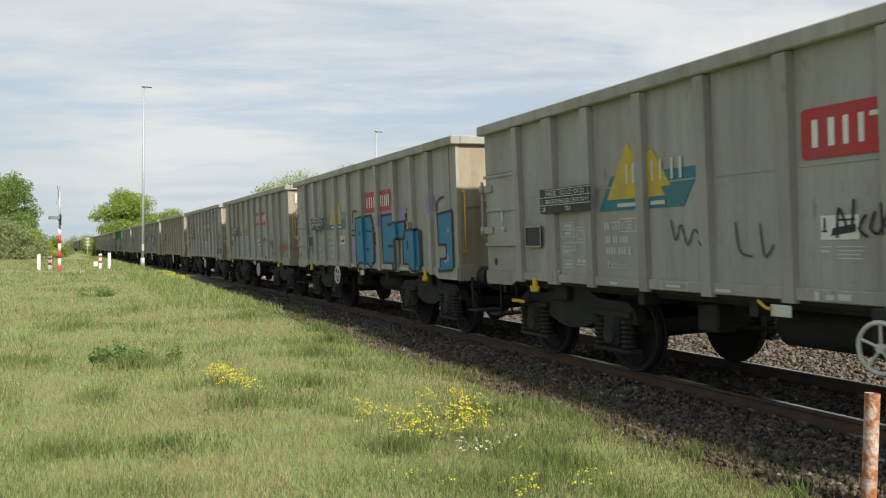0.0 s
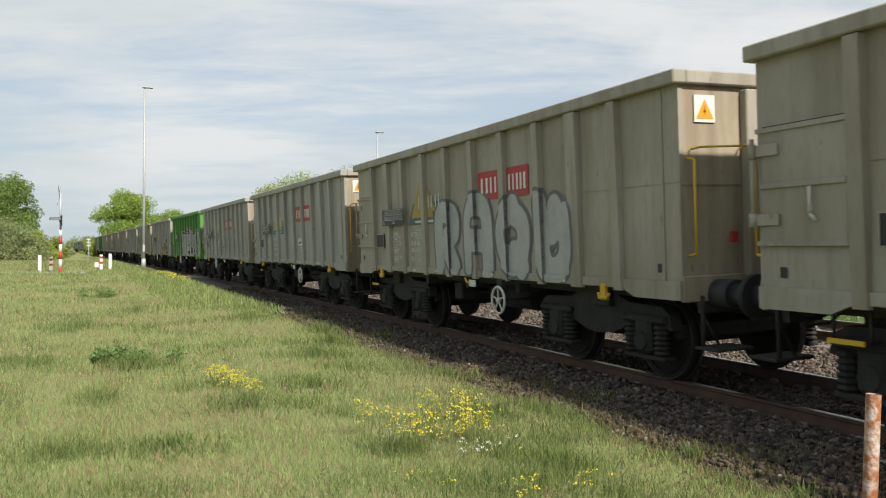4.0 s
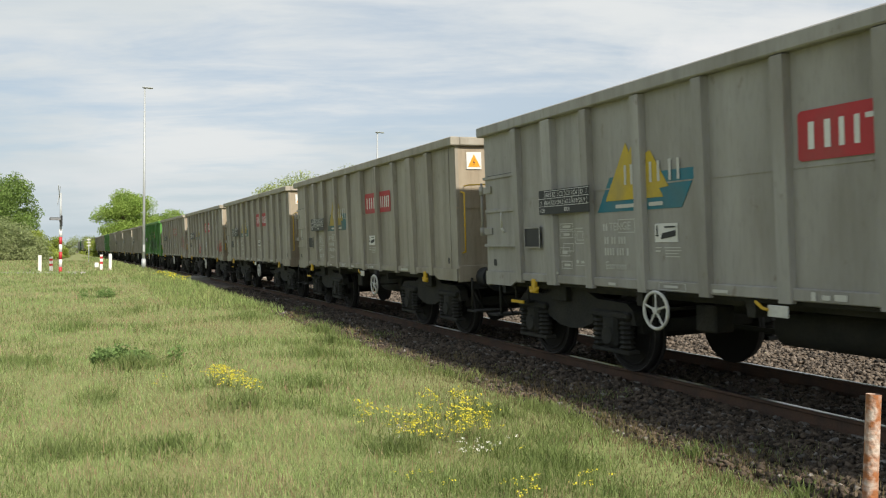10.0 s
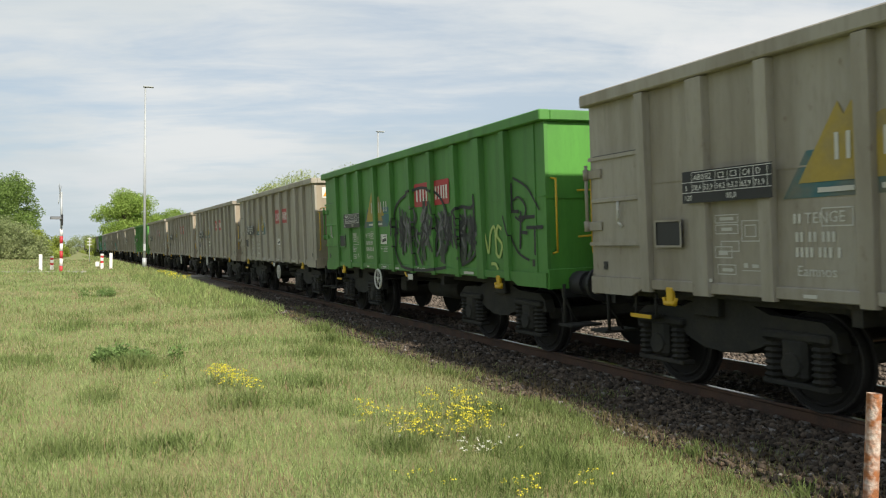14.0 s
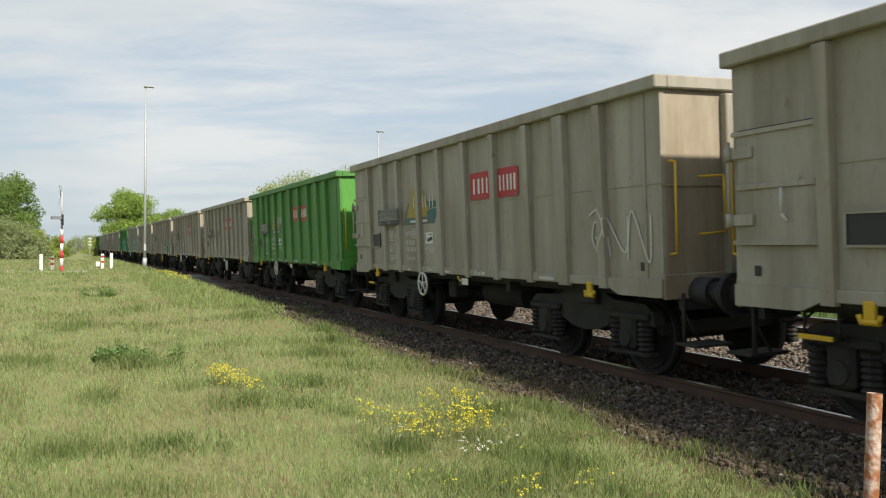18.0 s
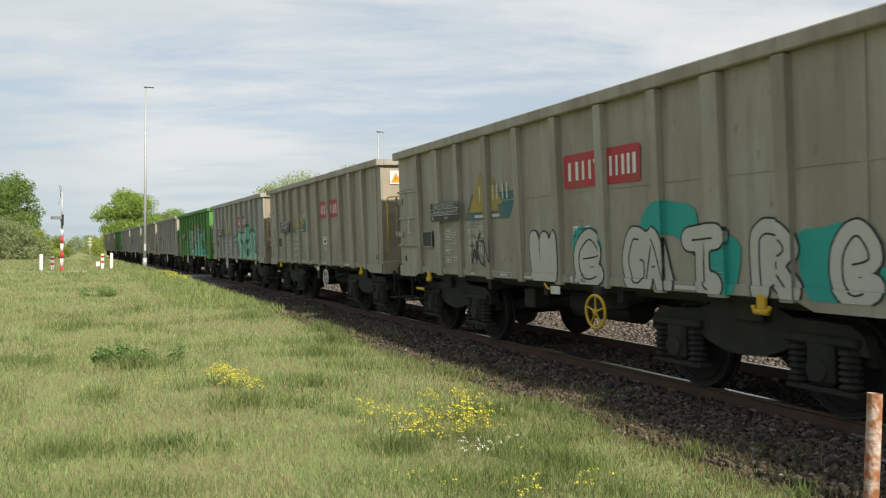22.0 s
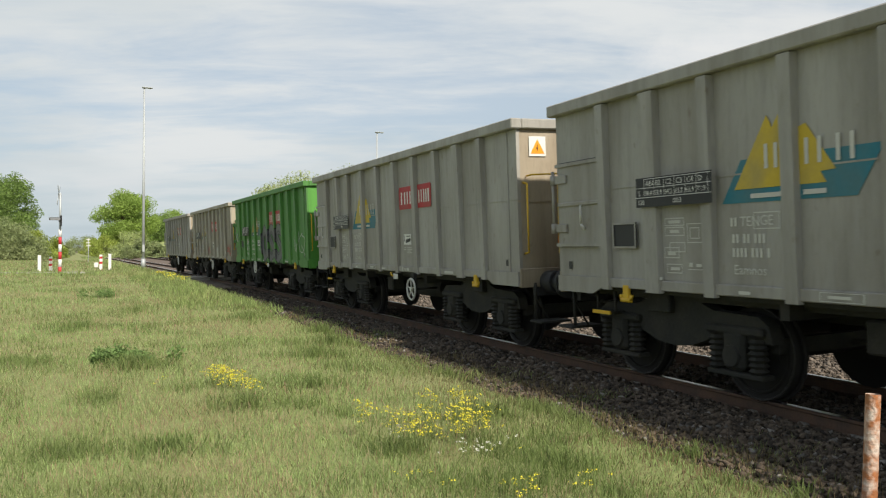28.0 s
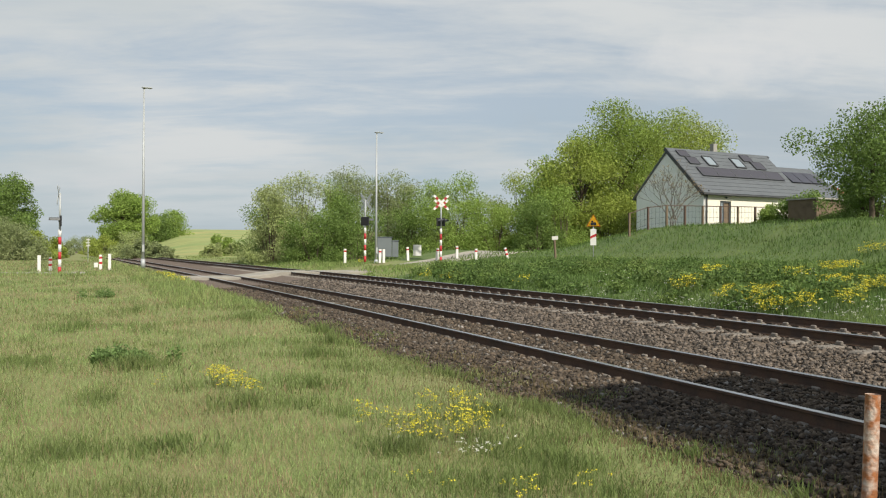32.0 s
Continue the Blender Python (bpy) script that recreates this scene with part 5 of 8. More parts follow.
    for l in ([(5.96, 1.25), (6.43, 1.30), (6.32, 1.12), (5.96, 1.25)], [(7.35, 2.12), (7.65, 1.82), (7.31, 1.94)], [(8.84, 1.86), (8.89, 1.97), (9.19, 2.08), (9.03, 1.87), (8.84, 1.86)], [(5.0, 2.15), (5.06, 1.9), (4.98, 1.95)]):
        scrawl(T[8], [[a, b] for a, b in zip(l, l[1:])], 0.022, SP_BLACK, "thin black spray lines", 0.010)
    spray(T[8], smoothed([[(6.09, 2.25), (5.93, 1.73), (5.90, 1.48)], [(6.68, 1.65), (7.00, 1.58), (7.19, 1.65), (7.23, 1.86), (7.22, 2.10)], [(8.02, 1.93), (8.15, 1.80), (8.30, 1.57), (8.34, 1.38), (8.22, 1.23), (8.08, 1.06)], [(8.50, 1.92), (8.55, 1.71), (8.69, 1.39), (8.77, 1.25)],
                          [(9.36, 2.06), (9.18, 1.95), (9.11, 1.84), (9.17, 1.67), (9.30, 1.50), (9.40, 1.41)], [(9.06, 1.07), (9.22, 1.22), (9.39, 1.31)], [(10.1, 2.1), (9.9, 1.8), (10.0, 1.4), (9.8, 1.1)]]), [(0.035, SP_BLACK, 0.011, "black sprayed wedges")], "black sprayed wedges", wobble=0.035)
    for shape in ([(6.67, 1.30), (7.00, 1.30), (6.85, 1.07)], [(7.68, 1.59), (7.94, 1.45), (8.01, 1.30), (7.90, 1.18), (7.74, 1.19)], [(8.01, 2.15), (8.19, 2.21), (8.09, 2.08)], [(8.62, 1.06), (8.85, 1.20), (9.07, 1.06)], [(5.19, 1.06), (5.33, 1.21), (5.44, 1.06)]):
        fill_shape(T[8], shape, SP_BLACK, 0.011, "black sprayed wedge", wobble=0.03)
    scrawl(T[8], glyphs([("M", 1.12, 1.6)], 2.52, 2.94) + glyphs([("A", 1.16, 1.56)], 2.1, 2.46) + glyphs([("G", 1.14, 1.62)], 1.5, 1.98), 0.03, DUST, "pale upright letters")
    lab(8, "bright green open freight wagon sprayed with large silver shapes")
    gold = smoothed(glyphs([("S", 5.05, 5.65), ("H", 6.02, 6.66), ("O", 7.24, 7.72), ("b", 8.42, 9.25)], 1.18, 1.9))
    spray(T[9], gold, [(0.205, SP_AQUA, 0.003, "pale aqua sprayed halo"), (0.145, SP_GOLD, 0.007, "ochre sprayed bubble letters")], "ochre sprayed bubble letters", wobble=0.05)
    scrawl(T[9], [[(a + 0.075, b + 0.065) for a, b in l[3:3 + len(l) // 3]] for l in gold if len(l) > 8], 0.03, SP_WHITE, "white spray highlights", 0.010)
    scrawl(T[9], [[(5.0, 1.3), (5.3, 1.42)], [(6.35, 1.5), (6.7, 1.52)], [(7.1, 1.25), (7.4, 1.36)], [(8.3, 1.55), (8.6, 1.58)], [(6.3, 1.9), (6.36, 1.4)]], 0.026, SP_WHITE, "white spray highlights", 0.010)
    backing(T[9], [(5.88, 1.5, 0.06, 0.16), (6.92, 1.45, 0.1, 0.17), (8.0, 1.45, 0.09, 0.15)], SP_TEAL, "mint sprayed dab", 0.004)
    backing(T[9], [(5.98, 1.2, 0.12, 0.11)], SP_RED, "red sprayed dab", 0.009)
    tag(T[9], 3.3, 3.6, 1.25, 1.5, SP_WHITE, "white scrawl", 18, 2, 0.022)
    tag(T[9], 9.8, 10.3, 1.5, 1.66, SP_WHITE, "white scrawl", 19, 4, 0.022)
    lab(9, "grey open freight wagon with ochre sprayed bubble shapes")
    scrawl(T[10], [[(9.8, 2.2), (9.88, 2.0), (9.8, 1.75), (10.05, 1.6), (10.3, 1.62)], [(9.8, 2.18), (9.95, 2.1), (10.05, 2.24), (10.2, 2.12), (10.38, 2.2)], [(9.86, 1.3), (9.88, 1.52), (9.98, 1.53)], [(9.88, 1.42), (9.96, 1.42)], [(10.04, 1.52), (10.06, 1.34), (10.16, 1.34), (10.17, 1.52)]], 0.02, SP_PURPLE_DARK, "thin dark purple scrawl")
    tag(T[14], 3.9, 4.9, 1.2, 1.7, SP_RED, "red scrawl", 22, 4)
    tag(T[14], 9.2, 10.3, 1.3, 1.8, SP_RED, "red scrawl", 23, 4, 0.035)
    lab(14, "dusty grey open freight wagon with red scrawls")
    tag(T[15], 9.4, 10.3, 1.4, 2.0, SP_RED, "red scrawl", 24, 3)
    lab(15, "dusty grey open freight wagon with a red scrawl near its end")
    r = random.Random(161)
    for width_, mat_, n_, lift_ in ((0.085, SP_TANGLE, 46, 0.006), (0.06, SP_GREYISH, 16, 0.009), (0.045, SP_BLACK, 34, 0.012)):
        hatch = []
        for _ in range(n_):
            q = r.random()
            cx, half, zm, hh = (r.uniform(4.85, 7.5), 0, 1.72, 0.62) if q < 0.72 else (r.uniform(7.5, 8.5), 0, 1.66, 0.42)
            edge_ = max(0.25, 1 - ((cx - 6.15) / 1.5) ** 2) ** 0.5 if q < 0.72 else max(0.45, 1 - ((cx - 8.0) / 0.62) ** 2) ** 0.5
            a, b = sorted((zm + hh * edge_ * r.uniform(-1, 0.2), zm + hh * edge_ * r.uniform(0.0, 1)))
            hatch.append([(cx + r.uniform(-0.12, 0.12), a), (cx + r.uniform(-0.14, 0.14), (2 * a + b) / 3), (cx + r.uniform(-0.14, 0.14), (a + 2 * b) / 3), (cx + r.uniform(-0.1, 0.1), b)])
        scrawl(T[16], hatch, width_, mat_, "dark smeared spray tangle", lift_)
    scrawl(T[16], [[(4.8, 1.7), (4.95, 2.2), (5.5, 2.42), (6.35, 2.50), (7.1, 2.30), (7.45, 1.85)], [(7.5, 1.95), (7.9, 2.1), (8.3, 2.08), (8.48, 2.25), (8.5, 1.9), (8.4, 1.4), (7.9, 1.2)], [(4.85, 1.5), (5.2, 1.15), (6.2, 1.08), (7.3, 1.15)]], 0.05, SP_BLACK, "black sprayed outline", 0.013)
    scrawl(T[16], [[(8.73, 1.66), (8.83, 1.40), (8.91, 1.69), (9.04, 1.76), (9.08, 1.41)], [(9.24, 1.74), (9.14, 1.78), (9.11, 1.64), (9.26, 1.51), (9.17, 1.34), (9.07, 1.40)], [(8.92, 1.24), (9.04, 1.24), (9.11, 1.17)]], 0.045, SP_LIME, "pale lime scrawl")
    scrawl(T[16], [[(9.41, 1.91), (9.53, 1.64), (9.73, 1.41), (10.02, 1.31)], [(9.63, 2.12), (9.80, 2.15), (9.97, 2.00), (9.86, 1.83), (9.68, 1.89)], [(9.64, 2.42), (10.00, 2.28), (10.21, 2.09), (10.32, 1.97)]], 0.032, SP_BLACK, "black scrawled arcs")
    scrawl(T[16], [[(9.58, 2.35), (9.58, 1.96)], [(9.58, 1.97), (9.76, 1.96)], [(9.83, 1.95), (9.79, 1.47)], [(9.78, 1.88), (10.20, 1.88)], [(9.86, 1.68), (9.99, 1.67)], [(9.99, 1.74), (10.40, 1.74)], [(10.20, 1.74), (10.19, 1.39)]], 0.045, SP_BLACK, "black scrawled strokes")
    lab(16, "bright green open freight wagon with a dark sprayed tangle")
    tag(T[20], 9.1, 10.3, 1.3, 1.9, SP_WHITE, "white scrawl", 27, 3, 0.022)
    lab(20, "dusty grey open freight wagon with a white scrawl")
    backing(T[24], [(6.5, 1.45, 0.35, 0.3), (7.9, 1.75, 0.45, 0.2), (8.6, 1.4, 0.35, 0.4), (9.85, 1.4, 0.3, 0.42), (10.3, 1.25, 0.12, 0.3)], SP_TEAL, "teal sprayed cloud")
    fat = smoothed(glyphs([("W", 5.14, 5.68), ("e", 6.2, 6.68), ("G", 7.2, 7.5), ("A", 7.5, 7.85), ("T", 8.2, 8.64), ("R", 9.12, 9.5), ("e", 9.98, 10.26)], 1.12, 1.58))
    spray(T[24], fat, [(0.135, SP_BLACK, 0.004, "black sprayed outline"), (0.115, SP_CREAM, 0.007, "cream sprayed bubble letters")], "cream sprayed bubble letters", wobble=0.02)
    scrawl(T[24], [[(a, b - 0.01) for a, b in l[1:-1]] for l in fat[1:]], 0.018, SP_BLACK, "thin black spray lines", 0.009)
    tag(T[24], 3.2, 3.9, 1.2, 1.7, SP_BLACK, "black scrawl", 28, 3)
    for o in T[24].children:
        if o.name.startswith("handwheel") and "bracket" not in o.name:
            o.data = o.data.copy()
            o.data.materials[0] = YELLOW
            o["label"] = "yellow spoked brake handwheel"
    lab(24, "dusty grey open freight wagon with cream and teal sprayed shapes")
    rim = [(5.65, 1.73), (5.84, 1.87), (6.01, 1.99), (6.26, 2.06), (6.56, 1.98), (6.85, 2.01), (7.13, 2.03), (7.29, 2.11), (7.48, 2.15), (7.64, 2.23), (7.85, 2.23), (8.02, 2.30), (8.20, 2.18), (8.08, 2.05), (8.06, 1.90), (8.34, 2.01), (8.67, 2.06), (9.1, 2.1), (9.35, 1.9), (9.5, 1.5), (9.45, 1.06)]
    fill_shape(T[26], rim + [(6.26, 1.06), (6.23, 1.31), (6.06, 1.58), (5.88, 1.67)], SP_MINT, 0.006, "large mint sprayed shapes", holes=([(7.20, 1.52), (7.33, 1.71), (7.47, 1.71), (7.53, 1.53), (7.41, 1.34), (7.31, 1.31)], [(8.10, 2.06), (8.36, 2.0), (8.6, 1.95), (8.64, 1.85), (8.36, 1.93), (8.14, 1.88)]))
    spray(T[26], smoothed([[(5.67, 1.73), (5.99, 1.98), (6.26, 2.04), (6.48, 1.98), (6.72, 1.78)], [(5.67, 1.71), (5.93, 1.64), (6.15, 1.42), (6.24, 1.14), (6.26, 1.06)], [(6.39, 1.71), (6.58, 1.58), (6.77, 1.32), (6.83, 1.08)], [(6.53, 1.97), (6.91, 1.99), (7.34, 1.99), (7.63, 1.92)],
                           [(7.14, 2.05), (7.41, 2.13), (7.67, 2.17)], [(7.50, 1.89), (7.29, 1.70), (7.19, 1.48), (7.38, 1.27), (7.41, 1.11), (7.51, 1.06)], [(7.46, 1.72), (7.53, 1.57), (7.50, 1.48)], [(7.45, 1.43), (7.64, 1.47), (7.76, 1.38), (7.83, 1.19)]]), [(0.030, SP_DEEP, 0.010, "deep green spray lines")], "deep green spray lines", wobble=0.015)
    spray(T[26], smoothed([[(7.62, 2.21), (7.86, 2.22)], [(7.96, 2.26), (8.12, 2.16), (8.05, 2.02), (8.07, 1.89)], [(7.75, 1.79), (7.81, 1.65), (7.95, 1.68), (8.18, 1.78), (8.34, 1.86), (8.48, 1.64), (8.57, 1.45)], [(8.11, 1.96), (8.34, 1.99), (8.57, 2.02), (8.9, 2.05), (9.25, 1.9)], [(8.40, 1.21), (8.52, 1.34), (8.62, 1.39)],
                           [(6.72, 1.78), (6.93, 1.58), (7.07, 1.30)], [(8.8, 1.8), (8.95, 1.4), (9.25, 1.3)], [(9.4, 1.8), (9.45, 1.3)]]), [(0.055, SP_DEEP, 0.010, "deep green spray lines")], "deep green spray lines", wobble=0.03)
    fill_shape(T[26], [(7.79, 1.41), (8.06, 1.43), (8.22, 1.48), (8.02, 1.30), (7.99, 1.17), (7.83, 1.18)], SP_DEEP, 0.011, "deep green sprayed patch")
    scrawl(T[26], [[(5.01, 1.97), (5.09, 1.76), (5.02, 1.86)], [(5.19, 2.10), (5.22, 1.76)], [(5.04, 1.82), (5.34, 1.89), (5.26, 1.75)], [(5.33, 1.86), (5.39, 1.75), (5.51, 1.77)], [(5.15, 1.66), (5.28, 1.72), (5.14, 1.57), (5.29, 1.48), (5.37, 1.44)],
                   [(5.38, 1.69), (5.46, 1.52)], [(5.51, 1.69), (5.56, 1.48)], [(5.57, 1.66), (5.67, 1.60), (5.56, 1.57)]], 0.022, SP_BLACK, "black scrawl")
    scrawl(T[26], [[(5.95, 1.6), (5.97, 1.4), (6.12, 1.2)], [(5.97, 1.4), (6.05, 1.25)], [(7.05, 1.6), (7.1, 1.5)], [(7.3, 1.65), (7.34, 1.45)], [(7.4, 1.68), (7.38, 1.5)]], 0.02, SP_BLACK, "black scrawl", 0.012)
    lab(26, "grey open freight wagon with large mint green sprayed shapes")
    ground_ = [(4.82, 2.30), (5.57, 2.30), (6.52, 2.31), (7.03, 2.36), (7.88, 2.33), (7.89, 2.16), (8.76, 2.15), (8.85, 2.27), (9.06, 2.33), (9.28, 2.27), (9.33, 2.07), (9.29, 1.72), (9.20, 1.54), (9.66, 1.52), (9.78, 1.44), (9.74, 1.06), (4.75, 1.06)]
    fill_shape(T[27], ground_, SP_AQUA_DEEP, 0.006, "turquoise sprayed ground")
    scrawl(T[27], [[a, b] for a, b in zip(ground_, ground_[1:-1])], 0.03, SP_RED, "red sprayed edge", 0.008)
    green_ = ([(5.14, 2.16), (5.31, 2.17), (5.42, 2.03), (5.12, 1.93)], [(5.16, 1.69), (5.89, 1.82), (6.02, 1.49), (5.70, 1.37), (5.14, 1.35)], [(6.12, 2.28), (6.65, 2.28), (6.58, 1.72), (6.11, 1.70)], [(7.32, 1.93), (7.63, 2.04), (7.61, 1.76), (7.31, 1.76)],
              [(7.33, 1.62), (7.63, 1.63), (7.61, 1.30), (7.29, 1.29)], [(8.19, 2.08), (8.60, 2.10), (8.63, 1.74), (9.05, 1.70), (9.06, 1.46), (8.44, 1.43), (8.24, 1.58)], [(9.30, 1.38), (9.60, 1.38), (9.59, 1.17), (9.29, 1.17)], [(8.98, 2.05), (9.16, 2.06), (9.15, 1.85), (8.97, 1.85)])
    dots = []
    for shape in green_:
        fill_shape(T[27], shape, SP_LEAF, 0.0085, "green sprayed filling")
        scrawl(T[27], [[a, b] for a, b in zip(shape, shape[1:] + shape[:1])], 0.022, SP_BLACK, "black sprayed edge", 0.010)
        lo_, hi_ = [min(q[k] for q in shape) + 0.06 for k in (0, 1)], [max(q[k] for q in shape) - 0.06 for k in (0, 1)]
        dots += [(r.uniform(lo_[0], hi_[0]), r.uniform(lo_[1], hi_[1])) for _ in range(4 + int(60 * (hi_[0] - lo_[0]) * (hi_[1] - lo_[1])))]
    scrawl(T[27], [[(a, b), (a + 0.02, b + 0.012)] for a, b in dots], 0.022, SP_BLACK, "black sprayed dots", 0.0115)
    cream = [[(5.06, 2.20), (4.98, 1.25)], [(5.06, 2.22), (5.40, 2.21), (5.55, 2.03), (5.37, 1.83), (5.02, 1.75)], [(4.98, 1.24), (5.79, 1.27)], [(5.50, 1.94), (5.84, 1.91), (6.07, 1.72), (6.09, 1.47), (5.79, 1.27)], [(5.92, 2.24), (5.93, 1.89), (6.14, 1.63), (6.64, 1.60), (6.82, 1.78), (6.88, 2.19)],
             [(7.13, 1.27), (7.20, 2.06), (7.36, 2.16), (7.75, 2.18)], [(7.22, 1.70), (7.61, 1.71)], [(7.99, 2.08), (8.03, 1.61), (8.19, 1.39), (8.38, 1.28)]]
    spray(T[27], smoothed(cream), [(0.095, SP_BLACK, 0.0130, "black sprayed outline"), (0.073, SP_CREAM, 0.0150, "cream sprayed letters")], "cream sprayed letters")
    spray(T[27], [[(8.45, 1.30), (9.10, 1.28)]], [(0.11, SP_BLACK, 0.0130, "black sprayed outline"), (0.09, SP_SKY, 0.0150, "pale blue sprayed bar")], "pale blue sprayed bar")
    spray(T[27], [[(9.07 + 0.17 * math.cos(a_ * 0.52), 1.97 + 0.19 * math.sin(a_ * 0.52)) for a_ in range(13)]], [(0.085, SP_BLACK, 0.0130, "black sprayed outline"), (0.066, SP_SKY, 0.0150, "pale blue sprayed ring")], "pale blue sprayed ring")
    scrawl(T[27], [[(9.82, 1.9), (9.88, 1.7), (9.95, 1.95)], [(10.05, 1.5), (10.1, 1.75), (10.17, 1.5)], [(10.35, 1.6), (10.22, 1.5), (10.35, 1.3)], [(10.0, 1.3), (10.0, 1.0)]], 0.025, SP_RED, "faint red scrawl")
    lab(27, "bright green open freight wagon with cream and turquoise shapes")
    spray(T[32], smoothed(glyphs([("O", 4.95, 5.5), ("S", 5.85, 6.5), ("S", 6.8, 7.5)], 1.2, 2.05)), [(0.165, SP_BLACK, 0.0075, "black sprayed outline"), (0.135, SP_GREYISH, 0.010, "grey sprayed bubble letters")], "grey and black sprayed bubble letters", wobble=0.04)
    scrawl(T[32], smoothed(glyphs([("O", 5.05, 5.4), ("S", 5.9, 6.45), ("S", 6.85, 7.45)], 1.28, 1.98)), 0.03, SP_BLACK, "thin black spray lines", 0.013)
    tag(T[32], 9.0, 10.2, 1.3, 1.9, SP_WHITE, "white scrawl", 33, 2, 0.022)
    lab(32, "bright green open freight wagon with dark sprayed swirls")
    backing(T[33], [(7.25, 1.35, 0.12, 0.2), (7.4, 1.2, 0.2, 0.1), (9.4, 1.3, 0.08, 0.2)], SP_WHITE, "white painted patch")
    tag(T[33], 4.8, 5.5, 1.2, 1.6, SP_RED, "red scrawl", 34, 2)
    tag(T[33], 9.6, 10.3, 1.2, 1.6, SP_RED, "red scrawl", 35, 3, 0.035)
    lab(33, "dusty grey open freight wagon with white patches and red scrawls")
    for o_, z_ in ((4.84, 0.0), (6.98, -0.15), (9.72, -0.05)):
        scrawl(T[34], [[(o_ + a, z_ + b) for a, b in l] for l in ([(0.02, 2.2), (0.03, 1.95)], [(0.02, 2.06), (0.16, 2.04)], [(0.16, 2.18), (0.17, 1.9)], [(0.24, 1.95), (0.2, 1.78), (0.3, 1.7), (0.38, 1.82), (0.3, 1.97), (0.24, 1.95)],
                       [(0.36, 1.72), (0.5, 1.6), (0.55, 1.8)], [(0.52, 1.55), (0.66, 1.62), (0.56, 1.45), (0.72, 1.5)], [(0.78, 1.52), (0.72, 1.42), (0.84, 1.4), (0.74, 1.3), (0.8, 1.2)])], 0.022, SP_WHITE, "white scrawl")
    lab(34, "grey open freight wagon with white scrawls at the train's end")


paint_train()

RUN = ((0, 0), (1, 1.131), (2, 2.251), (3, 3.364), (6, 6.668), (7, 7.763), (8, 8.852), (9, 9.93), (10, 10.996), (11, 12.067), (12, 13.129), (13, 14.183), (14, 15.237), (17, 18.387), (18, 19.44),
       (19, 20.496), (20, 21.56), (21, 22.612), (22, 23.676), (23, 24.753), (24, 25.827), (25, 26.902), (27.5, 29.625), (28, 30.174), (29, 31.274), (30, 32.374), (31, 33.482), (31.8, 34.37), (32, 34.62))


def travelled(t):
    """Wagon lengths run by time t: a smooth curve through RUN."""
    ts, ns = [r[0] for r in RUN], [r[1] for r in RUN]
    k = min(max(sum(1 for a in ts if a <= t) - 1, 0), len(ts) - 2)
    def slope(i):
        i = min(max(i, 1), len(ts) - 2)
        return (ns[i + 1] - ns[i - 1]) / (ts[i + 1] - ts[i - 1])
    h = ts[k + 1] - ts[k]
    s = (t - ts[k]) / h
    return ((2 * s ** 3 - 3 * s * s + 1) * ns[k] + (s ** 3 - 2 * s * s + s) * h * slope(k) + (-2 * s ** 3 + 3 * s * s) * ns[k + 1] + (s ** 3 - s * s) * h * slope(k + 1))


LEAN = -2.4
SLACK = {21: 0.14}     # couplings that are drawn out further


def wagon_pose(i, t):
    y = (0.955 + i - travelled(t)) * PITCH - HALF + SLACK.get(i, 0.0)
    a, b = bend(y + 3.4), bend(y - 3.4)
    turn = math.degrees(math.atan2(b - a, 6.8))
    return pose(TRACK + (a + b) / 2, y, 0.018, 0, LEAN, turn)


def flying_insect():
    w = thing("flying_insect", "small dark reddish-brown insect in flight", "insect")
    bm = bmnew()
    rings = [[bm.verts.new((0.011 * x, 0.004 * q * math.cos(a), 0.0037 * q * math.sin(a))) for a in [k * math.pi / 4 for k in range(8)]] for x, q in ((-1, 0.25), (-0.6, 0.8), (-0.1, 1.0), (0.3, 0.75), (0.45, 0.9), (0.75, 0.7), (0.95, 0.25))]
    for a, b in zip(rings, rings[1:]):
        for k in range(8):
            bm.faces.new((a[k], a[(k + 1) % 8], b[(k + 1) % 8], b[k])).smooth = True
    part("body", bm, INSECT, w)
    for s in (-1, 1):
        bm = bmnew()
        bm.faces.new([bm.verts.new((x * 0.011, s * y * 0.011, z * 0.011)) for x, y, z in ((0.3, 0.2, 0.3), (0.5, 0.9, 0.7), (0.2, 1.3, 0.8), (-0.3, 1.1, 0.7), (-0.2, 0.4, 0.4))])
        part("wing", bm, INSECT, w)
    return w


INSECT = plain("brown_insect_shell", (0.13, 0.045, 0.03), 0.5)
FLY = flying_insect()


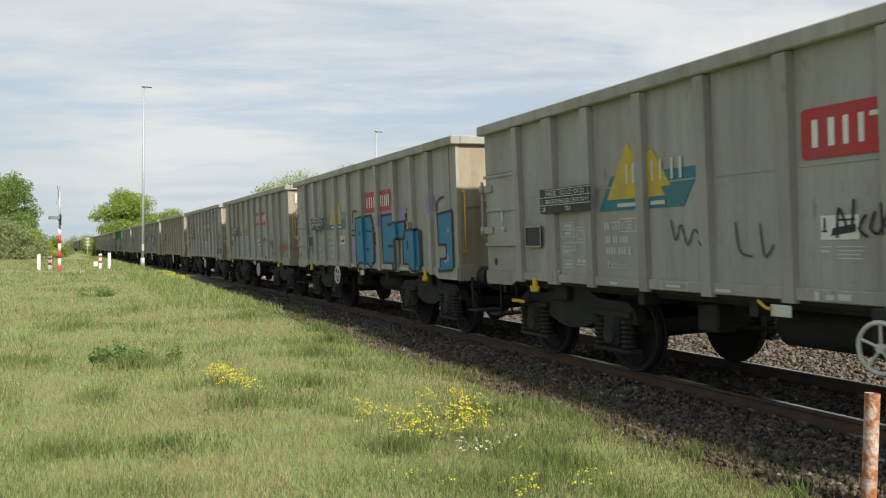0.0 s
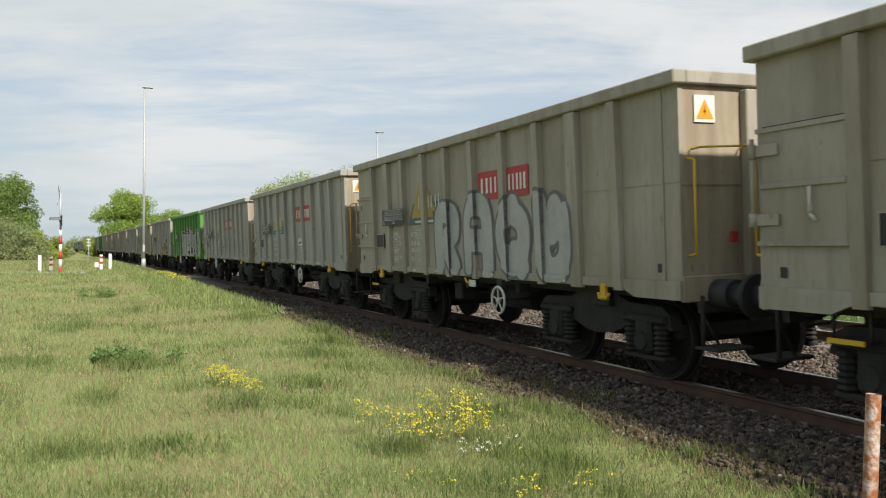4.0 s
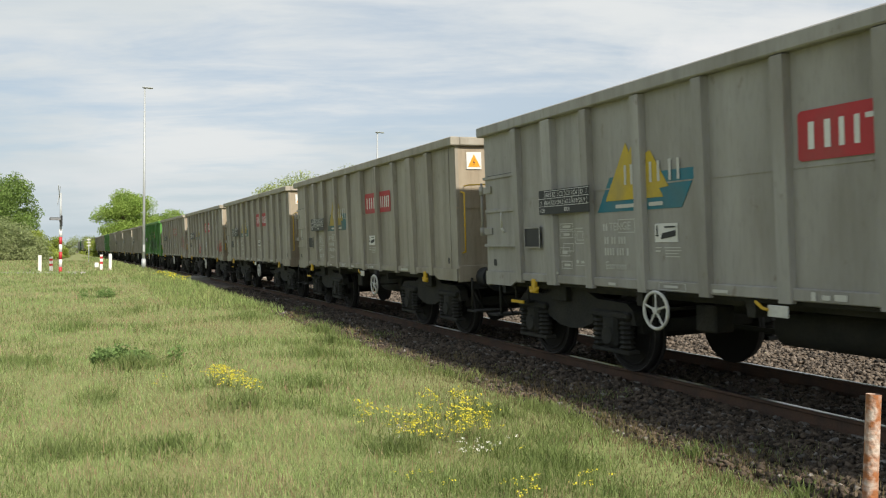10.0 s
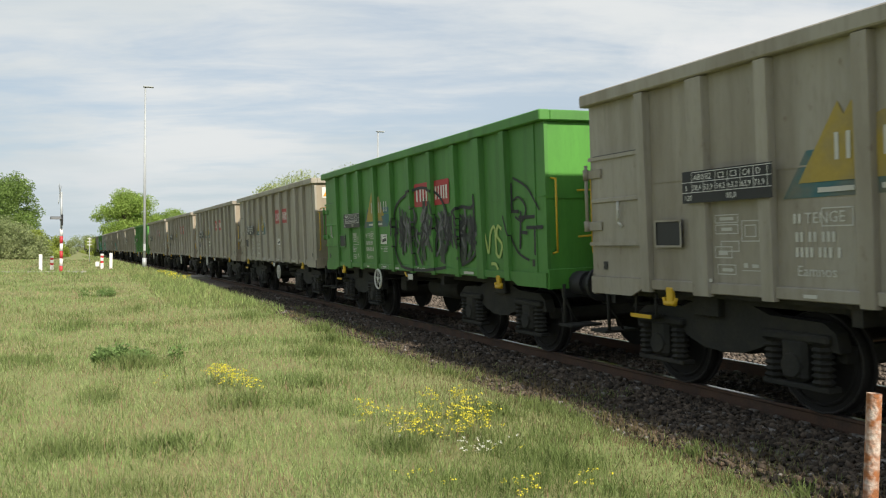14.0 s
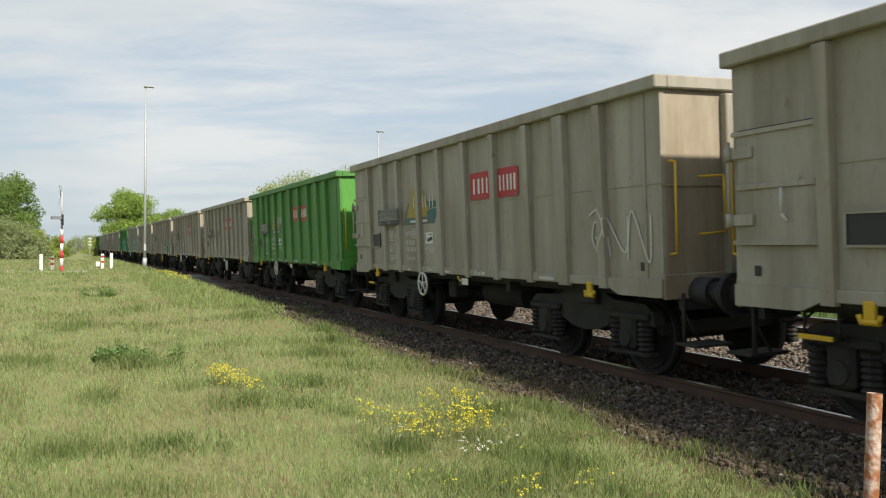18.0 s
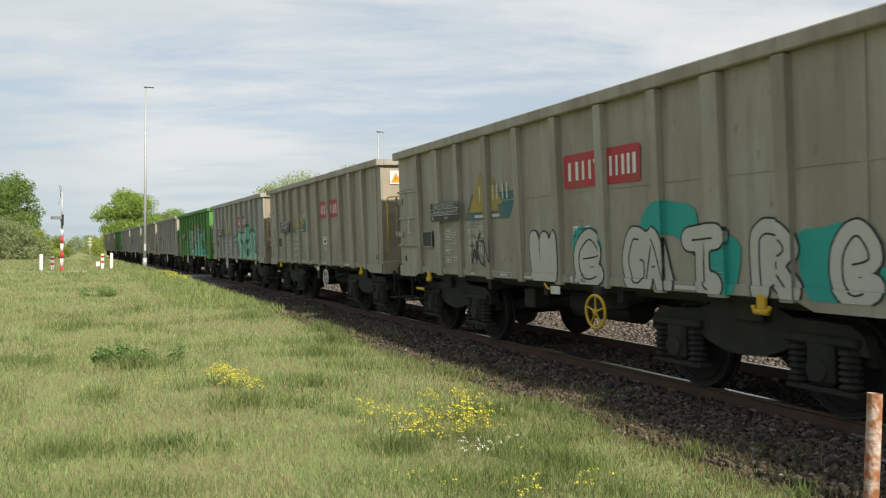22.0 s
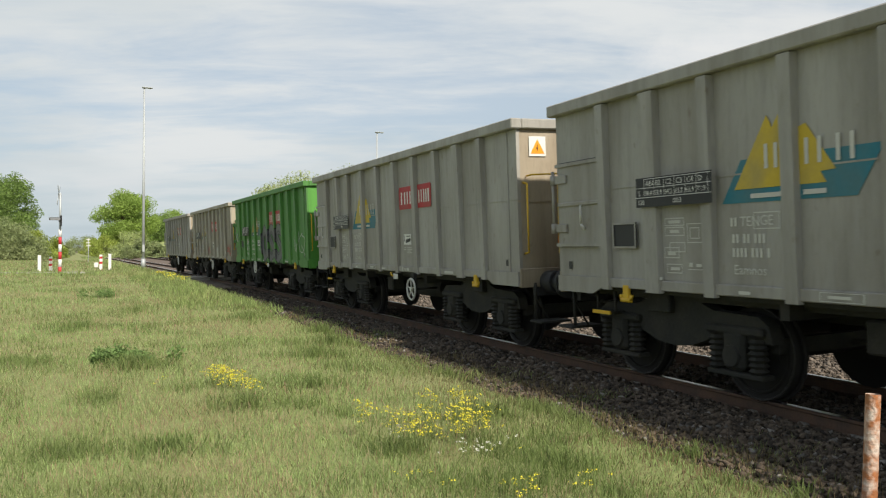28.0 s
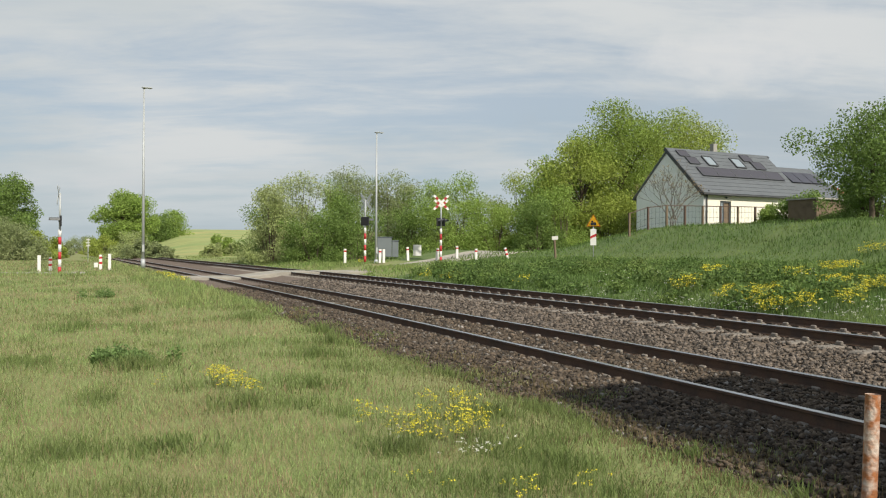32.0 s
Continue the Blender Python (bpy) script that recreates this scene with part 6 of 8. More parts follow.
def motions():
    """The train runs past; the wheels turn while a wagon is within sight of its running gear."""
    rows = []
    for t, r, d, z in ((0, -4.0, -7.0, 5.0), (2.6, -0.5, 1.6, 2.9), (2.85, 0.02, 1.9, 2.35), (3.0, 0.2125, 2.0, 2.005), (3.15, 0.42, 2.1, 2.38), (3.4, 0.9, 2.0, 2.9), (32, 8.0, -9.0, 7.0)):
        x, y = place(r, d)
        rows.append((t, pose(x, y, z, 0, 10, -20)))
    walk(FLY, rows)
    times = [k * 0.5 for k in range(65)]
    for i, w in enumerate(TRAIN):
        walk(w, [(t, wagon_pose(i, t)) for t in times])
        near = [k / FPS for k in range(32 * FPS + 1) if -12 < (0.955 + i - travelled(k / FPS)) * PITCH < 52]
        if len(near) < 2:
            continue
        for bogie_ in [o for o in w.children if o.name.startswith("bogie")]:
            for ws in [o for o in bogie_.children if o.name.startswith("wheelset")]:
                p0 = ws.matrix_basis.translation.copy()
                base = travelled(near[0])
                rows = [(t, pose(*p0, math.degrees((travelled(t) - base) * PITCH / 0.46))) for t in near]
                if near[0] > 0:
                    rows.insert(0, (0, rows[0][1]))
                if near[-1] < 32:
                    rows.append((32, rows[-1][1]))
                walk(ws, rows)


# ---- lineside things ----


def lamp_pole(r, d, top, base_z, label):
    x, y = place(r, d)
    w = thing("street_lamp", label, "lamp post", pose(x, y, base_z), group="tall lamp posts")
    h = top - base_z
    bm = bmnew()
    tube(bm, (0, 0, -0.2), (0, 0, h), 0.088, 0.045, n=14)
    part("mast", bm, GALV, w)
    bm = bmnew()
    tube(bm, (0, 0, -0.02), (0, 0, 0.5), 0.13, 0.12, n=14)
    box(bm, -0.06, 0.06, -0.15, -0.10, 0.9, 1.3)
    part("mast_foot", bm, GALV, w)
    bm = bmnew()
    box(bm, -0.12, 0.45, -0.13, 0.13, h, h + 0.07, bevel=0.03)
    part("lamp_head", bm, GALV, w, "flat grey lamp head")
    return w


def striped(bm_name, parent, x, y, z0, z1, r, bands, flat_y=0.0):
    """Upright of red and white bands, each band a part."""
    n = len(bands)
    for k, c in enumerate(bands):
        a, b = z0 + (z1 - z0) * k / n, z0 + (z1 - z0) * (k + 1) / n
        bm = bmnew()
        tube(bm, (x, y, a), (x, y, b), r, n=12)
        part(bm_name, bm, RED if c == "r" else WHITE, parent)


def guard_post(r, d, z, h, bands, label, tilt=0):
    """Squared post; bands are (from, to, colour) in shares of its height."""
    x, y = place(r, d)
    w = thing("guard_post", label, "marker post", pose(x, y, z, 0, tilt, 0), group="guard posts at the level crossing")
    spans = {"plain": ((0, 1, WHITE),), "ring": ((0, 0.74, WHITE), (0.74, 0.86, RED), (0.86, 1, WHITE)), "rings": ((0, 0.3, WHITE), (0.3, 0.48, RED), (0.48, 0.7, WHITE), (0.7, 0.86, RED), (0.86, 1, WHITE))}[bands]
    for k, (a, b, m) in enumerate(spans):
        bm = bmnew()
        box(bm, -0.08, 0.08, -0.06, 0.06, (-0.1 if k == 0 else h * a), h * b, bevel=0.012)
        part("band", bm, m, w)


HOOD = plain("grey_hood_paint", (0.10, 0.105, 0.11), 0.45)


def crossing_signal(r, d, z, h, turn, label, faded=False, double=False, lamp_turn=0):
    x, y = place(r, d)
    w = thing("crossing_signal", label, "crossing signal", pose(x, y, z, 0, 0, turn), group="level crossing signals")
    striped("mast_band", w, 0, 0, -0.1, h * 0.5, 0.075, "rwrwrw")
    bm = bmnew()
    tube(bm, (0, 0, h * 0.5), (0, 0, h * 0.93), 0.05, n=10)
    part("upper_mast", bm, GALV, w)
    # lamp board with two long hoods, looking along -y
    bm = bmnew()
    box(bm, -0.36, 0.36, -0.02, 0.05, h * 0.60 - 0.27, h * 0.60 + 0.27, bevel=0.02)
    board = part("backing_board", bm, BLACK, w, "black lamp board")
    board.matrix_basis = pose(0, 0, 0, 0, 0, lamp_turn)
    for o in (-0.14, 0.14):
        bm = bmnew()
        inner = [[bm.verts.new((o + q * math.cos(a), -0.02 - L, h * 0.61 + q * math.sin(a))) for a in [math.pi * j / 9 for j in range(10)]] for q, L in ((0.135, 0.0), (0.135, 0.46), (0.125, 0.46), (0.125, 0.0))]
        for a_, b_ in zip(inner, inner[1:] + inner[:1]):
            for j in range(9):
                bm.faces.new((a_[j], a_[j + 1], b_[j + 1], b_[j]))
        part("hood", bm, HOOD, board, "grey lamp hood")
        bm = bmnew()
        tube(bm, (o, -0.05, h * 0.61), (o, -0.02, h * 0.61), 0.09, n=14)
        part("lens", bm, RUBBER_BLACK, board)
    # saltire: one or two crosses of banded boards
    for i in range(2 if double else 1):
        zc = h * 0.90 - 0.26 * i
        for s in (-1, 1):
            rot = Matrix.Translation((0, -0.07 - 0.012 * s, zc)) @ Matrix.Rotation(s * radians(44), 4, "Y")
            if i == 0:
                span = ((-0.66, 0.66),)
            else:
                span = ((-0.6, 0.0),) if s > 0 else ((0.0, 0.6),)
            for a, b in span:
                k, n = 0, 7 if i == 0 else 3
                for k in range(n):
                    bm = bmnew()
                    u0, u1 = a + (b - a) * k / n, a + (b - a) * (k + 1) / n
                    box(bm, u0, u1, -0.008, 0.008, -0.07, 0.07, rot)
                    part("cross_board", bm, (GALV if faded else (RED if (k in (1, n - 2) if i == 0 else k == 1) else WHITE)), w)
    return w


def lineside():
    lamp_pole(-17.1, 46.5, 10.55, 0.30, "tall galvanised lamp post beside the level crossing")
    lamp_pole(-4.4, 54.0, 9.15, 0.25, "tall galvanised lamp post behind the railway")
    crossing_signal(-18.8, 40.0, 0.20, 4.2, -95, "red and white crossing signal with a dark lamp board", faded=True, lamp_turn=12)
    crossing_signal(-0.1, 52.0, 0.70, 4.15, -15, "red and white crossing signal with a banded cross", double=True, lamp_turn=32)
    crossing_signal(-4.75, 50.0, 0.75, 4.0, 114, "red and white crossing signal seen from behind", faded=True, double=True)
    for r, d, z, h, b, tl in ((-20.8, 42.0, 0.16, 0.85, "plain", 0), (-20.8, 43.2, 0.22, 0.70, "rings", 0), (-19.1, 45.5, 0.28, 0.75, "rings", 0), (-18.6, 45.5, 0.28, 0.80, "plain", 0),
                              (-6.1, 51.0, 0.65, 0.80, "ring", 0), (-4.0, 52.0, 0.65, 0.78, "ring", 2), (-3.75, 52.0, 0.65, 0.78, "plain", 0), (-2.2, 52.0, 0.80, 0.78, "ring", -3),
                              (-0.35, 52.5, 0.80, 0.72, "ring", 4), (0.95, 53.0, 0.95, 0.72, "ring", 0), (2.15, 52.0, 0.72, 0.78, "ring", 0), (4.25, 53.0, 0.90, 0.70, "rings", -16)):
        guard_post(r, d, z, h, b, "short white guard post with a red ring" if b == "ring" else "short white guard post with red bands" if b == "rings" else "short plain white guard post", tl)
    # rusty pipe stub by the ballast
    w = thing("pipe_stub", "upright rusty steel pipe with flaking pale paint", "pipe", pose(4.487, 3.634, -0.2, 0.6, 2.0, 10))
    bm = bmnew()
    tube(bm, (0, 0, -0.2), (0, 0, 0.72), 0.045, n=18, caps=False)
    tube(bm, (0, 0, 0.72), (0, 0, -0.1), 0.036, n=18, caps=False)
    part("pipe", bm, RUST, w)
    # white kilometre box beside the far track and a lineside marker
    for r, d, s, lab in ((-20.0, 47.0, 0.11, "small white lineside box on the grass"),):
        x, y = place(r, d)
        b = thing("marker_box", lab, "box", pose(x, y, 0.28))
        bm = bmnew()
        box(bm, -s, s, -0.1, 0.1, 0.0, 0.28, bevel=0.02)
        part("housing", bm, WHITE, b)
    x, y = place(-29.6, 68.0)
    w = thing("telegraph_marker", "thin pale lineside post with cross boards", "post", pose(x, y, 0.1))
    bm = bmnew()
    tube(bm, (0, 0, -0.1), (0, 0, 2.1), 0.035, n=8)
    part("post", bm, GALV, w)
    for z in (1.45, 1.7, 1.95):
        bm = bmnew()
        box(bm, -0.16, 0.16, -0.045, -0.035, z, z + 0.09)
        part("board", bm, PALE, w)
    # relay cabinets by the crossing
    x, y = place(-4.0, 57.0)
    w = thing("relay_cabinet", "grey steel relay cabinet beside the crossing", "cabinet", pose(x, y, 1.1, 0, 0, -20), group="cabinets")
    for i, (a, b, h) in enumerate(((-0.55, 0.45, 1.15), (0.48, 0.92, 0.90))):
        bm = bmnew()
        box(bm, a, b, -0.4, 0.4, -0.2, h, bevel=0.02)
        part("housing", bm, CABINET, w)
        bm = bmnew()
        box(bm, a - 0.05, b + 0.05, -0.45, 0.45, h, h + 0.06, bevel=0.02)
        part("lid", bm, CABINET, w)
    x, y = place(-1.7, 55.0)
    w = thing("meter_box", "white plastic meter box on the bank", "cabinet", pose(x, y, 1.2, 0, 0, -20), group="cabinets")
    bm = bmnew()
    box(bm, -0.27, 0.27, -0.16, 0.16, -0.2, 0.55, bevel=0.02)
    part("housing", bm, WHITE, w)
    # warning sign with distance board on the bank
    x, y = place(8.35, 45.0)
    w = thing("road_sign", "yellow triangular train warning sign over a striped board", "road sign", pose(x, y, 1.0, 0, 0, -38))
    bm = bmnew()
    tube(bm, (0, 0, -0.2), (0, 0, 2.2), 0.03, n=8)
    part("post", bm, GALV, w)
    for nm, s, yy, mat in (("triangle_rim", 0.45, -0.04, RED), ("triangle_face", 0.405, -0.055, SIGN_Y)):
        bm = bmnew()
        f = bm.faces.new([bm.verts.new((s * math.cos(a), yy, 1.98 + s * math.sin(a))) for a in (radians(210), radians(330), radians(90))])
        bmesh.ops.solidify(bm, geom=[f], thickness=0.008)
        part(nm, bm, mat, w)
    bm = bmnew()
    box(bm, -0.15, 0.15, -0.068, -0.06, 1.82, 1.98)
    box(bm, -0.12, -0.02, -0.068, -0.06, 1.985, 2.08)
    part("black_train_shape", bm, BLACK, w)
    bm = bmnew()
    box(bm, -0.16, 0.16, -0.05, -0.035, 0.72, 1.62)
    part("distance_board", bm, WHITE, w)
    bm = bmnew()
    f = bm.faces.new([bm.verts.new(v) for v in ((-0.16, -0.056, 1.08), (0.16, -0.056, 1.22), (0.16, -0.056, 1.36), (-0.16, -0.056, 1.22))])
    part("red_stripe", bm, RED, w)
    x, y = place(6.4, 46.0)
    w = thing("marker_post", "leaning grey wooden post with a small plate", "post", pose(x, y, 0.95, 0, -4, 0))
    bm = bmnew()
    box(bm, -0.05, 0.05, -0.05, 0.05, -0.2, 1.25, bevel=0.01)
    part("post", bm, WOOD, w)
    bm = bmnew()
    box(bm, -0.2, 0.2, -0.075, -0.055, 1.08, 1.28)
    part("plate", bm, PALE, w)


lineside()


# ---- house on the bank ----
def house():
    # wall line along the track, gable towards the meadow
    x0, y0 = place(18.6, 58.0)
    turn = math.degrees(math.atan2(-S * 0.888 + C * 0.46, C * 0.888 + S * 0.46))
    w = thing("house", "small cream house with an anthracite solar roof", "house", pose(x0, y0, 3.0, 0, 0, turn))
    L, W, E, R = 10.2, 7.1, 2.75, 6.05
    bm = bmnew()
    # long wall with a real door opening
    for a, b, z0, z1 in ((0, 1.62, -0.6, E), (2.72, L, -0.6, E), (1.62, 2.72, 2.08, E), (1.62, 2.72, -0.6, 0.02)):
        box(bm, a, b, 0.0, 0.3, z0, z1)
    part("front_wall", bm, WALL_W, w, "cream rendered front wall")
    bm = bmnew()
    prism(bm, ((0.0, -0.6), (0.0, E), (W / 2, R), (W, E), (W, -0.6)), 0, 0.3, Matrix(((0, 1, 0, 0), (1, 0, 0, 0), (0, 0, 1, 0), (0, 0, 0, 1))) @ pose(0.0, -0.004, 0))
    part("gable_wall", bm, WALL_GABLE_LIT, w, "rendered gable wall lightened against its shade")
    bm = bmnew()
    box(bm, 0.3, L, W - 0.3, W, -0.6, E)
    prism(bm, ((0.3, -0.6), (0.3, E), (W / 2, R - 0.3), (W - 0.3, E), (W - 0.3, -0.6)), L - 0.3, L, Matrix(((0, 1, 0, 0), (1, 0, 0, 0), (0, 0, 1, 0), (0, 0, 0, 1))))
    part("back_walls", bm, WALL_W, w)
    sl = math.atan2(R - E, W / 2)
    hyp = math.hypot(R - E, W / 2) + 0.45
    for s, nm in ((0, "roof_slope"), (1, "roof_slope")):
        m = (Matrix.Translation((0, W / 2, R + 0.12)) @ Matrix.Rotation(math.pi * s, 4, "Z") @ Matrix.Translation((-L * s, 0, 0)) @ Matrix.Rotation(sl, 4, "X"))
        bm = bmnew()
        box(bm, -0.35, L + 0.1, -hyp, 0.0, -0.1, 0.02, m)
        rs = part(nm, bm, ROOF, w, "anthracite roof slope")
        # courses of flat tiles
        for k in range(12):
            bm = bmnew()
            box(bm, -0.33, L + 0.08, -hyp + k * hyp / 12, -hyp + (k + 1) * hyp / 12 - 0.03, 0.022, 0.05 - 0.0, m)
            part("tile_course", bm, ROOF, rs)
        bm = bmnew()
        box(bm, -0.42, -0.30, -hyp - 0.02, 0.0, -0.2, 0.05, m)
        part("barge_board", bm, DARK_TRIM, w)
        bm = bmnew()
        a = m @ Vector((-0.35, -hyp - 0.05, -0.05))
        b = m @ Vector((L + 0.1, -hyp - 0.05, -0.05))
        tube(bm, a, b, 0.075, n=10)
        part("gutter", bm, DARK_TRIM, w)
        if s == 0:
            for (a, b, c, d) in [(0.35, 1.35, -1.05, -0.35)] + [(0.75, 1.75, -1.95, -1.15)] + [(1.0 + 1.72 * k, 2.68 + 1.72 * k, -3.35, -2.35) for k in range(5)] + [(6.9, 7.9, -1.15, -0.35), (7.5, 8.6, -2.1, -1.2)]:
                bm = bmnew()
                box(bm, a, b, c, d, 0.10, 0.14, m)
                pn = part("solar_panel", bm, PANEL, rs, "dark glass solar panel")
                bm = bmnew()
                for q in ((a, b, c - 0.02, c + 0.02), (a, b, d - 0.02, d + 0.02), (a - 0.02, a + 0.02, c, d), (b - 0.02, b + 0.02, c, d)):
                    box(bm, *q, 0.095, 0.146, m)
                part("panel_frame", bm, DARK_TRIM, pn)
            for a, b, c, d in ((2.6, 3.5, -2.0, -0.9), (5.5, 6.5, -2.0, -0.9)):
                bm = bmnew()
                for q in ((a, b, c - 0.06, c + 0.04), (a, b, d - 0.04, d + 0.06), (a - 0.06, a + 0.04, c, d), (b - 0.04, b + 0.06, c, d)):
                    box(bm, *q, 0.05, 0.15, m)
                fr = part("skylight_frame", bm, DARK_TRIM, rs)
                bm = bmnew()
                box(bm, a, b, c, d, 0.06, 0.11, m)
                part("skylight_pane", bm, GLASS, fr, "pale reflecting skylight pane")
    bm = bmnew()
    box(bm, 4.9, 5.3, W / 2 + 0.3, W / 2 + 0.7, R - 0.6, R + 0.75, bevel=0.02)
    box(bm, 4.87, 5.33, W / 2 + 0.27, W / 2 + 0.73, R + 0.75, R + 0.82)
    part("chimney", bm, CONCRETE, w, "grey rendered chimney")
    bm = bmnew()
    box(bm, 1.62, 2.72, 0.14, 0.20, 0.02, 2.08)
    dr = part("door", bm, WOOD, w, "dark glazed front door")
    bm = bmnew()
    for q in ((1.62, 1.74, 0.02, 2.08), (2.60, 2.72, 0.02, 2.08), (1.62, 2.72, 1.96, 2.08), (1.98, 2.06, 0.02, 1.96)):
        box(bm, q[0], q[1], 0.06, 0.15, q[2], q[3])
    part("door_frame", bm, DARK_TRIM, dr)
    bm = bmnew()
    box(bm, 1.75, 1.97, 0.10, 0.135, 0.1, 1.95)
    part("side_light", bm, GLASS, dr, "pale side light pane")
    bm = bmnew()
    box(bm, 1.4, 3.0, -1.0, 0.0, -0.5, 0.0, bevel=0.02)
    part("doorstep", bm, CONCRETE, w)
    bm = bmnew()
    pipe(bm, [(0.25, -0.08, -0.5), (0.25, -0.08, E - 0.1), (0.25, -0.3, E + 0.02)], 0.05)
    part("downpipe", bm, DARK_TRIM, w)
    bm = bmnew()
    tube(bm, (2.15, -0.02, 2.35), (2.15, -0.14, 2.3), 0.07, n=10)
    part("wall_lamp", bm, DARK_TRIM, w)
    # lower extension
    bm = bmnew()
    box(bm, L, L + 5.2, 0.6, W - 0.6, -0.6, 2.6)
    part("extension_wall", bm, WALL_W, w)
    bm = bmnew()
    prism(bm, ((0.1, 2.55), (W / 2, 5.2), (W - 0.1, 2.55), (W - 0.1, 2.68), (W / 2, 5.35), (0.1, 2.68)), L + 0.11, L + 5.5, Matrix(((0, 1, 0, 0), (1, 0, 0, 0), (0, 0, 1, 0), (0, 0, 0, 1))))
    er = part("extension_roof", bm, ROOF, w)
    s2 = math.atan2(2.65, W / 2 - 0.1)
    m = Matrix.Translation((0, W / 2, 5.36)) @ Matrix.Rotation(s2, 4, "X")
    for k in range(3):
        bm = bmnew()
        box(bm, L + 1.0 + k * 1.2, L + 2.12 + k * 1.2, -2.4, -0.9, 0.06, 0.10, m)
        part("solar_panel", bm, PANEL, er, "dark glass solar panel")


house()


def bank_fence():
    """Post and wire fence in front of the house."""
    w = thing("fence", "rusty post and rail fence before the house", "fence", pose(0, 0, 0))
    pts = []
    for k in range(12):
        r = 11.6 + k * 1.25
        x, y = place(r, 50.5 + 0.35 * k)
        pts.append((x, y, ground_z(x, y)))
    for k, (x, y, z) in enumerate(pts):
        bm = bmnew()
        box(bm, x - 0.06, x + 0.06, y - 0.06, y + 0.06, z - 0.3, z + 1.45, bevel=0.01)
        part("post", bm, FENCE_RED if k % 2 else WOOD, w)
    for a, b in zip(pts, pts[1:]):
        bm = bmnew()
        pipe(bm, [(a[0], a[1], a[2] + 1.42), (b[0], b[1], b[2] + 1.42)], 0.03, 6)
        part("rail", bm, FENCE_RED, w)
        bm = bmnew()
        for h in (0.35, 0.7, 1.05):
            pipe(bm, [(a[0], a[1], a[2] + h), (b[0], b[1], b[2] + h)], 0.008, 4)
        for q in (0.2, 0.4, 0.6, 0.8):
            pipe(bm, [(a[0] + (b[0] - a[0]) * q, a[1] + (b[1] - a[1]) * q, a[2] + (b[2] - a[2]) * q + 0.05), (a[0] + (b[0] - a[0]) * q, a[1] + (b[1] - a[1]) * q, a[2] + (b[2] - a[2]) * q + 1.4)], 0.008, 4)
        part("wire_panel", bm, DARK_TRIM, w)


bank_fence()

# ---- plants ----


def leaf_mesh(name, centres, radii, n, size, mat, seed):
    """Many small folded leaves in clumps round the given centres."""
    g = np.random.default_rng(seed)
    centres, radii = np.asarray(centres, float), np.asarray(radii, float)
    pick = g.choice(len(centres), n, p=radii ** 2 / (radii ** 2).sum())
    v = g.normal(size=(n, 3))
    v /= np.linalg.norm(v, axis=1)[:, None]
    dist = g.random(n) ** 0.45
    pos = centres[pick] + v * (radii[pick] * dist)[:, None] * np.array((1, 1, 0.85))
    a = g.normal(size=(n, 3))
    a /= np.linalg.norm(a, axis=1)[:, None]
    b = np.cross(a, g.normal(size=(n, 3)))
    b /= np.linalg.norm(b, axis=1)[:, None]
    s = size * g.uniform(0.6, 1.4, n)[:, None]
    up = np.cross(a, b) * s * 0.25
    if size > 0.07:
        tri = np.stack([pos - a * s, pos + b * s * 0.8, pos + a * s * 0.9 - b * s * 0.3], axis=1).reshape(-1, 3)
        return raw_mesh(name, tri, np.arange(3 * n), 3, mat)
    quad = np.stack([pos - a * s, pos + b * s * 0.55 + up, pos + a * s, pos - b * s * 0.55 + up], axis=1).reshape(-1, 3)
    return raw_mesh(name, quad, np.arange(4 * n), 4, mat)


def tree(name, label, x, y, z, height, width, leaves, size, mat, seed, trunk=0.25, crown_from=0.3, cat="tree", gaps=9, group="trees"):
    r = random.Random(seed)
    w = thing(name, label, cat, pose(x, y, z), group=group)
    bm = bmnew()
    top = Vector((r.uniform(-0.4, 0.4), r.uniform(-0.4, 0.4), height * 0.72))
    knots = [Vector((0, 0, -0.4)), Vector((r.uniform(-0.1, 0.1), 0, height * 0.25)), Vector((top.x * 0.5, top.y * 0.5, height * 0.5)), top]
    for k in range(3):
        tube(bm, knots[k], knots[k + 1], trunk * (1 - 0.27 * k), trunk * (0.73 - 0.27 * k), n=9, caps=False)
    centres, radii = [], []
    for k in range(gaps):
        a = 2 * math.pi * k / gaps * 2.4 + r.uniform(-0.4, 0.4)
        f = crown_from + (1 - crown_from) * (k + 0.5) / gaps
        bulge = math.sin(math.pi * min(max((f - crown_from) / (1 - crown_from), 0.08), 0.93)) ** 0.6
        rad = width * 0.5 * bulge * r.uniform(0.45, 0.75)
        c = Vector((math.cos(a) * rad, math.sin(a) * rad, height * f * 0.92))
        s = knots[1].lerp(top, min(max(f - 0.25, 0), 0.9))
        mid = s.lerp(c, 0.55) + Vector((0, 0, 0.2))
        tube(bm, s, mid, trunk * 0.35, trunk * 0.2, n=6, caps=False)
        tube(bm, mid, c, trunk * 0.2, trunk * 0.07, n=5, caps=False)
        centres.append(c)
        radii.append(width * r.uniform(0.19, 0.29))
        for j in range(3):
            q = c + Vector((r.uniform(-1, 1), r.uniform(-1, 1), r.uniform(-0.6, 0.8))) * width * 0.2
            tube(bm, mid, q, trunk * 0.1, trunk * 0.03, n=4, caps=False)
            centres.append(q)
            radii.append(width * r.uniform(0.07, 0.14))
    part("trunk", bm, BARK, w)
    crown = new("crown", leaf_mesh("crown", centres, radii, leaves, size, mat, seed))
    crown.parent = w
    return w


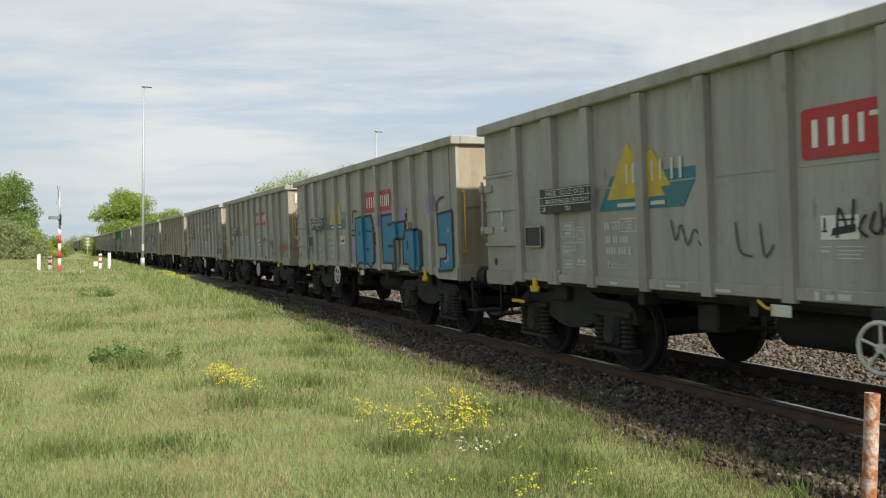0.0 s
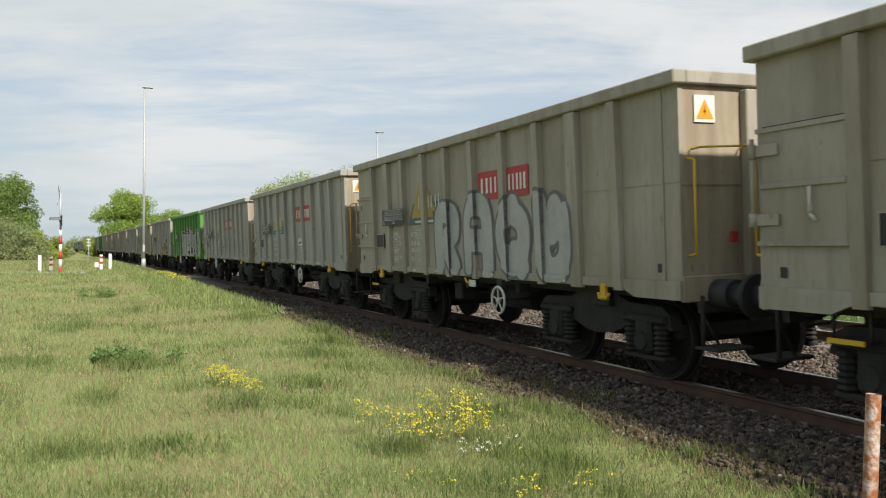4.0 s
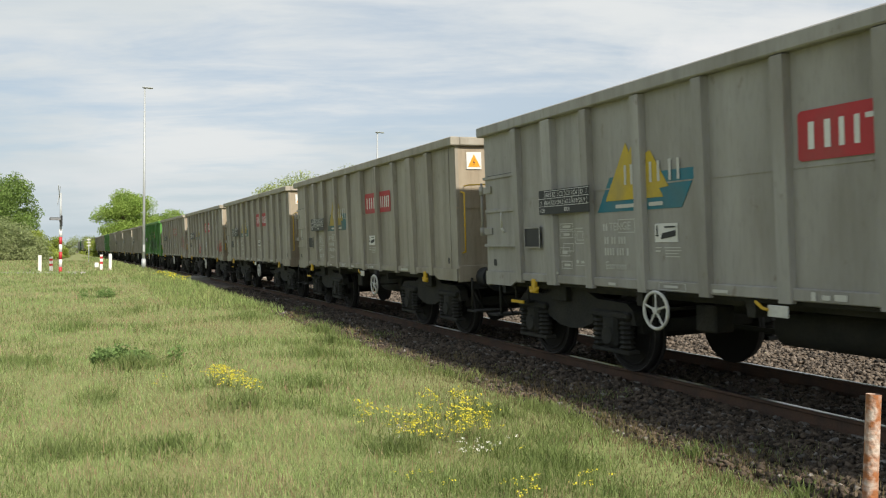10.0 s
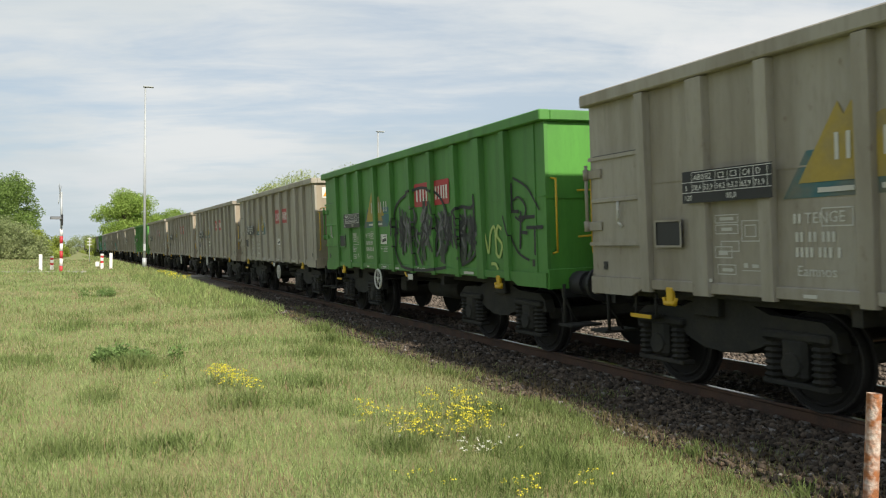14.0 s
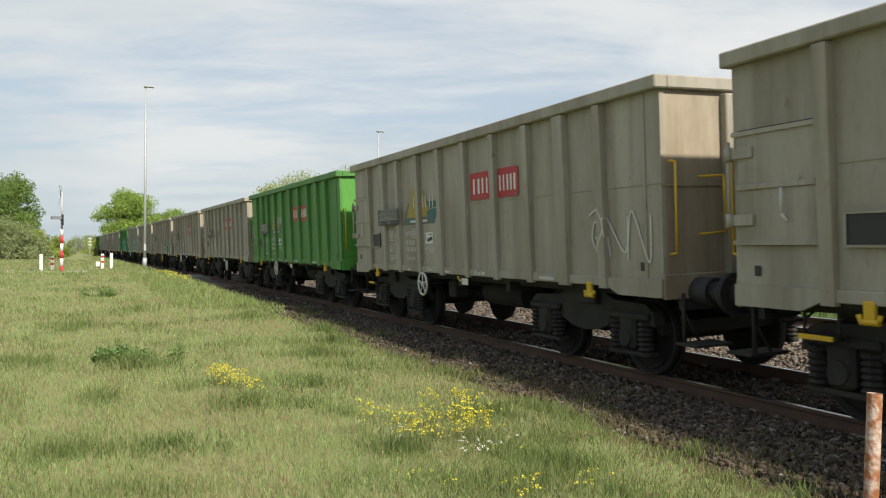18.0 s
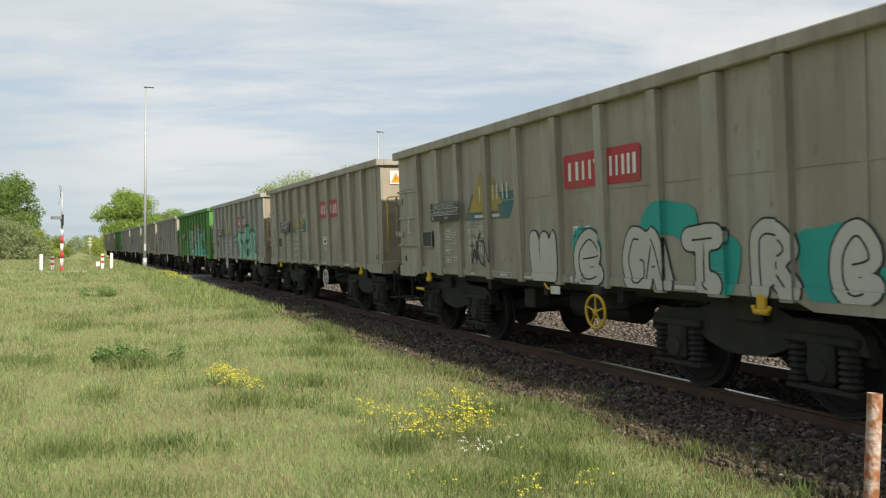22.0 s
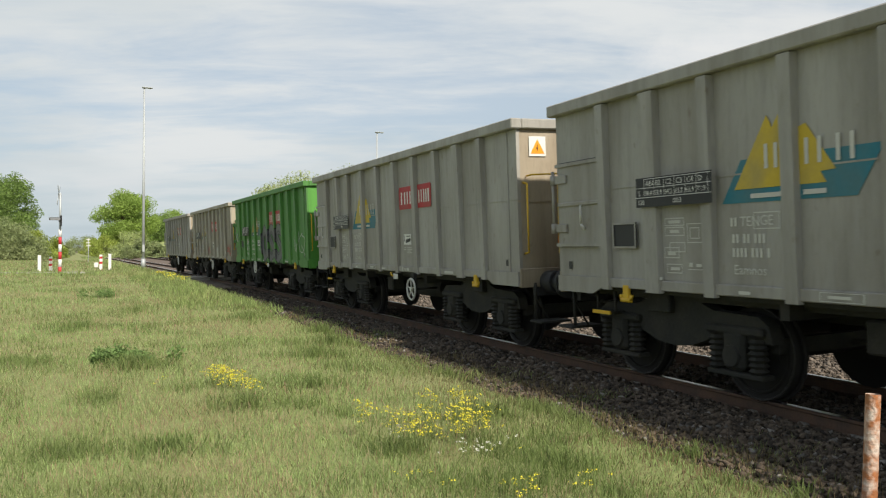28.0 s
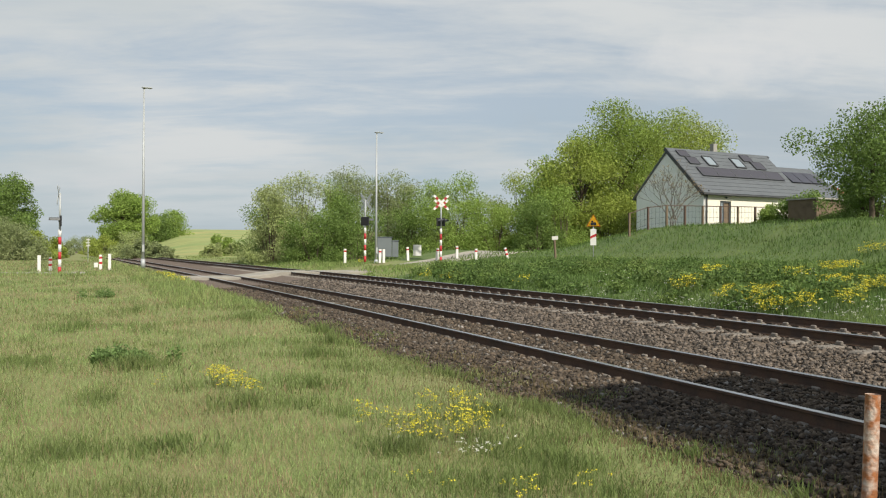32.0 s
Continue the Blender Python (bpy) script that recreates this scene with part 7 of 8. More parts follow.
def bush(label, x, y, z, height, width, leaves, size, mat, seed, name="bush"):
    r = random.Random(seed)
    w = thing(name, label, "bush", pose(x, y, z), group="bushes")
    bm = bmnew()
    centres, radii = [], []
    for k in range(22):
        a = r.uniform(0, 6.28)
        rad = width * 0.5 * r.uniform(0.1, 0.85)
        c = Vector((math.cos(a) * rad, math.sin(a) * rad, height * r.uniform(0.06, 0.86) * (1 - 0.35 * rad / width)))
        tube(bm, (c.x * 0.2, c.y * 0.2, -0.2), c, 0.05, 0.012, n=5, caps=False)
        centres.append(c)
        radii.append(min(width, height) * r.uniform(0.14, 0.28))
    for k in range(9):
        a = k * 0.7 + r.uniform(-0.2, 0.2)
        centres.append(Vector((math.cos(a) * width * 0.42, math.sin(a) * width * 0.42, height * r.uniform(0.05, 0.20))))
        radii.append(min(width, height) * r.uniform(0.14, 0.22))
    part("stem", bm, BARK, w)
    crown = new("foliage", leaf_mesh("foliage", centres, radii, leaves, size, mat, seed))
    crown.parent = w
    return w


def plant_woods():
    def at(u, d):
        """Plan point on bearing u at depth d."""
        return place((u - 784) / 1440 * d, d)
    # tall trees by the house
    for u, d, h, wd, mat, sd, n in ((1105, 74, 13.9, 11.0, LEAF_TALL, 11, 18000), (1030, 70, 10.0, 8.0, LEAF_YELLOW, 12, 11000), (1215, 82, 15.0, 10, LEAF_YELLOW, 13, 13000), (1165, 86, 14.0, 9, LEAF_TALL, 14, 9000), (975, 72, 8.5, 6.5, LEAF, 15, 8000), (1052, 73, 11.8, 8.5, LEAF_TALL, 16, 11000), (1150, 80, 13.0, 8.5, LEAF_YELLOW, 17, 9000)):
        x, y = at(u, d)
        tree("broadleaf_tree", "tall broadleaf tree in fresh spring leaf", x, y, ground_z(x, y) - 0.1, h, wd, int(n * 2.1), 0.102, mat, sd, trunk=0.28, crown_from=0.12, gaps=24)
    # thicket between crossing and house
    for u, d, h, wd, mat, sd in ((482, 66, 6.2, 4.6, LEAF_PALE, 21), (525, 68, 8.0, 5.6, LEAF_PALE, 22), (690, 75, 8.2, 6.0, LEAF_DULL_HAZED, 19), (580, 72, 7.2, 6.0, LEAF, 23), (640, 74, 9.2, 6.4, LEAF_DULL_HAZED, 24), (705, 76, 8.8, 6.0, LEAF_DULL_HAZED, 25), (755, 76, 7.6, 6.4, LEAF, 26),
                                 (815, 76, 7.6, 6.4, LEAF, 27), (875, 76, 7.9, 6.4, LEAF, 28), (925, 74, 8.6, 6.4, LEAF_YELLOW, 29), (480, 72, 5.4, 5.6, LEAF_DARK, 30)) + (
            (955, 64, 4.6, 4.2, LEAF_DARK, 31), (560, 62, 4.0, 5.0, LEAF_DARK, 32),
                                 (630, 66, 5.6, 5.6, LEAF_DARK, 33), (800, 70, 5.2, 7.0, LEAF, 34), (880, 70, 5.0, 6.6, LEAF, 35), (1000, 66, 6.0, 5.6, LEAF, 36), (1080, 68, 6.0, 6.0, LEAF_YELLOW, 37), (720, 70, 5.2, 6.6, LEAF_DARK, 38), (600, 76, 8.0, 6.0, LEAF, 39), (1130, 70, 5.0, 5.0, LEAF, 40)):
        x, y = at(u, d)
        bush("dense green bush in spring leaf", x, y, ground_z(x, y) - 0.1, h * 1.1, wd, 15000, 0.08, mat, sd)
    # dark tree at the far end of the bank and bushes by the house
    for u, d, h, wd, mat, sd, n, sz in ((1545, 41, 5.7, 7.5, LEAF_DARK, 41, 20000, 0.07),):
        x, y = at(u, d)
        tree("dark_tree", "dark leaved garden tree with spreading limbs", x, y, ground_z(x, y) - 0.1, h, wd, n, sz, mat, sd, trunk=0.16, crown_from=0.3, gaps=10)
    for u, d, h, wd, mat, sd in ((1400, 51, 2.2, 3.0, LEAF_DARK, 43), (1440, 50, 2.6, 3.2, LEAF_DARK, 44), (1500, 46, 2.6, 3.2, LEAF_DARK, 45), (1360, 52, 1.7, 1.8, LEAF, 46), (1550, 43, 2.8, 3.6, LEAF_DARK, 47)):
        x, y = at(u, d)
        bush("garden bush by the fence", x, y, ground_z(x, y) - 0.1, h, wd, 6500, 0.06, mat, sd)
    # left of the railway: hedge bank and trees
    for u, d, h, wd, mat, sd, n in ((8, 95, 9.3, 8.2, LEAF_DARK, 51, 11000), (-45, 90, 9.0, 9.5, LEAF_DARK, 52, 9000), (-100, 85, 9.0, 9.0, LEAF_DARK, 56, 6000)):
        x, y = at(u, d)
        tree("broadleaf_tree", "round broadleaf tree beyond the meadow", x, y, 0, h, wd, int(n * 2.4), 0.13, mat, sd, trunk=0.25, crown_from=0.1, gaps=18)
    for u, d, h, wd, mat, sd in ((5, 78, 5.0, 6.0, LEAF_DULL_HAZED, 53), (38, 82, 4.4, 5.0, LEAF_DULL_HAZED, 54), (66, 88, 3.6, 4.6, LEAF_YELLOW, 55), (88, 100, 2.9, 4.6, LEAF_YELLOW, 57), (104, 130, 2.6, 4.6, LEAF_DULL_HAZED, 58), (-60, 76, 5.0, 7.0, LEAF_DULL_HAZED, 59)):
        x, y = at(u, d)
        bush("dull olive bush at the meadow's edge", x, y, 0.0, h, wd, 11000, 0.101, mat, sd)
    # beyond the crossing, to the right of the line
    for u, d, h, wd, mat, sd, n in ((216, 150, 11.0, 9.0, LEAF, 61, 9000), (240, 154, 11.2, 9.0, LEAF, 62, 8000), (300, 185, 9.0, 10, LEAF, 63, 6000), (275, 178, 8.0, 9, LEAF_DARK, 64, 5000)):
        x, y = at(u, d)
        tree("broadleaf_tree", "round broadleaf tree in spring leaf beyond the crossing", x, y, 0.5, h, wd, int(n * 2.4), 0.17, mat, sd, trunk=0.3, crown_from=0.15, gaps=18)
    for u, d, h, wd, mat, sd in ((195, 140, 4.6, 8, LEAF_YELLOW, 65), (225, 124, 4.8, 8, LEAF_PALE, 66), (252, 112, 3.0, 6, LEAF_DULL_HAZED, 67), (175, 170, 5.0, 8, LEAF_YELLOW, 68), (285, 108, 2.4, 5, LEAF_DULL_HAZED, 69), (160, 230, 5.6, 12, LEAF_DULL_HAZED, 70), (150, 300, 7.0, 14, LEAF_DULL_HAZED, 71), (140, 380, 9, 16, LEAF_DULL_HAZED, 72),
                                 (375, 105, 2.4, 3.0, LEAF_PALE, 73), (390, 108, 3.2, 3.0, LEAF, 74), (420, 108, 2.2, 3.6, LEAF_PALE, 75)):
        x, y = at(u, d)
        bush("hazy olive bush along the railway", x, y, ground_z(x, y) - 0.2, h, wd, 8000, 0.12, mat, sd)


plant_woods()

# ---- ground cover ----


BED = ((-2.5, -0.26), (-2.0, -0.15), (-1.3, -0.12), (-0.75, -0.15), (0.75, -0.12), (1.5, -0.08), (2.4, 0.0), (2.62, 0.05), (3.2, 0.065), (4.7, 0.075), (5.4, 0.09), (6.0, 0.04), (6.6, -0.1))


def blades(name, xy, height, width, mat, label, seed, cat="grass", lean=0.45, detailed=True):
    """One mesh of bent grass blades at the given plan points."""
    g = np.random.default_rng(seed)
    n = len(xy)
    z = np.array([ground_z(x, y) for x, y in xy]) - 0.01
    u = np.array([x - TRACK - bend(y) for x, y in xy])
    z = np.maximum(z, np.interp(u, [q[0] for q in BED], [q[1] for q in BED], left=-9, right=-9) - 0.01)
    a = g.uniform(0, 2 * np.pi, n)
    side = np.stack([np.cos(a), np.sin(a), np.zeros(n)], 1)
    b = g.uniform(0, 2 * np.pi, n)
    tilt = np.stack([np.cos(b), np.sin(b), np.zeros(n)], 1) * (g.uniform(0.05, 1.0, n) ** 1.3 * lean)[:, None]
    root = np.column_stack([xy, z])
    h, w = np.asarray(height)[:, None], np.asarray(width)[:, None]
    up = np.array((0, 0, 1.0))
    mid = root + (up * 0.55 + tilt * 0.35) * h
    tip = root + (up * 0.95 + tilt * 1.0) * h
    if detailed:
        v = np.stack([root - side * w, root + side * w, mid + side * w * 0.7, mid - side * w * 0.7, tip + side * w * 0.12, tip - side * w * 0.12], 1).reshape(-1, 3)
        k = np.arange(n)[:, None] * 6
        f = np.concatenate([k + np.array([[0, 1, 2, 3]]), k + np.array([[3, 2, 4, 5]])], 1).ravel()
    else:
        v = np.stack([root - side * w, root + side * w, tip + side * w * 0.3, tip - side * w * 0.3], 1).reshape(-1, 3)
        f = np.arange(4 * n)
    return tagged(new(name, raw_mesh(name, v, f, 4, mat)), label, cat, kind="stuff")


def field(x, y, s, seed):
    return noise.noise((x * s, y * s, seed))


# plan spots of lush and of worn, brownish growth: x, y, radius
LUSH = ((0.46, 12.0, 0.31), (0.32, 27.84, 0.54), (0.08, 8.8, 0.28), (2.88, 12.83, 0.27), (2.99, 11.17, 0.28), (2.95, 9.75, 0.28), (4.4, 17.88, 0.32), (4.11, 10.88, 0.32), (4.0, 6.17, 0.2), (3.93, 6.75, 0.2), (1.85, 7.63, 0.27), (2.04, 7.13, 0.21), (3.06, 4.94, 0.24), (2.72, 5.42, 0.21), (-0.72, 11.96, 0.3), (1.55, 11.1, 0.23), (2.92, 16.23, 0.28), (0.91, 9.01, 0.2), (-0.5, 15.74, 0.3), (2.06, 5.68, 0.2), (0.9, 6.15, 0.25), (-0.14, 6.56, 0.25), (2.56, 4.61, 0.2))
WORN = ((2.34, 14.7, 0.6), (2.2, 10.29, 0.36), (1.66, 15.49, 0.62), (0.64, 7.3, 0.29), (2.64, 7.97, 0.23), (3.99, 7.81, 0.24), (3.81, 5.17, 0.22), (3.7, 4.51, 0.2), (2.52, 5.69, 0.2), (0.89, 17.61, 0.57), (-0.21, 10.25, 0.39), (-0.33, 7.69, 0.29), (4.7, 24.29, 0.5), (3.39, 5.15, 0.2), (3.09, 21.11, 0.57), (4.03, 14.09, 0.3), (4.08, 9.57, 0.22))


def grow_meadow():
    g = np.random.default_rng(8)
    n = 560000
    d = 2.2 * (75 / 2.2) ** (g.random(n) ** 0.80)
    r = (g.random(n) * 1.24 - 0.66) * (d + 0.6)
    x, y = r * C + d * S, -r * S + d * C
    bendy = np.where(y > STRAIGHT_FROM, -CURVE * STRAIGHT_FROM * (y - STRAIGHT_FROM / 2), -CURVE * y * y / 2)
    u = x - TRACK - bendy
    keep = u < -1.3
    x, y, d, u = x[keep], y[keep], d[keep], u[keep]
    edge = np.array([field(a, b, 0.9, 3) for a, b in zip(x, y)])
    patch = np.array([0.8 * field(a, b, 0.5, 11) + 0.7 * field(a, b, 1.6, 12) for a, b in zip(x, y)])
    lush_at = sum(np.exp(-((x - a) ** 2 + (y - b) ** 2) / q ** 2) for a, b, q in LUSH)
    worn_at = sum(np.exp(-((x - a) ** 2 + (y - b) ** 2) / q ** 2) for a, b, q in WORN)
    patch = patch * 0.8 + 0.75 * np.clip(lush_at, 0, 1.2) - 0.55 * np.clip(worn_at, 0, 1)
    pick = g.random(len(x))
    ok = (u + 2.16 + edge * 0.95 + 0.35 * np.array([field(a, b, 2.6, 5) for a, b in zip(x, y)])) < 0.40 * g.random(len(x)) ** 2
    ok &= ~(np.abs(y - np.interp(x, (-70, -30, -8, 0, 4), (60, 49, 44.4, 43.2, 42.6))) < 1.65)
    ok &= ~((worn_at > 0.5) & (g.random(len(x)) < 0.35))
    near_edge = np.clip(1 - (-2.3 - u) / np.clip(2.3 - 0.09 * d, 1.1, 2.0), 0, 1)
    is_lush = (patch + 0.05 * near_edge + 0.95 * (pick - 0.5)) > 0.42
    chance = g.random(len(x))
    is_brown = ~is_lush & (chance < 0.70 * near_edge * np.clip(1.4 - d / 30, 0.2, 1))
    is_dry = ~is_lush & ~is_brown & (chance < 0.09 + 0.25 * near_edge + 0.22 * np.clip(-patch * 1.6, 0, 1) * np.clip(1.3 - d / 40, 0.3, 1))
    is_red = ~is_lush & ~is_dry & ~is_brown & (g.random(len(x)) < 0.03 + 0.10 * np.clip(worn_at + 0.6 * edge, 0, 1))
    tall = g.random(len(x))
    base = np.where(is_lush, 0.03 + 0.075 * tall + 0.05 * np.clip(lush_at, 0, 1) * tall, np.where(is_dry | is_red, 0.03 + 0.10 * tall, 0.016 + 0.046 * tall))
    wide = 0.0011 + 0.00044 * d
    for nm, sel, mat, lab in (("meadow_grass", ~is_lush & ~is_dry & ~is_red & ~is_brown, GRASS, "short sunlit meadow grass"), ("lush_grass", is_lush, GRASS_DARK, "tufts of lush dark green grass"), ("dry_grass", is_dry, STRAW, "thin straw-coloured dry grass stalks"),
                              ("sorrel", is_red, SORREL, "thin reddish sorrel stalks in the meadow"), ("brown_grass", is_brown, BROWN_GRASS, "matted brown grass along the ballast")):
        for fine, zone in ((True, d < 5.5), (False, d >= 5.5)):
            s = sel & ok & zone
            blades(nm, np.column_stack([x[s], y[s]]), base[s] * (1 + d[s] / 90), wide[s] * (0.55 if mat in (STRAW, SORREL) else 1.0), mat, lab, 21, lean=0.95, detailed=fine)


grow_meadow()


def outer_meadow():
    """Thinner grass all round, outside the near meadow."""
    g = np.random.default_rng(9)
    n = 60000
    a, q = g.uniform(0, 2 * np.pi, n), 1.2 + 22 * g.random(n) ** 0.7
    x, y = q * np.cos(a), q * np.sin(a)
    d, r = x * S + y * C, x * C - y * S
    ok = ((d < 2.3) | (r < -0.655 * (d + 0.6))) & (x < TRACK - 2.5 - CURVE * y * y / 2)
    blades("outer_grass", np.column_stack([x[ok], y[ok]]), g.uniform(0.03, 0.10, ok.sum()), 0.004 + 0.0008 * q[ok], GRASS, "short meadow grass all around", 10, lean=0.95, detailed=False)


outer_meadow()


def tufts():
    """Separate dark tufts that stand out of the meadow."""
    g = np.random.default_rng(31)
    spots = [(0.45, 10.9, 0.45, 0.20, 900), (3.3, 6.6, 0.35, 0.16, 500), (4.15, 7.0, 0.42, 0.16, 700), (2.9, 11.2, 0.5, 0.2, 700), (3.5, 12.6, 0.6, 0.2, 700), (1.35, 7.8, 0.5, 0.15, 600), (-0.2, 16.5, 0.8, 0.2, 600), (3.9, 14.5, 0.5, 0.28, 500),
             (0.9, 20.0, 0.9, 0.2, 500), (4.1, 9.3, 0.35, 0.2, 500), (0.5, 6.4, 0.4, 0.14, 500), (2.2, 8.7, 0.5, 0.16, 600), (4.35, 5.1, 0.25, 0.14, 260), (4.3, 4.0, 0.2, 0.14, 200), (3.0, 17.5, 0.7, 0.22, 500)]
    xs, ys, hs = [], [], []
    for x, y, r, h, n in spots:
        n = int(n * 0.6)
        a, q = g.uniform(0, 6.28, n), np.abs(g.normal(size=n)) * r * 0.8
        xs.append(x + q * np.cos(a))
        ys.append(y + q * np.sin(a))
        hs.append(h * g.uniform(0.5, 1.2, n) * np.clip(1.05 - 0.35 * q / r, 0.3, 1))
    xy = np.column_stack([np.concatenate(xs), np.concatenate(ys)])
    blades("grass_tufts", xy, np.concatenate(hs), np.full(len(xy), 0.007), GRASS_DARK, "dark green grass tufts", 32, lean=0.9)


tufts()


def weed_plants():
    """Leafy weeds that stand alone in the meadow."""
    for u, v, r, n, sd in ((235, 632, 0.36, 1700, 81), (190, 636, 0.22, 600, 82), (185, 523, 0.5, 900, 83)):
        x, y, _ = spot(u, v, 0.1, r)
        w = thing("weed_plant", "low leafy green weed in the meadow", "plant", pose(x, y, ground_z(x, y)), group="meadow weeds")
        rr = random.Random(sd)
        c = [(rr.gauss(0, r * 0.5), rr.gauss(0, r * 0.5), rr.uniform(0.02, 0.14)) for _ in range(16)]
        bm = bmnew()
        for p in c:
            tube(bm, (p[0] * 0.3, p[1] * 0.3, -0.02), p, 0.006, 0.003, n=4, caps=False)
        part("stems", bm, GRASS_DARK, w)
        lf = new("leaves", leaf_mesh("leaves", c, [r * 0.36] * len(c), n, 0.026, WEED_LEAF, sd))
        lf.parent = w


def edge_tufts():
    """Sparse grass that creeps into the shoulder of the ballast."""
    g = np.random.default_rng(91)
    X, Y = [], []
    for k in range(110):
        y = 2.5 * (32 / 2.5) ** g.random()
        u = -1.75 - 0.75 * g.random() ** 0.7
        n = 26
        X.append(TRACK - CURVE * y * y / 2 + u + g.normal(size=n) * 0.10)
        Y.append(y + g.normal(size=n) * 0.22)
    x, y = np.concatenate(X), np.concatenate(Y)
    n = len(x)
    blades("shoulder_grass", np.column_stack([x, y]), g.uniform(0.04, 0.13, n), 0.002 + 0.0005 * y, BROWN_GRASS, "sparse brownish grass creeping into the ballast", 92, lean=0.9)


def bank_cover():
    """Long grass and weeds on the bank behind the second track."""
    g = np.random.default_rng(41)
    n = 200000
    d = 12 * (75 / 12) ** (g.random(n) ** 0.9)
    r = (g.random(n) * 1.1 - 0.42) * d
    x, y = r * C + d * S, -r * S + d * C
    bendy = np.where(y > STRAIGHT_FROM, -CURVE * STRAIGHT_FROM * (y - STRAIGHT_FROM / 2), -CURVE * y * y / 2)
    u = x - TRACK - bendy
    keep = (u > 6.35 + 0.4 * g.random(n)) & ~((np.abs(y - 44 - np.clip(x - 12, 0, 40) * 0.75) < 2.2))
    x, y, d, u = x[keep], y[keep], d[keep], u[keep]
    patch = np.array([field(a, b, 0.35, 15) for a, b in zip(x, y)])
    lush = patch + 0.3 * (g.random(len(x)) - 0.5) > -0.05
    h = g.uniform(0.06, 0.20, len(x)) * np.where(lush, 1.15, 0.8)
    far = (y > 35 + 2 * g.random(len(x))) & (u < 13 + 1.5 * g.random(len(x)))
    for nm, s, mat, lab in (("crossing_grass", far, GRASS_FRESH, "fresh green grass beside the level crossing"), ("bank_grass", ~lush & ~far, GRASS_BANK, "rough grass on the railway bank"), ("bank_weeds", lush & ~far, GRASS_WEED, "lush dark weeds on the railway bank")):
        blades(nm, np.column_stack([x[s], y[s]]), h[s], 0.0025 + 0.00042 * d[s], mat, lab, 42, lean=0.8, detailed=False)


bank_cover()


def weed_mounds():
    """Low leafy weeds in mounds along the bank."""
    g = np.random.default_rng(43)
    for mat, n, lab, sd in ((GRASS_WEED, 150, "dark leafy weeds in mounds on the bank", 44), (GRASS_BANK, 110, "fresh green leafy weeds on the bank", 45)):
        y = g.uniform(4, 36, n)
        u = 6.9 + 9.5 * g.random(n) ** 1.3
        x = TRACK - CURVE * y * y / 2 + u
        keep = np.abs(y - 44 - np.clip(x - 12, 0, 40) * 0.75) > 2.8
        x, y = x[keep], y[keep]
        z = np.array([ground_z(a, b) for a, b in zip(x, y)]) + 0.05
        ob = new("bank_weed_mounds", leaf_mesh("bank_weed_mounds", np.column_stack([x, y, z]), g.uniform(0.2, 0.6, len(x)), 42000, 0.05, mat, sd))
        tagged(ob, lab, "weeds", kind="stuff")


weed_mounds()


def flower_patch(label, spots, n, h, head, mat, seed, name="yellow_flowers"):
    """Stems with clustered flower heads."""
    g = np.random.default_rng(seed)
    w = thing(name, label, "flowers", pose(0, 0, 0), group="flower patches")
    sx = np.array([s[0] for s in spots])
    k = g.integers(0, len(spots), n)
    a, q = g.uniform(0, 6.28, n), np.sqrt(g.random(n))
    X = np.array([spots[i][0] for i in k]) + q * np.cos(a) * np.array([spots[i][2] for i in k])
    Y = np.array([spots[i][1] for i in k]) + q * np.sin(a) * np.array([spots[i][2] for i in k])
    Z = np.array([ground_z(x, y) for x, y in zip(X, Y)])
    H = h * g.uniform(0.55, 1.15, n)
    lean = g.normal(size=(n, 2)) * 0.05
    root, tip = np.column_stack([X, Y, Z]), np.column_stack([X + lean[:, 0], Y + lean[:, 1], Z + H])
    sw = head * 0.10
    side = np.column_stack([np.cos(a), np.sin(a), np.zeros(n)]) * sw
    v = np.stack([root - side, root + side, tip + side * 0.6, tip - side * 0.6], 1).reshape(-1, 3)
    st = new("stalk", raw_mesh("stalk", v, np.arange(4 * n), 4, GRASS_DARK))
    st.parent = w
    m = 7
    c = np.repeat(tip, m, 0) + g.normal(size=(n * m, 3)) * np.array((head * 0.9, head * 0.9, head * 0.35))
    a = g.uniform(0, 6.28, n * m)
    s = (head * g.uniform(0.3, 0.55, n * m))[:, None]
    e1 = np.column_stack([np.cos(a), np.sin(a), g.normal(size=n * m) * 0.35]) * s
    e2 = np.column_stack([-np.sin(a), np.cos(a), g.normal(size=n * m) * 0.35]) * s
    v = np.stack([c - e1, c + e2, c + e1, c - e2], 1).reshape(-1, 3)
    hd = new("blossom", raw_mesh("blossom", v, np.arange(4 * n * m), 4, mat))
    hd.parent = w
    tagged(st, kind="stuff"), tagged(hd, kind="stuff")


def spot(u, v, z, r):
    """Plan spot on the ground that the sight line (u, v) meets, z over the soil."""
    k = (v - 442.5 - 0.0059 * (u - 784)) / 1440
    d = 3.0
    while d < 90:
        x, y = place((u - 784) / 1440 * d, d)
        if 1.411 - k * d < ground_z(x, y) + 0.8 * z:
            break
        d *= 1.012
    return x, y, r


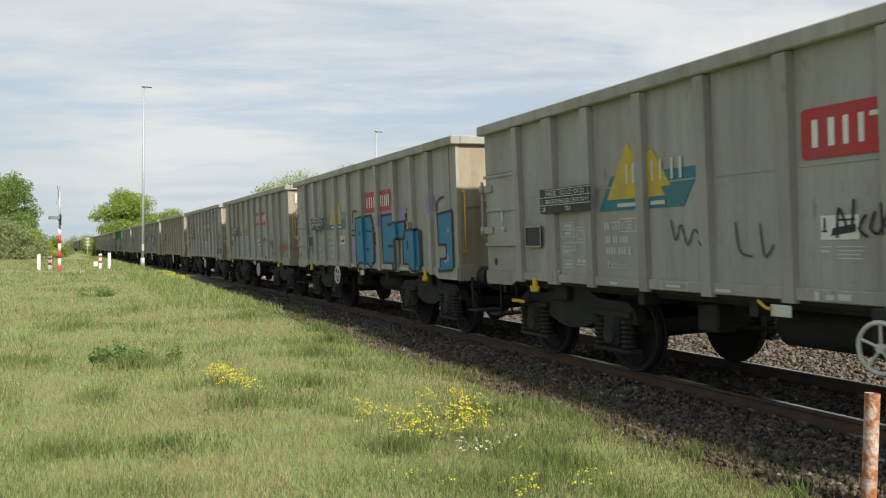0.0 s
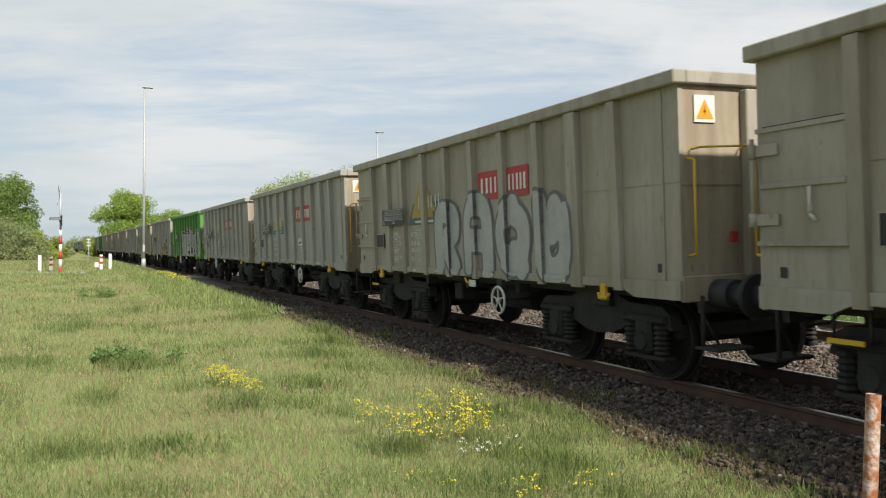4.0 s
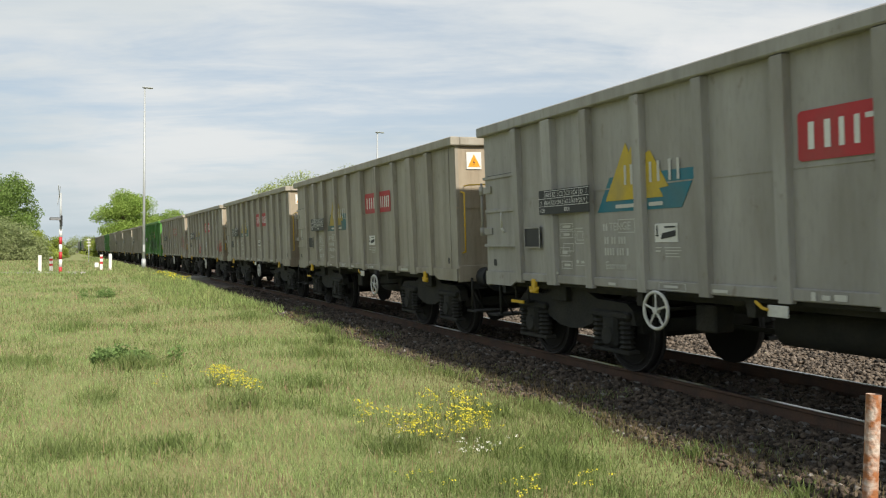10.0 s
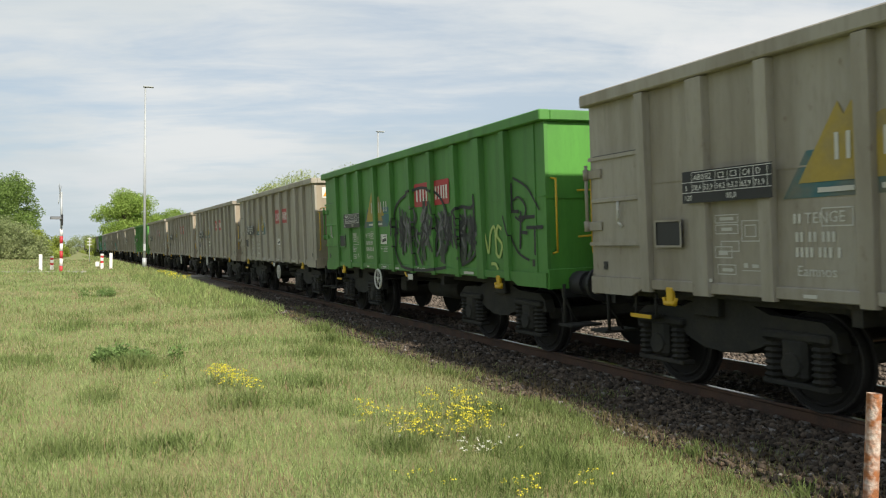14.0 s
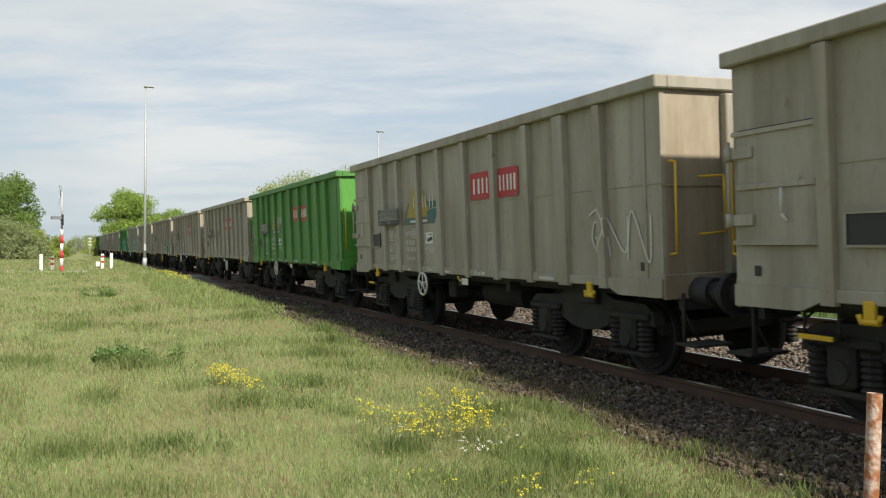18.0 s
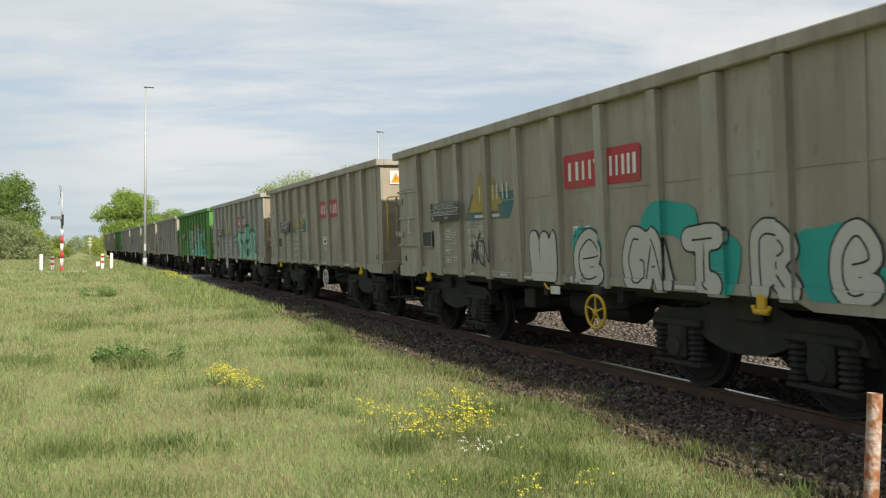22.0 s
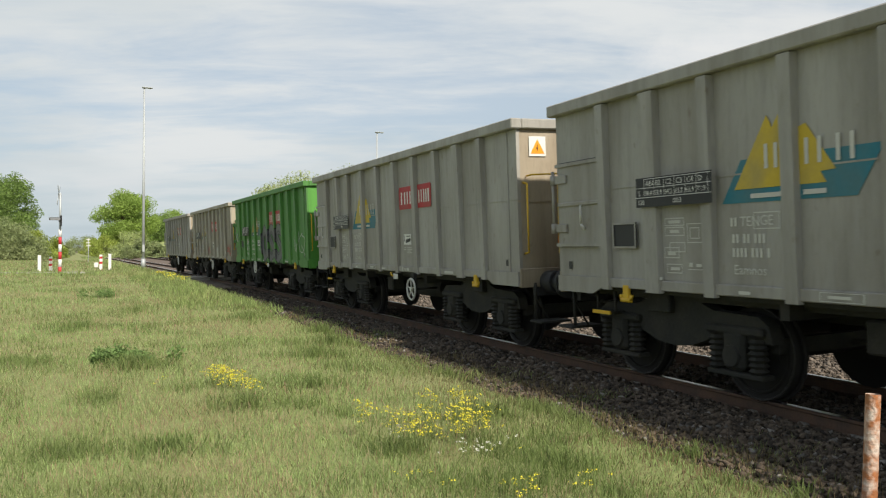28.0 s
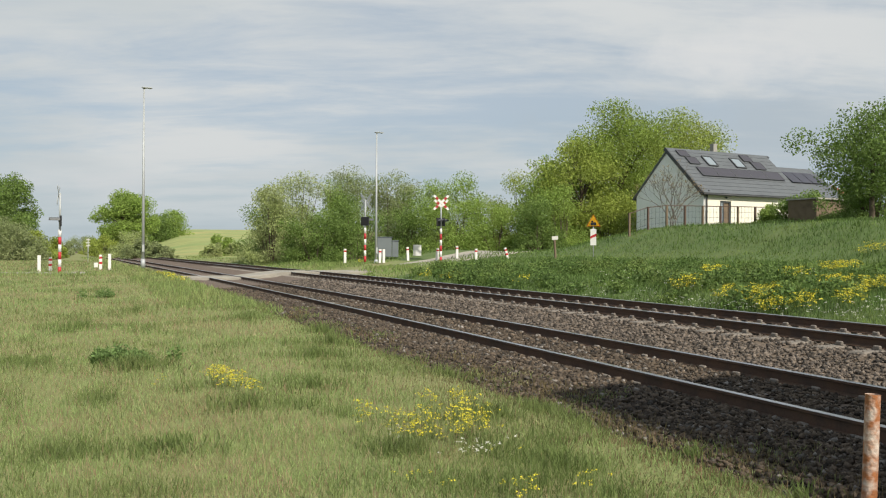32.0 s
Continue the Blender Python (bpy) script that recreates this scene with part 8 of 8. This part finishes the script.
def flowers():
    flower_patch("clump of yellow ragwort in the meadow", [spot(u, v, 0.25, r) for u, v, r in ((818, 712, 0.07), (830, 732, 0.10), (765, 722, 0.05), (815, 752, 0.15), (715, 754, 0.10), (738, 758, 0.10), (845, 758, 0.12), (650, 736, 0.05), (775, 762, 0.14), (862, 746, 0.05))], 270, 0.29, 0.0150, FLOWER, 51)
    flower_patch("small clump of yellow flowers in the meadow", [spot(u, v, 0.17, r) for u, v, r in ((400, 666, 0.14), (385, 662, 0.10), (410, 672, 0.12), (440, 683, 0.14))], 130, 0.19, 0.018, FLOWER, 52)
    flower_patch("scattered yellow flowers in the grass", [spot(u, v, 0.15, r) for u, v, r in ((1030, 862, 0.05), (1042, 850, 0.03), (930, 868, 0.04), (782, 850, 0.06), (900, 790, 0.12), (280, 674, 0.08), (945, 862, 0.03), (740, 838, 0.08))], 40, 0.16, 0.013, FLOWER, 53)
    flower_patch("pale dandelion heads among the grass", [spot(u, v, 0.15, r) for u, v, r in ((825, 795, 0.10), (870, 790, 0.15), (700, 772, 0.10), (840, 800, 0.1))], 30, 0.18, 0.013, FLOWER_WHITE, 54, "white_flowers")
    flower_patch("yellow flowers by the level crossing", [spot(u, v, 0.2, r) for u, v, r in ((305, 488, 0.5), (290, 483, 0.4), (318, 492, 0.4), (350, 494, 0.4))], 70, 0.22, 0.05, FLOWER, 55)
    for k, (u, v, r, n) in enumerate(((1263, 477, 0.34, 26), (1212, 502, 0.30, 20), (1284, 523, 0.22, 14), (1350, 518, 0.36, 28), (1368, 540, 0.24, 14), (1407, 482, 0.34, 18), (1488, 470, 0.52, 56), (1482, 496, 0.36, 26), (1546, 441, 0.45, 26), (1552, 500, 0.36, 22), (1421, 533, 0.24, 16), (1508, 528, 0.28, 16))):
        flower_patch("dense clump of yellow flowers on the bank", [spot(u, v, 0.35, r * 1.2)], n * 4, 0.38, 0.034, FLOWER, 560 + k)
    flower_patch("yellow flowers along the second track", [spot(u, v, 0.35, r) for u, v, z, r in ((795, 486, 0.35, 0.4), (755, 483, 0.35, 0.3), (925, 491, 0.4, 0.3), (640, 460, 0.7, 0.4))], 60, 0.3, 0.05, FLOWER, 57)
    flower_patch("white umbels among the bank weeds", [spot(u, v, 0.35, r) for u, v, z, r in ((1080, 508, 0.45, 1.0), (1180, 515, 0.45, 1.0), (1320, 540, 0.42, 0.8), (1440, 545, 0.42, 0.7), (1120, 480, 0.75, 1.2), (1380, 480, 0.85, 1.2), (1540, 545, 0.45, 0.6), (1250, 530, 0.45, 0.8))], 300, 0.28, 0.022, FLOWER_WHITE, 58, "white_flowers")


flowers()
weed_plants()


def stones(name, x, y, z, size, mat, label, seed):
    """One mesh of broken stones: jittered eight-sided lumps."""
    g = np.random.default_rng(seed)
    lump = np.array([(1, 0, 0), (-1, 0, 0), (0, 1, 0), (0, -1, 0), (0, 0, 1), (0, 0, -1)], float)
    tri = np.array([(0, 2, 4), (2, 1, 4), (1, 3, 4), (3, 0, 4), (2, 0, 5), (1, 2, 5), (3, 1, 5), (0, 3, 5)])
    n = len(x)
    v = (lump[None] * g.uniform(0.75, 1.3, (n, 6, 1)) + g.uniform(-0.35, 0.35, (n, 6, 3))) * (np.asarray(size)[:, None, None] * g.uniform(0.6, 1.15, (n, 1, 3)))
    a = g.uniform(0, 2 * np.pi, n)
    b = g.uniform(-1.2, 1.2, n)
    ca, sa, cb, sb = np.cos(a), np.sin(a), np.cos(b), np.sin(b)
    vx, vz = v[..., 0] * cb[:, None] + v[..., 2] * sb[:, None], -v[..., 0] * sb[:, None] + v[..., 2] * cb[:, None]
    w = np.stack([vx * ca[:, None] - v[..., 1] * sa[:, None], vx * sa[:, None] + v[..., 1] * ca[:, None], vz * 0.75], 2)
    w += np.column_stack([x, y, z])[:, None, :]
    f = (np.arange(n)[:, None, None] * 6 + tri[None]).ravel()
    return tagged(new(name, raw_mesh(name, w.reshape(-1, 3), f, 3, mat)), label, "gravel", kind="stuff")


def lay_ballast():
    g = np.random.default_rng(61)
    for nm, mat, lab, bands in (("near_ballast", STONE, "dark brown crushed stone beside the near track", ((-2.45, -0.84, 22000, 2.0, 32), (-0.66, 0.66, 10000, 3.0, 34), (-2.45, 0.6, 3500, -14, 2.0))),
                                ("far_ballast", STONE_PALE, "paler crushed stone between the two tracks", ((0.84, 3.12, 20000, 3.2, 36), (3.3, 4.6, 4500, 5.0, 30), (4.8, 6.3, 3000, 8.0, 30)))):
        X, Y, Z, Q = [], [], [], []
        for u0, u1, n, y0, y1 in bands:
            y = y0 * (y1 / y0) ** (g.random(n) ** 0.85) if y0 > 0 else g.uniform(y0, y1, n)
            u = g.uniform(u0, u1, n)
            bz = np.interp(u, [q[0] for q in BED], [q[1] for q in BED])
            X.append(TRACK + u - CURVE * y * y / 2)
            Y.append(y)
            Z.append(bz + g.uniform(-0.012, 0.022, n))
            Q.append(g.uniform(0.016, 0.036, n) * (1 + np.abs(y) / 26))
        stones(nm, np.concatenate(X), np.concatenate(Y), np.concatenate(Z), np.concatenate(Q), mat, lab, 62)


lay_ballast()
edge_tufts()


def pale_stones():
    """Lighter stones strewn over the shoulder of the near track."""
    g = np.random.default_rng(65)
    n = 1500
    y = 2.0 * (26 / 2.0) ** (g.random(n) ** 0.85)
    u = g.uniform(-2.4, 0.66, n)
    u = np.where(np.abs(u + 0.75) < 0.1, -1.2, u)
    z = np.interp(u, [q[0] for q in BED], [q[1] for q in BED]) + g.uniform(0.008, 0.026, n)
    stones("pale_stones", TRACK + u - CURVE * y * y / 2, y, z, g.uniform(0.014, 0.032, n) * (1 + y / 28), STONE_LIGHT, "pale grey stones among the brown ballast", 66)


pale_stones()


def crossing_road():
    line = [(-70, 60), (-30, 49), (-8, 44.4), (0, 43.2), (4, 42.6), (14, 42.6), (18, 46), (30, 55), (48, 70)]
    pts = curve_points(line, 1.0)
    bm = bmnew()
    rows = []
    for k, p in enumerate(pts):
        t = (pts[min(k + 1, len(pts) - 1)] - pts[max(k - 1, 0)]).normalized()
        nrm = Vector((-t.y, t.x))
        row = []
        for o in (-1.6, -0.8, 0, 0.8, 1.6):
            q = p + nrm * o
            u = q.x - TRACK - bend(q.y)
            z = ground_z(q.x, q.y) + 0.03
            level = 0.0 + 0.262 * smooth(0.9, 3.0, u)
            k1 = smooth(-7, -2.2, u) * (1 - smooth(6.5, 12, u))
            row.append(bm.verts.new((q.x, q.y, z * (1 - k1) + level * k1 - 0.006)))
        rows.append(row)
    for a, b in zip(rows, rows[1:]):
        for j in range(4):
            bm.faces.new((a[j], a[j + 1], b[j + 1], b[j])).smooth = True
        for j in (0, 4):
            lo = [bm.verts.new(v.co - Vector((0, 0, 0.45))) for v in (a[j], b[j])]
            bm.faces.new((a[j], b[j], lo[1], lo[0]))
    tagged(ob_mesh("road", bm, ROADM), "pale worn road over the level crossing", "road", kind="structure")


crossing_road()


def verge():
    """Longer grass along the near edge of the road and beside the far stretch of the track."""
    g = np.random.default_rng(71)
    n = 9000
    x = g.uniform(-40, 3.6, n)
    y = np.interp(x, (-70, -30, -8, 0, 4), (60, 49, 44.4, 43.2, 42.6)) - 1.5 - 3.0 * g.random(n) ** 1.6
    m = 11000
    y2 = np.where(g.random(m) < 0.5, g.uniform(20, 41, m), 46 + 64 * g.random(m) ** 1.5)
    bendy = np.where(y2 > STRAIGHT_FROM, -CURVE * STRAIGHT_FROM * (y2 - STRAIGHT_FROM / 2), -CURVE * y2 * y2 / 2)
    x2 = TRACK + bendy + np.where((y2 > 45) & (g.random(m) < 0.4), 6.5 + 3 * g.random(m), -2.15 - 2.6 * g.random(m) ** 1.4)
    xy = np.column_stack([np.concatenate([x, x2]), np.concatenate([y, y2])])
    blades("verge_grass", xy, g.uniform(0.08, 0.24, n + m), np.concatenate([np.full(n, 0.015), 0.007 + y2 * 0.0003]), GRASS_MIXED, "long green grass along the road and the ballast", 72, lean=0.9, detailed=False)


verge()


def garden_details():
    # bare climbing shrub before the gable
    x, y = place((1192 - 784) / 1440 * 56.5, 56.5)
    w = thing("bare_shrub", "bare branching shrub before the gable", "shrub", pose(x, y, ground_z(x, y)))
    r = random.Random(5)
    bm = bmnew()
    stack = [(Vector((0, 0, 0)), Vector((0.14 * k - 0.21, 0, 1)), 1.25, 0) for k in range(4)]
    tips = []
    while stack:
        p, d, ln, lv = stack.pop()
        q = p + d.normalized() * ln
        tube(bm, p, q, 0.04 * 0.76 ** lv, 0.03 * 0.76 ** lv, n=5, caps=False)
        if lv < 5:
            for s in (-1, 1):
                stack.append((q, d.normalized() + Vector((s * r.uniform(0.25, 0.75), r.uniform(-0.3, 0.3), r.uniform(-0.1, 0.25))), ln * r.uniform(0.68, 0.9), lv + 1))
        else:
            tips.append(q)
    part("branches", bm, BARK, w)
    lf = new("buds", leaf_mesh("buds", tips, [0.12] * len(tips), 420, 0.05, STRAW, 6))
    lf.parent = w
    # brown boarded box in place of dark pergola fencing, and a far red roof
    x, y = place((1475 - 784) / 1440 * 49, 49)
    w = thing("shed", "low brown boarded box standing in for a wooden pergola", "shed", pose(x, y, ground_z(x, y), 0, 0, 8))
    for k in range(14):
        bm = bmnew()
        box(bm, -1.6 + k * 0.23, -1.38 + k * 0.23, 0, 0.03, -0.3, 1.6)
        part("board", bm, WOOD, w)
    bm = bmnew()
    box(bm, -1.7, 1.75, -0.15, 2.0, 1.6, 1.68)
    part("roof", bm, CONCRETE, w)
    bm = bmnew()
    box(bm, -1.6, 1.62, 0.05, 1.9, -0.3, 1.6)
    part("body", bm, WOOD, w)
    x, y = place((1462 - 784) / 1440 * 84, 84)
    w = thing("red_roofed_house", "distant house with a red tiled roof", "house", pose(x, y, 2.4, 0, 0, 5))
    bm = bmnew()
    box(bm, -3, 5, 0, 6, -0.5, 4.5)
    part("walls", bm, WALL_W, w)
    bm = bmnew()
    prism(bm, ((-0.4, 4.4), (3.0, 6.3), (6.4, 4.4)), -3.3, 5.3, Matrix(((0, 1, 0, 0), (1, 0, 0, 0), (0, 0, 1, 0), (0, 0, 0, 1))))
    part("roof", bm, TILE_RED, w, "red tiled roof")


garden_details()


motions()
